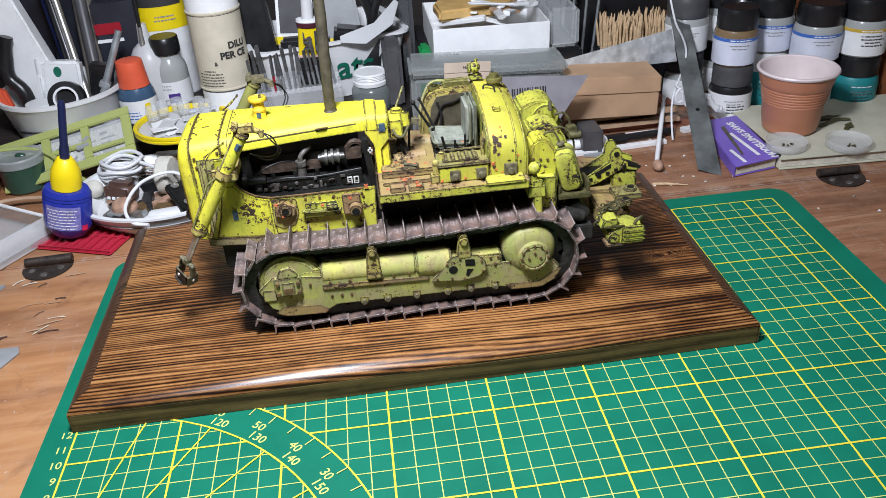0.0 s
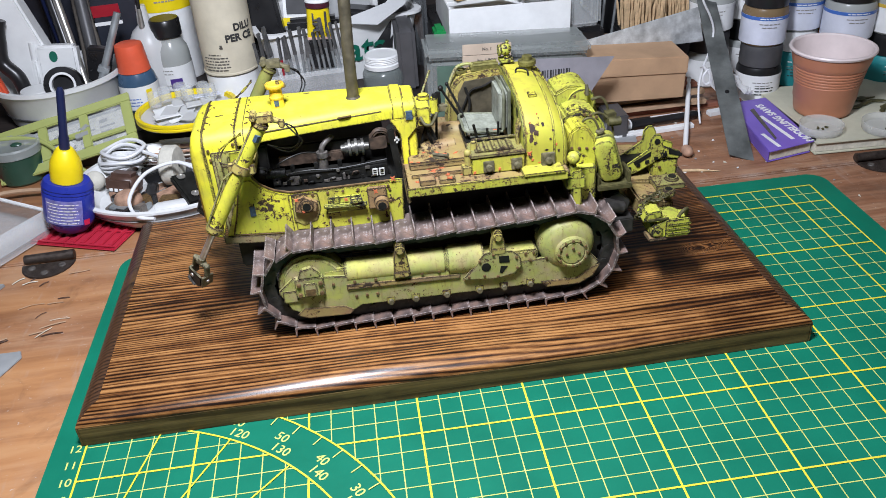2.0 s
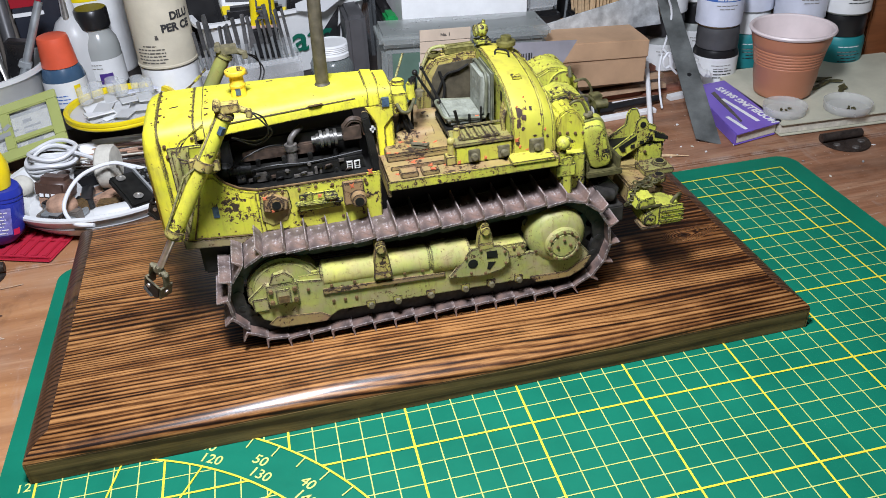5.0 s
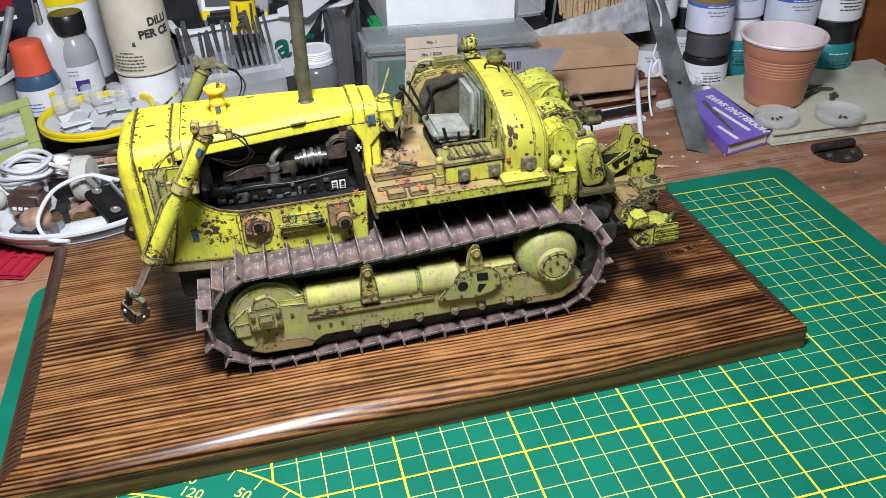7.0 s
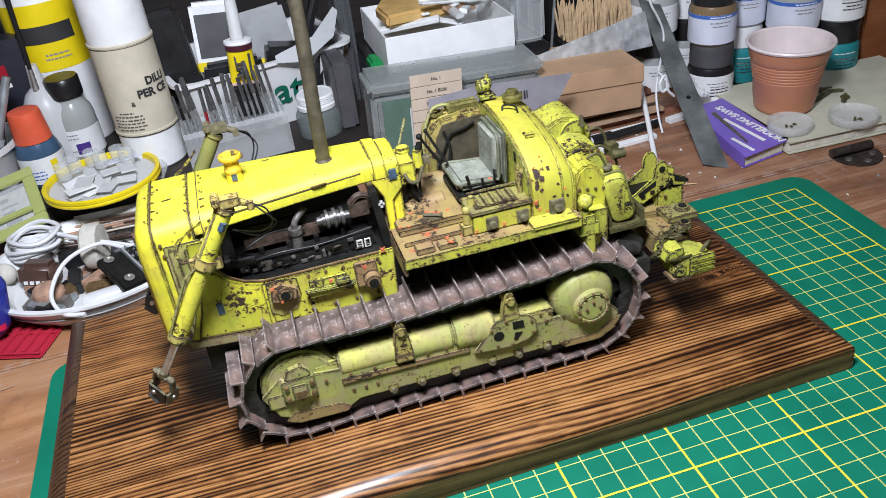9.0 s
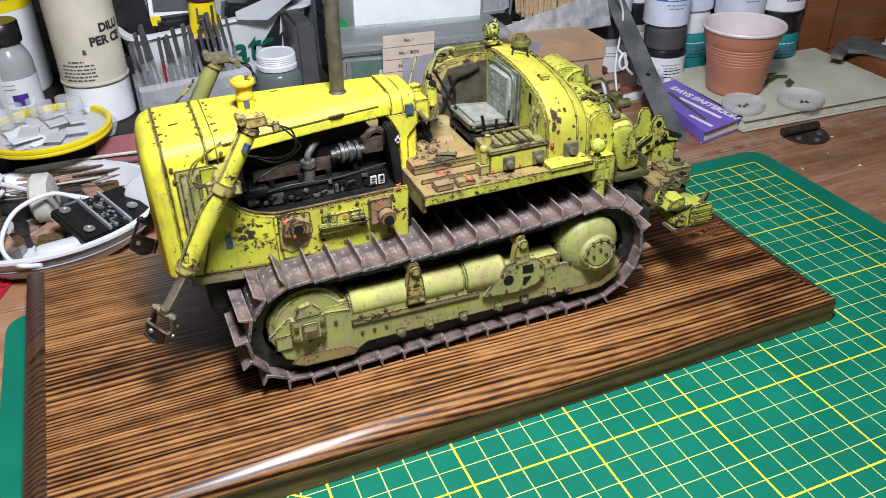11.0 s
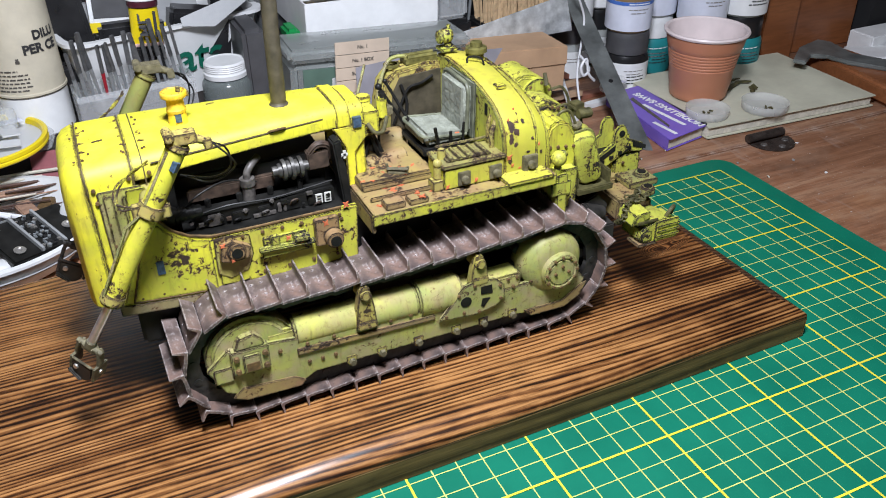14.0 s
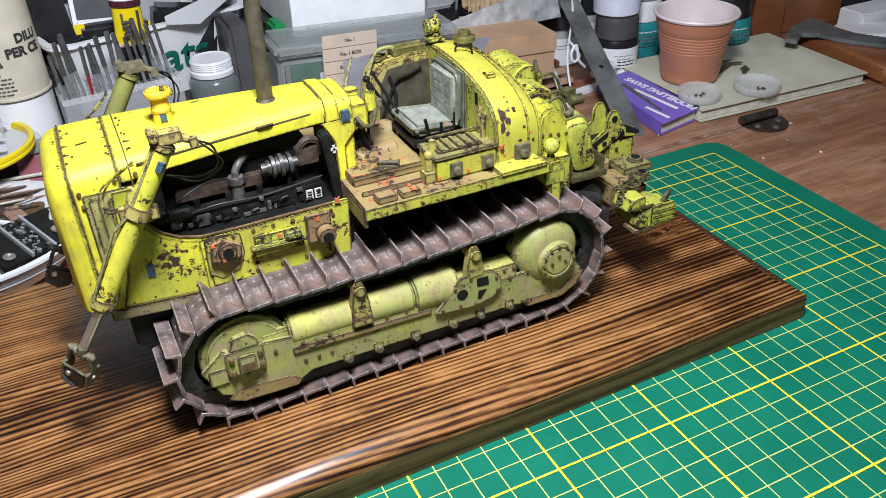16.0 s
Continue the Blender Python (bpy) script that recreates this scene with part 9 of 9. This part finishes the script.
for k in range(15):
    bm = BM()
    bm_box(bm, -rs.uniform(0.005, 0.013), rs.uniform(0.005, 0.013), -rs.uniform(0.003, 0.007), rs.uniform(0.003, 0.007), 0, rs.uniform(0.0003, 0.0010))
    solid("paper_scrap", bm, rs.choice((PAPER, PAPER, MILKY, MILKY, LABEL_BLUE)), "white scrap lying in the yellow lid", "scrap", pose(0.0122 + rs.uniform(-0.018, 0.018), 0.431 + rs.uniform(-0.018, 0.018), 0.0328 + 0.0004 * k, rs.uniform(-6, 6), rs.uniform(-6, 6), rs.uniform(0, 180)), group="scraps in the lid")
for x, y in ((-0.010, 0.441), (0.001, 0.446), (0.007, 0.439), (0.018, 0.443), (-0.016, 0.432), (0.024, 0.436)):
    bm = BM()
    bm_lathe(bm, [(0, 0), (0.0046, 0), (0.005, 0.006), (0.0046, 0.010), (0, 0.0115)], 18)
    solid("clear_bead", bm, CLEAR, "small clear plastic cap in the yellow lid", "cap", pose(x + 0.0062, y + 0.003, 0.0385))
rs = random.Random(17)
for k in range(40):
    x0, y0 = rs.uniform(-0.05, 0.03), rs.uniform(0.404, 0.427)
    L, a = rs.uniform(0.05, 0.11), radians(rs.uniform(-9, 2))
    bm = BM()
    zz = TABLE + 0.0045 + 0.00034 * k
    bm_tube(bm, [(x0, y0, zz), (x0 + L * 0.5 * math.cos(a), y0 + L * 0.5 * math.sin(a), zz + rs.uniform(-0.0006, 0.002)), (x0 + L * math.cos(a), y0 + L * math.sin(a), zz + rs.uniform(0.0, 0.002))], rs.uniform(0.0004, 0.0011), 6)
    solid("wire", bm, rs.choice((STEEL_GREY, WOOD_TAN, TAUPE, BROWN_PART, BROWN_PART, WOOD_RED, TAUPE, PAGES, SKIN_TAN)), "thin loose wire or rod lying on the desk", "wire", group="loose wires")
bm = BM()
bm_prism(bm, [(0.394, TABLE + 0.0004), (0.3952, TABLE + 0.0004), (0.4318, 0.0226), (0.4306, 0.0230)], "x", 0.036, 0.108)
solid("red_card", bm, plain("dull_red_card", (0.33, 0.10, 0.11), 0.6, vary=0.25), "dull red card leaning on the step behind the bowl", "card", bevel=0.0003)


# ---- hinges of the desk flap ----
def hinge(x, y, rz):
    h = thing("flap_hinge", "dark iron hinge with screws let into the desk", "hinge", pose(x, y, TABLE, 0, 0, rz))
    bm = BM()
    pl = [(0.016 * math.cos(radians(a)), -0.004 - 0.017 * math.sin(radians(a))) for a in range(0, 181, 15)]
    bm_prism(bm, pl, "z", 0.0003, 0.0013)
    part("plate", bm, IRON_DARK, h, bevel=0.0003)
    bm = BM()
    bm_cyl(bm, (-0.015, 0.0, 0.0028), (0.015, 0.0, 0.0028), 0.0031, 0.0031, 16)
    part("barrel", bm, IRON_DARK, h, bevel=0.0004)
    for k, (sx, sy) in enumerate(((-0.009, -0.009), (0.009, -0.009), (0.0, -0.016))):
        lathe_part("screw", [(0.0024, 0.0012), (0.0020, 0.0020), (0, 0.0022)], STEEL_DIRTY, h, at=(sx, sy, 0), seg=14)


hinge(0.4825, 0.2985, 0)
hinge(-0.0625, 0.2965, 2)
bm = BM()
bm_prism(bm, [(-0.13, 0.262), (-0.088, 0.262), (-0.083, 0.272), (-0.098, 0.275), (-0.13, 0.276)], "z", TABLE + 0.0003, TABLE + 0.002)
solid("grey_scrap", bm, MID_GREY, "grey plastic scrap lying on the desk flap", "scrap")

bm = BM()
bm_prism(bm, [(-0.110, 0.168), (-0.061, 0.178), (-0.0515, 0.1975), (-0.0535, 0.2035), (-0.110, 0.204)], "z", TABLE + 0.0003, TABLE + 0.0011)
solid("grey_card", bm, MID_GREY, "pale grey card lying on the bare wood of the flap", "card", bevel=0.0003)
rs = random.Random(77)
for k in range(22):
    x, y = rs.uniform(-0.10, -0.040), rs.uniform(0.212, 0.285)
    L = rs.uniform(0.002, 0.008)
    bm = BM()
    bend = rs.uniform(-0.12, 0.12) * L
    bm_tube(bm, curve_pts([(-L, 0, 0), (0, bend, 0.0004), (L, 0, 0)], 6), rs.uniform(0.00018, 0.0004), 5)
    solid("shaving", bm, rs.choice((WOOD_TAN, WOOD_TAN, PAGES, BROWN_PART)), "thin curled shaving lying on the desk flap", "shaving", pose(x, y, TABLE + 0.0006, 0, 0, rs.uniform(0, 50)), group="shavings on the flap")
for k in range(46):
    x, y = (rs.uniform(0.40, 0.62), rs.uniform(0.20, 0.296)) if k % 2 else (rs.uniform(0.33, 0.415), rs.uniform(0.302, 0.39))
    bm = BM()
    a, b = rs.uniform(0.0006, 0.0016), rs.uniform(0.0004, 0.0010)
    bm_prism(bm, [(-a, -b), (a * 0.6, -b * 0.7), (a, b * 0.5), (-a * 0.3, b)], "z", 0, 0.0004)
    solid("crumb", bm, rs.choice((PAPER, PAGES, WOOD_TAN, MID_GREY)), "pale crumb of dried filler on the desk", "crumb", pose(x, y, TABLE + 0.0003, 0, 0, rs.uniform(0, 360)), group="crumbs on the desk")

# ---- right end: cabinet partition, saw, dark bag ----
bm = BM()
bm_box(bm, 0.6185, 0.690, 0.421, 0.437, TABLE, 0.30)
setting("cabinet_door", bm, WOOD_CABINET, "orange brown wooden cabinet panel", "panel", bevel=0.001)
bm = BM()
bm_box(bm, 0.581, 0.6165, 0.414, 0.74, TABLE, 0.30)
setting("cabinet_side", bm, WOOD_CABINET, "orange brown wooden cabinet side", "panel", bevel=0.001)
saw = thing("hand_saw", "old saw with a curved wooden handle and grey metal band", "saw", pose(0, 0, 0))
bm = BM()
bm_prism(bm, [(0.606, 0.392), (0.603, 0.345), (0.5985, 0.318), (0.5965, 0.297), (0.604, 0.291), (0.614, 0.300), (0.628, 0.326), (0.640, 0.350), (0.638, 0.380), (0.626, 0.398)], "z", TABLE + 0.0005, 0.0125)
part("handle", bm, WOOD_CABINET, saw, bevel=0.003, seg=3)
bm = BM()
bm_prism(bm, [(0.5735, 0.371), (0.600, 0.391), (0.626, 0.3985), (0.631, 0.389), (0.6245, 0.361), (0.640, 0.330), (0.664, 0.305), (0.654, 0.297), (0.626, 0.318), (0.607, 0.348), (0.603, 0.3655), (0.5935, 0.3725), (0.5775, 0.362)], "z", 0.0128, 0.0160)
part("band", bm, BLADE, saw, "flat grey metal band", bevel=0.0008)
bm = BM()
bm_prism(bm, [(0.640, 0.372), (0.70, 0.345), (0.72, 0.372), (0.655, 0.398)], "z", 0.002, 0.0105)
solid("folded_paper", bm, PAPER, "folded white paper lying beside the saw", "paper", pose(0, 0, -0.0044), bevel=0.002)
bm = BM()
bm_box(bm, 0.700, 0.86, 0.415, 0.53, TABLE + 0.0004, 0.13)
bmesh.ops.subdivide_edges(bm, edges=bm.edges[:], cuts=5, use_grid_fill=True)
solid("black_bag", bm, BLACK_CLOTH, "crumpled black cloth bag on the desk", "bag", bevel=0.0, jitter=0.006)
bm = BM()
bm_box(bm, 0.675, 0.73, 0.385, 0.41, TABLE + 0.0004, 0.014)
solid("white_block", bm, PAPER, "white box lying at the cabinet's foot", "box", bevel=0.001)
bm = BM()
bm_prism(bm, [(0.560, 0.205), (0.600, 0.215), (0.597, 0.245), (0.566, 0.242)], "z", TABLE + 0.0003, 0.004)
solid("wood_offcut", bm, WOOD_TAN, "small tan wood offcut on the desk flap", "offcut", bevel=0.0006)
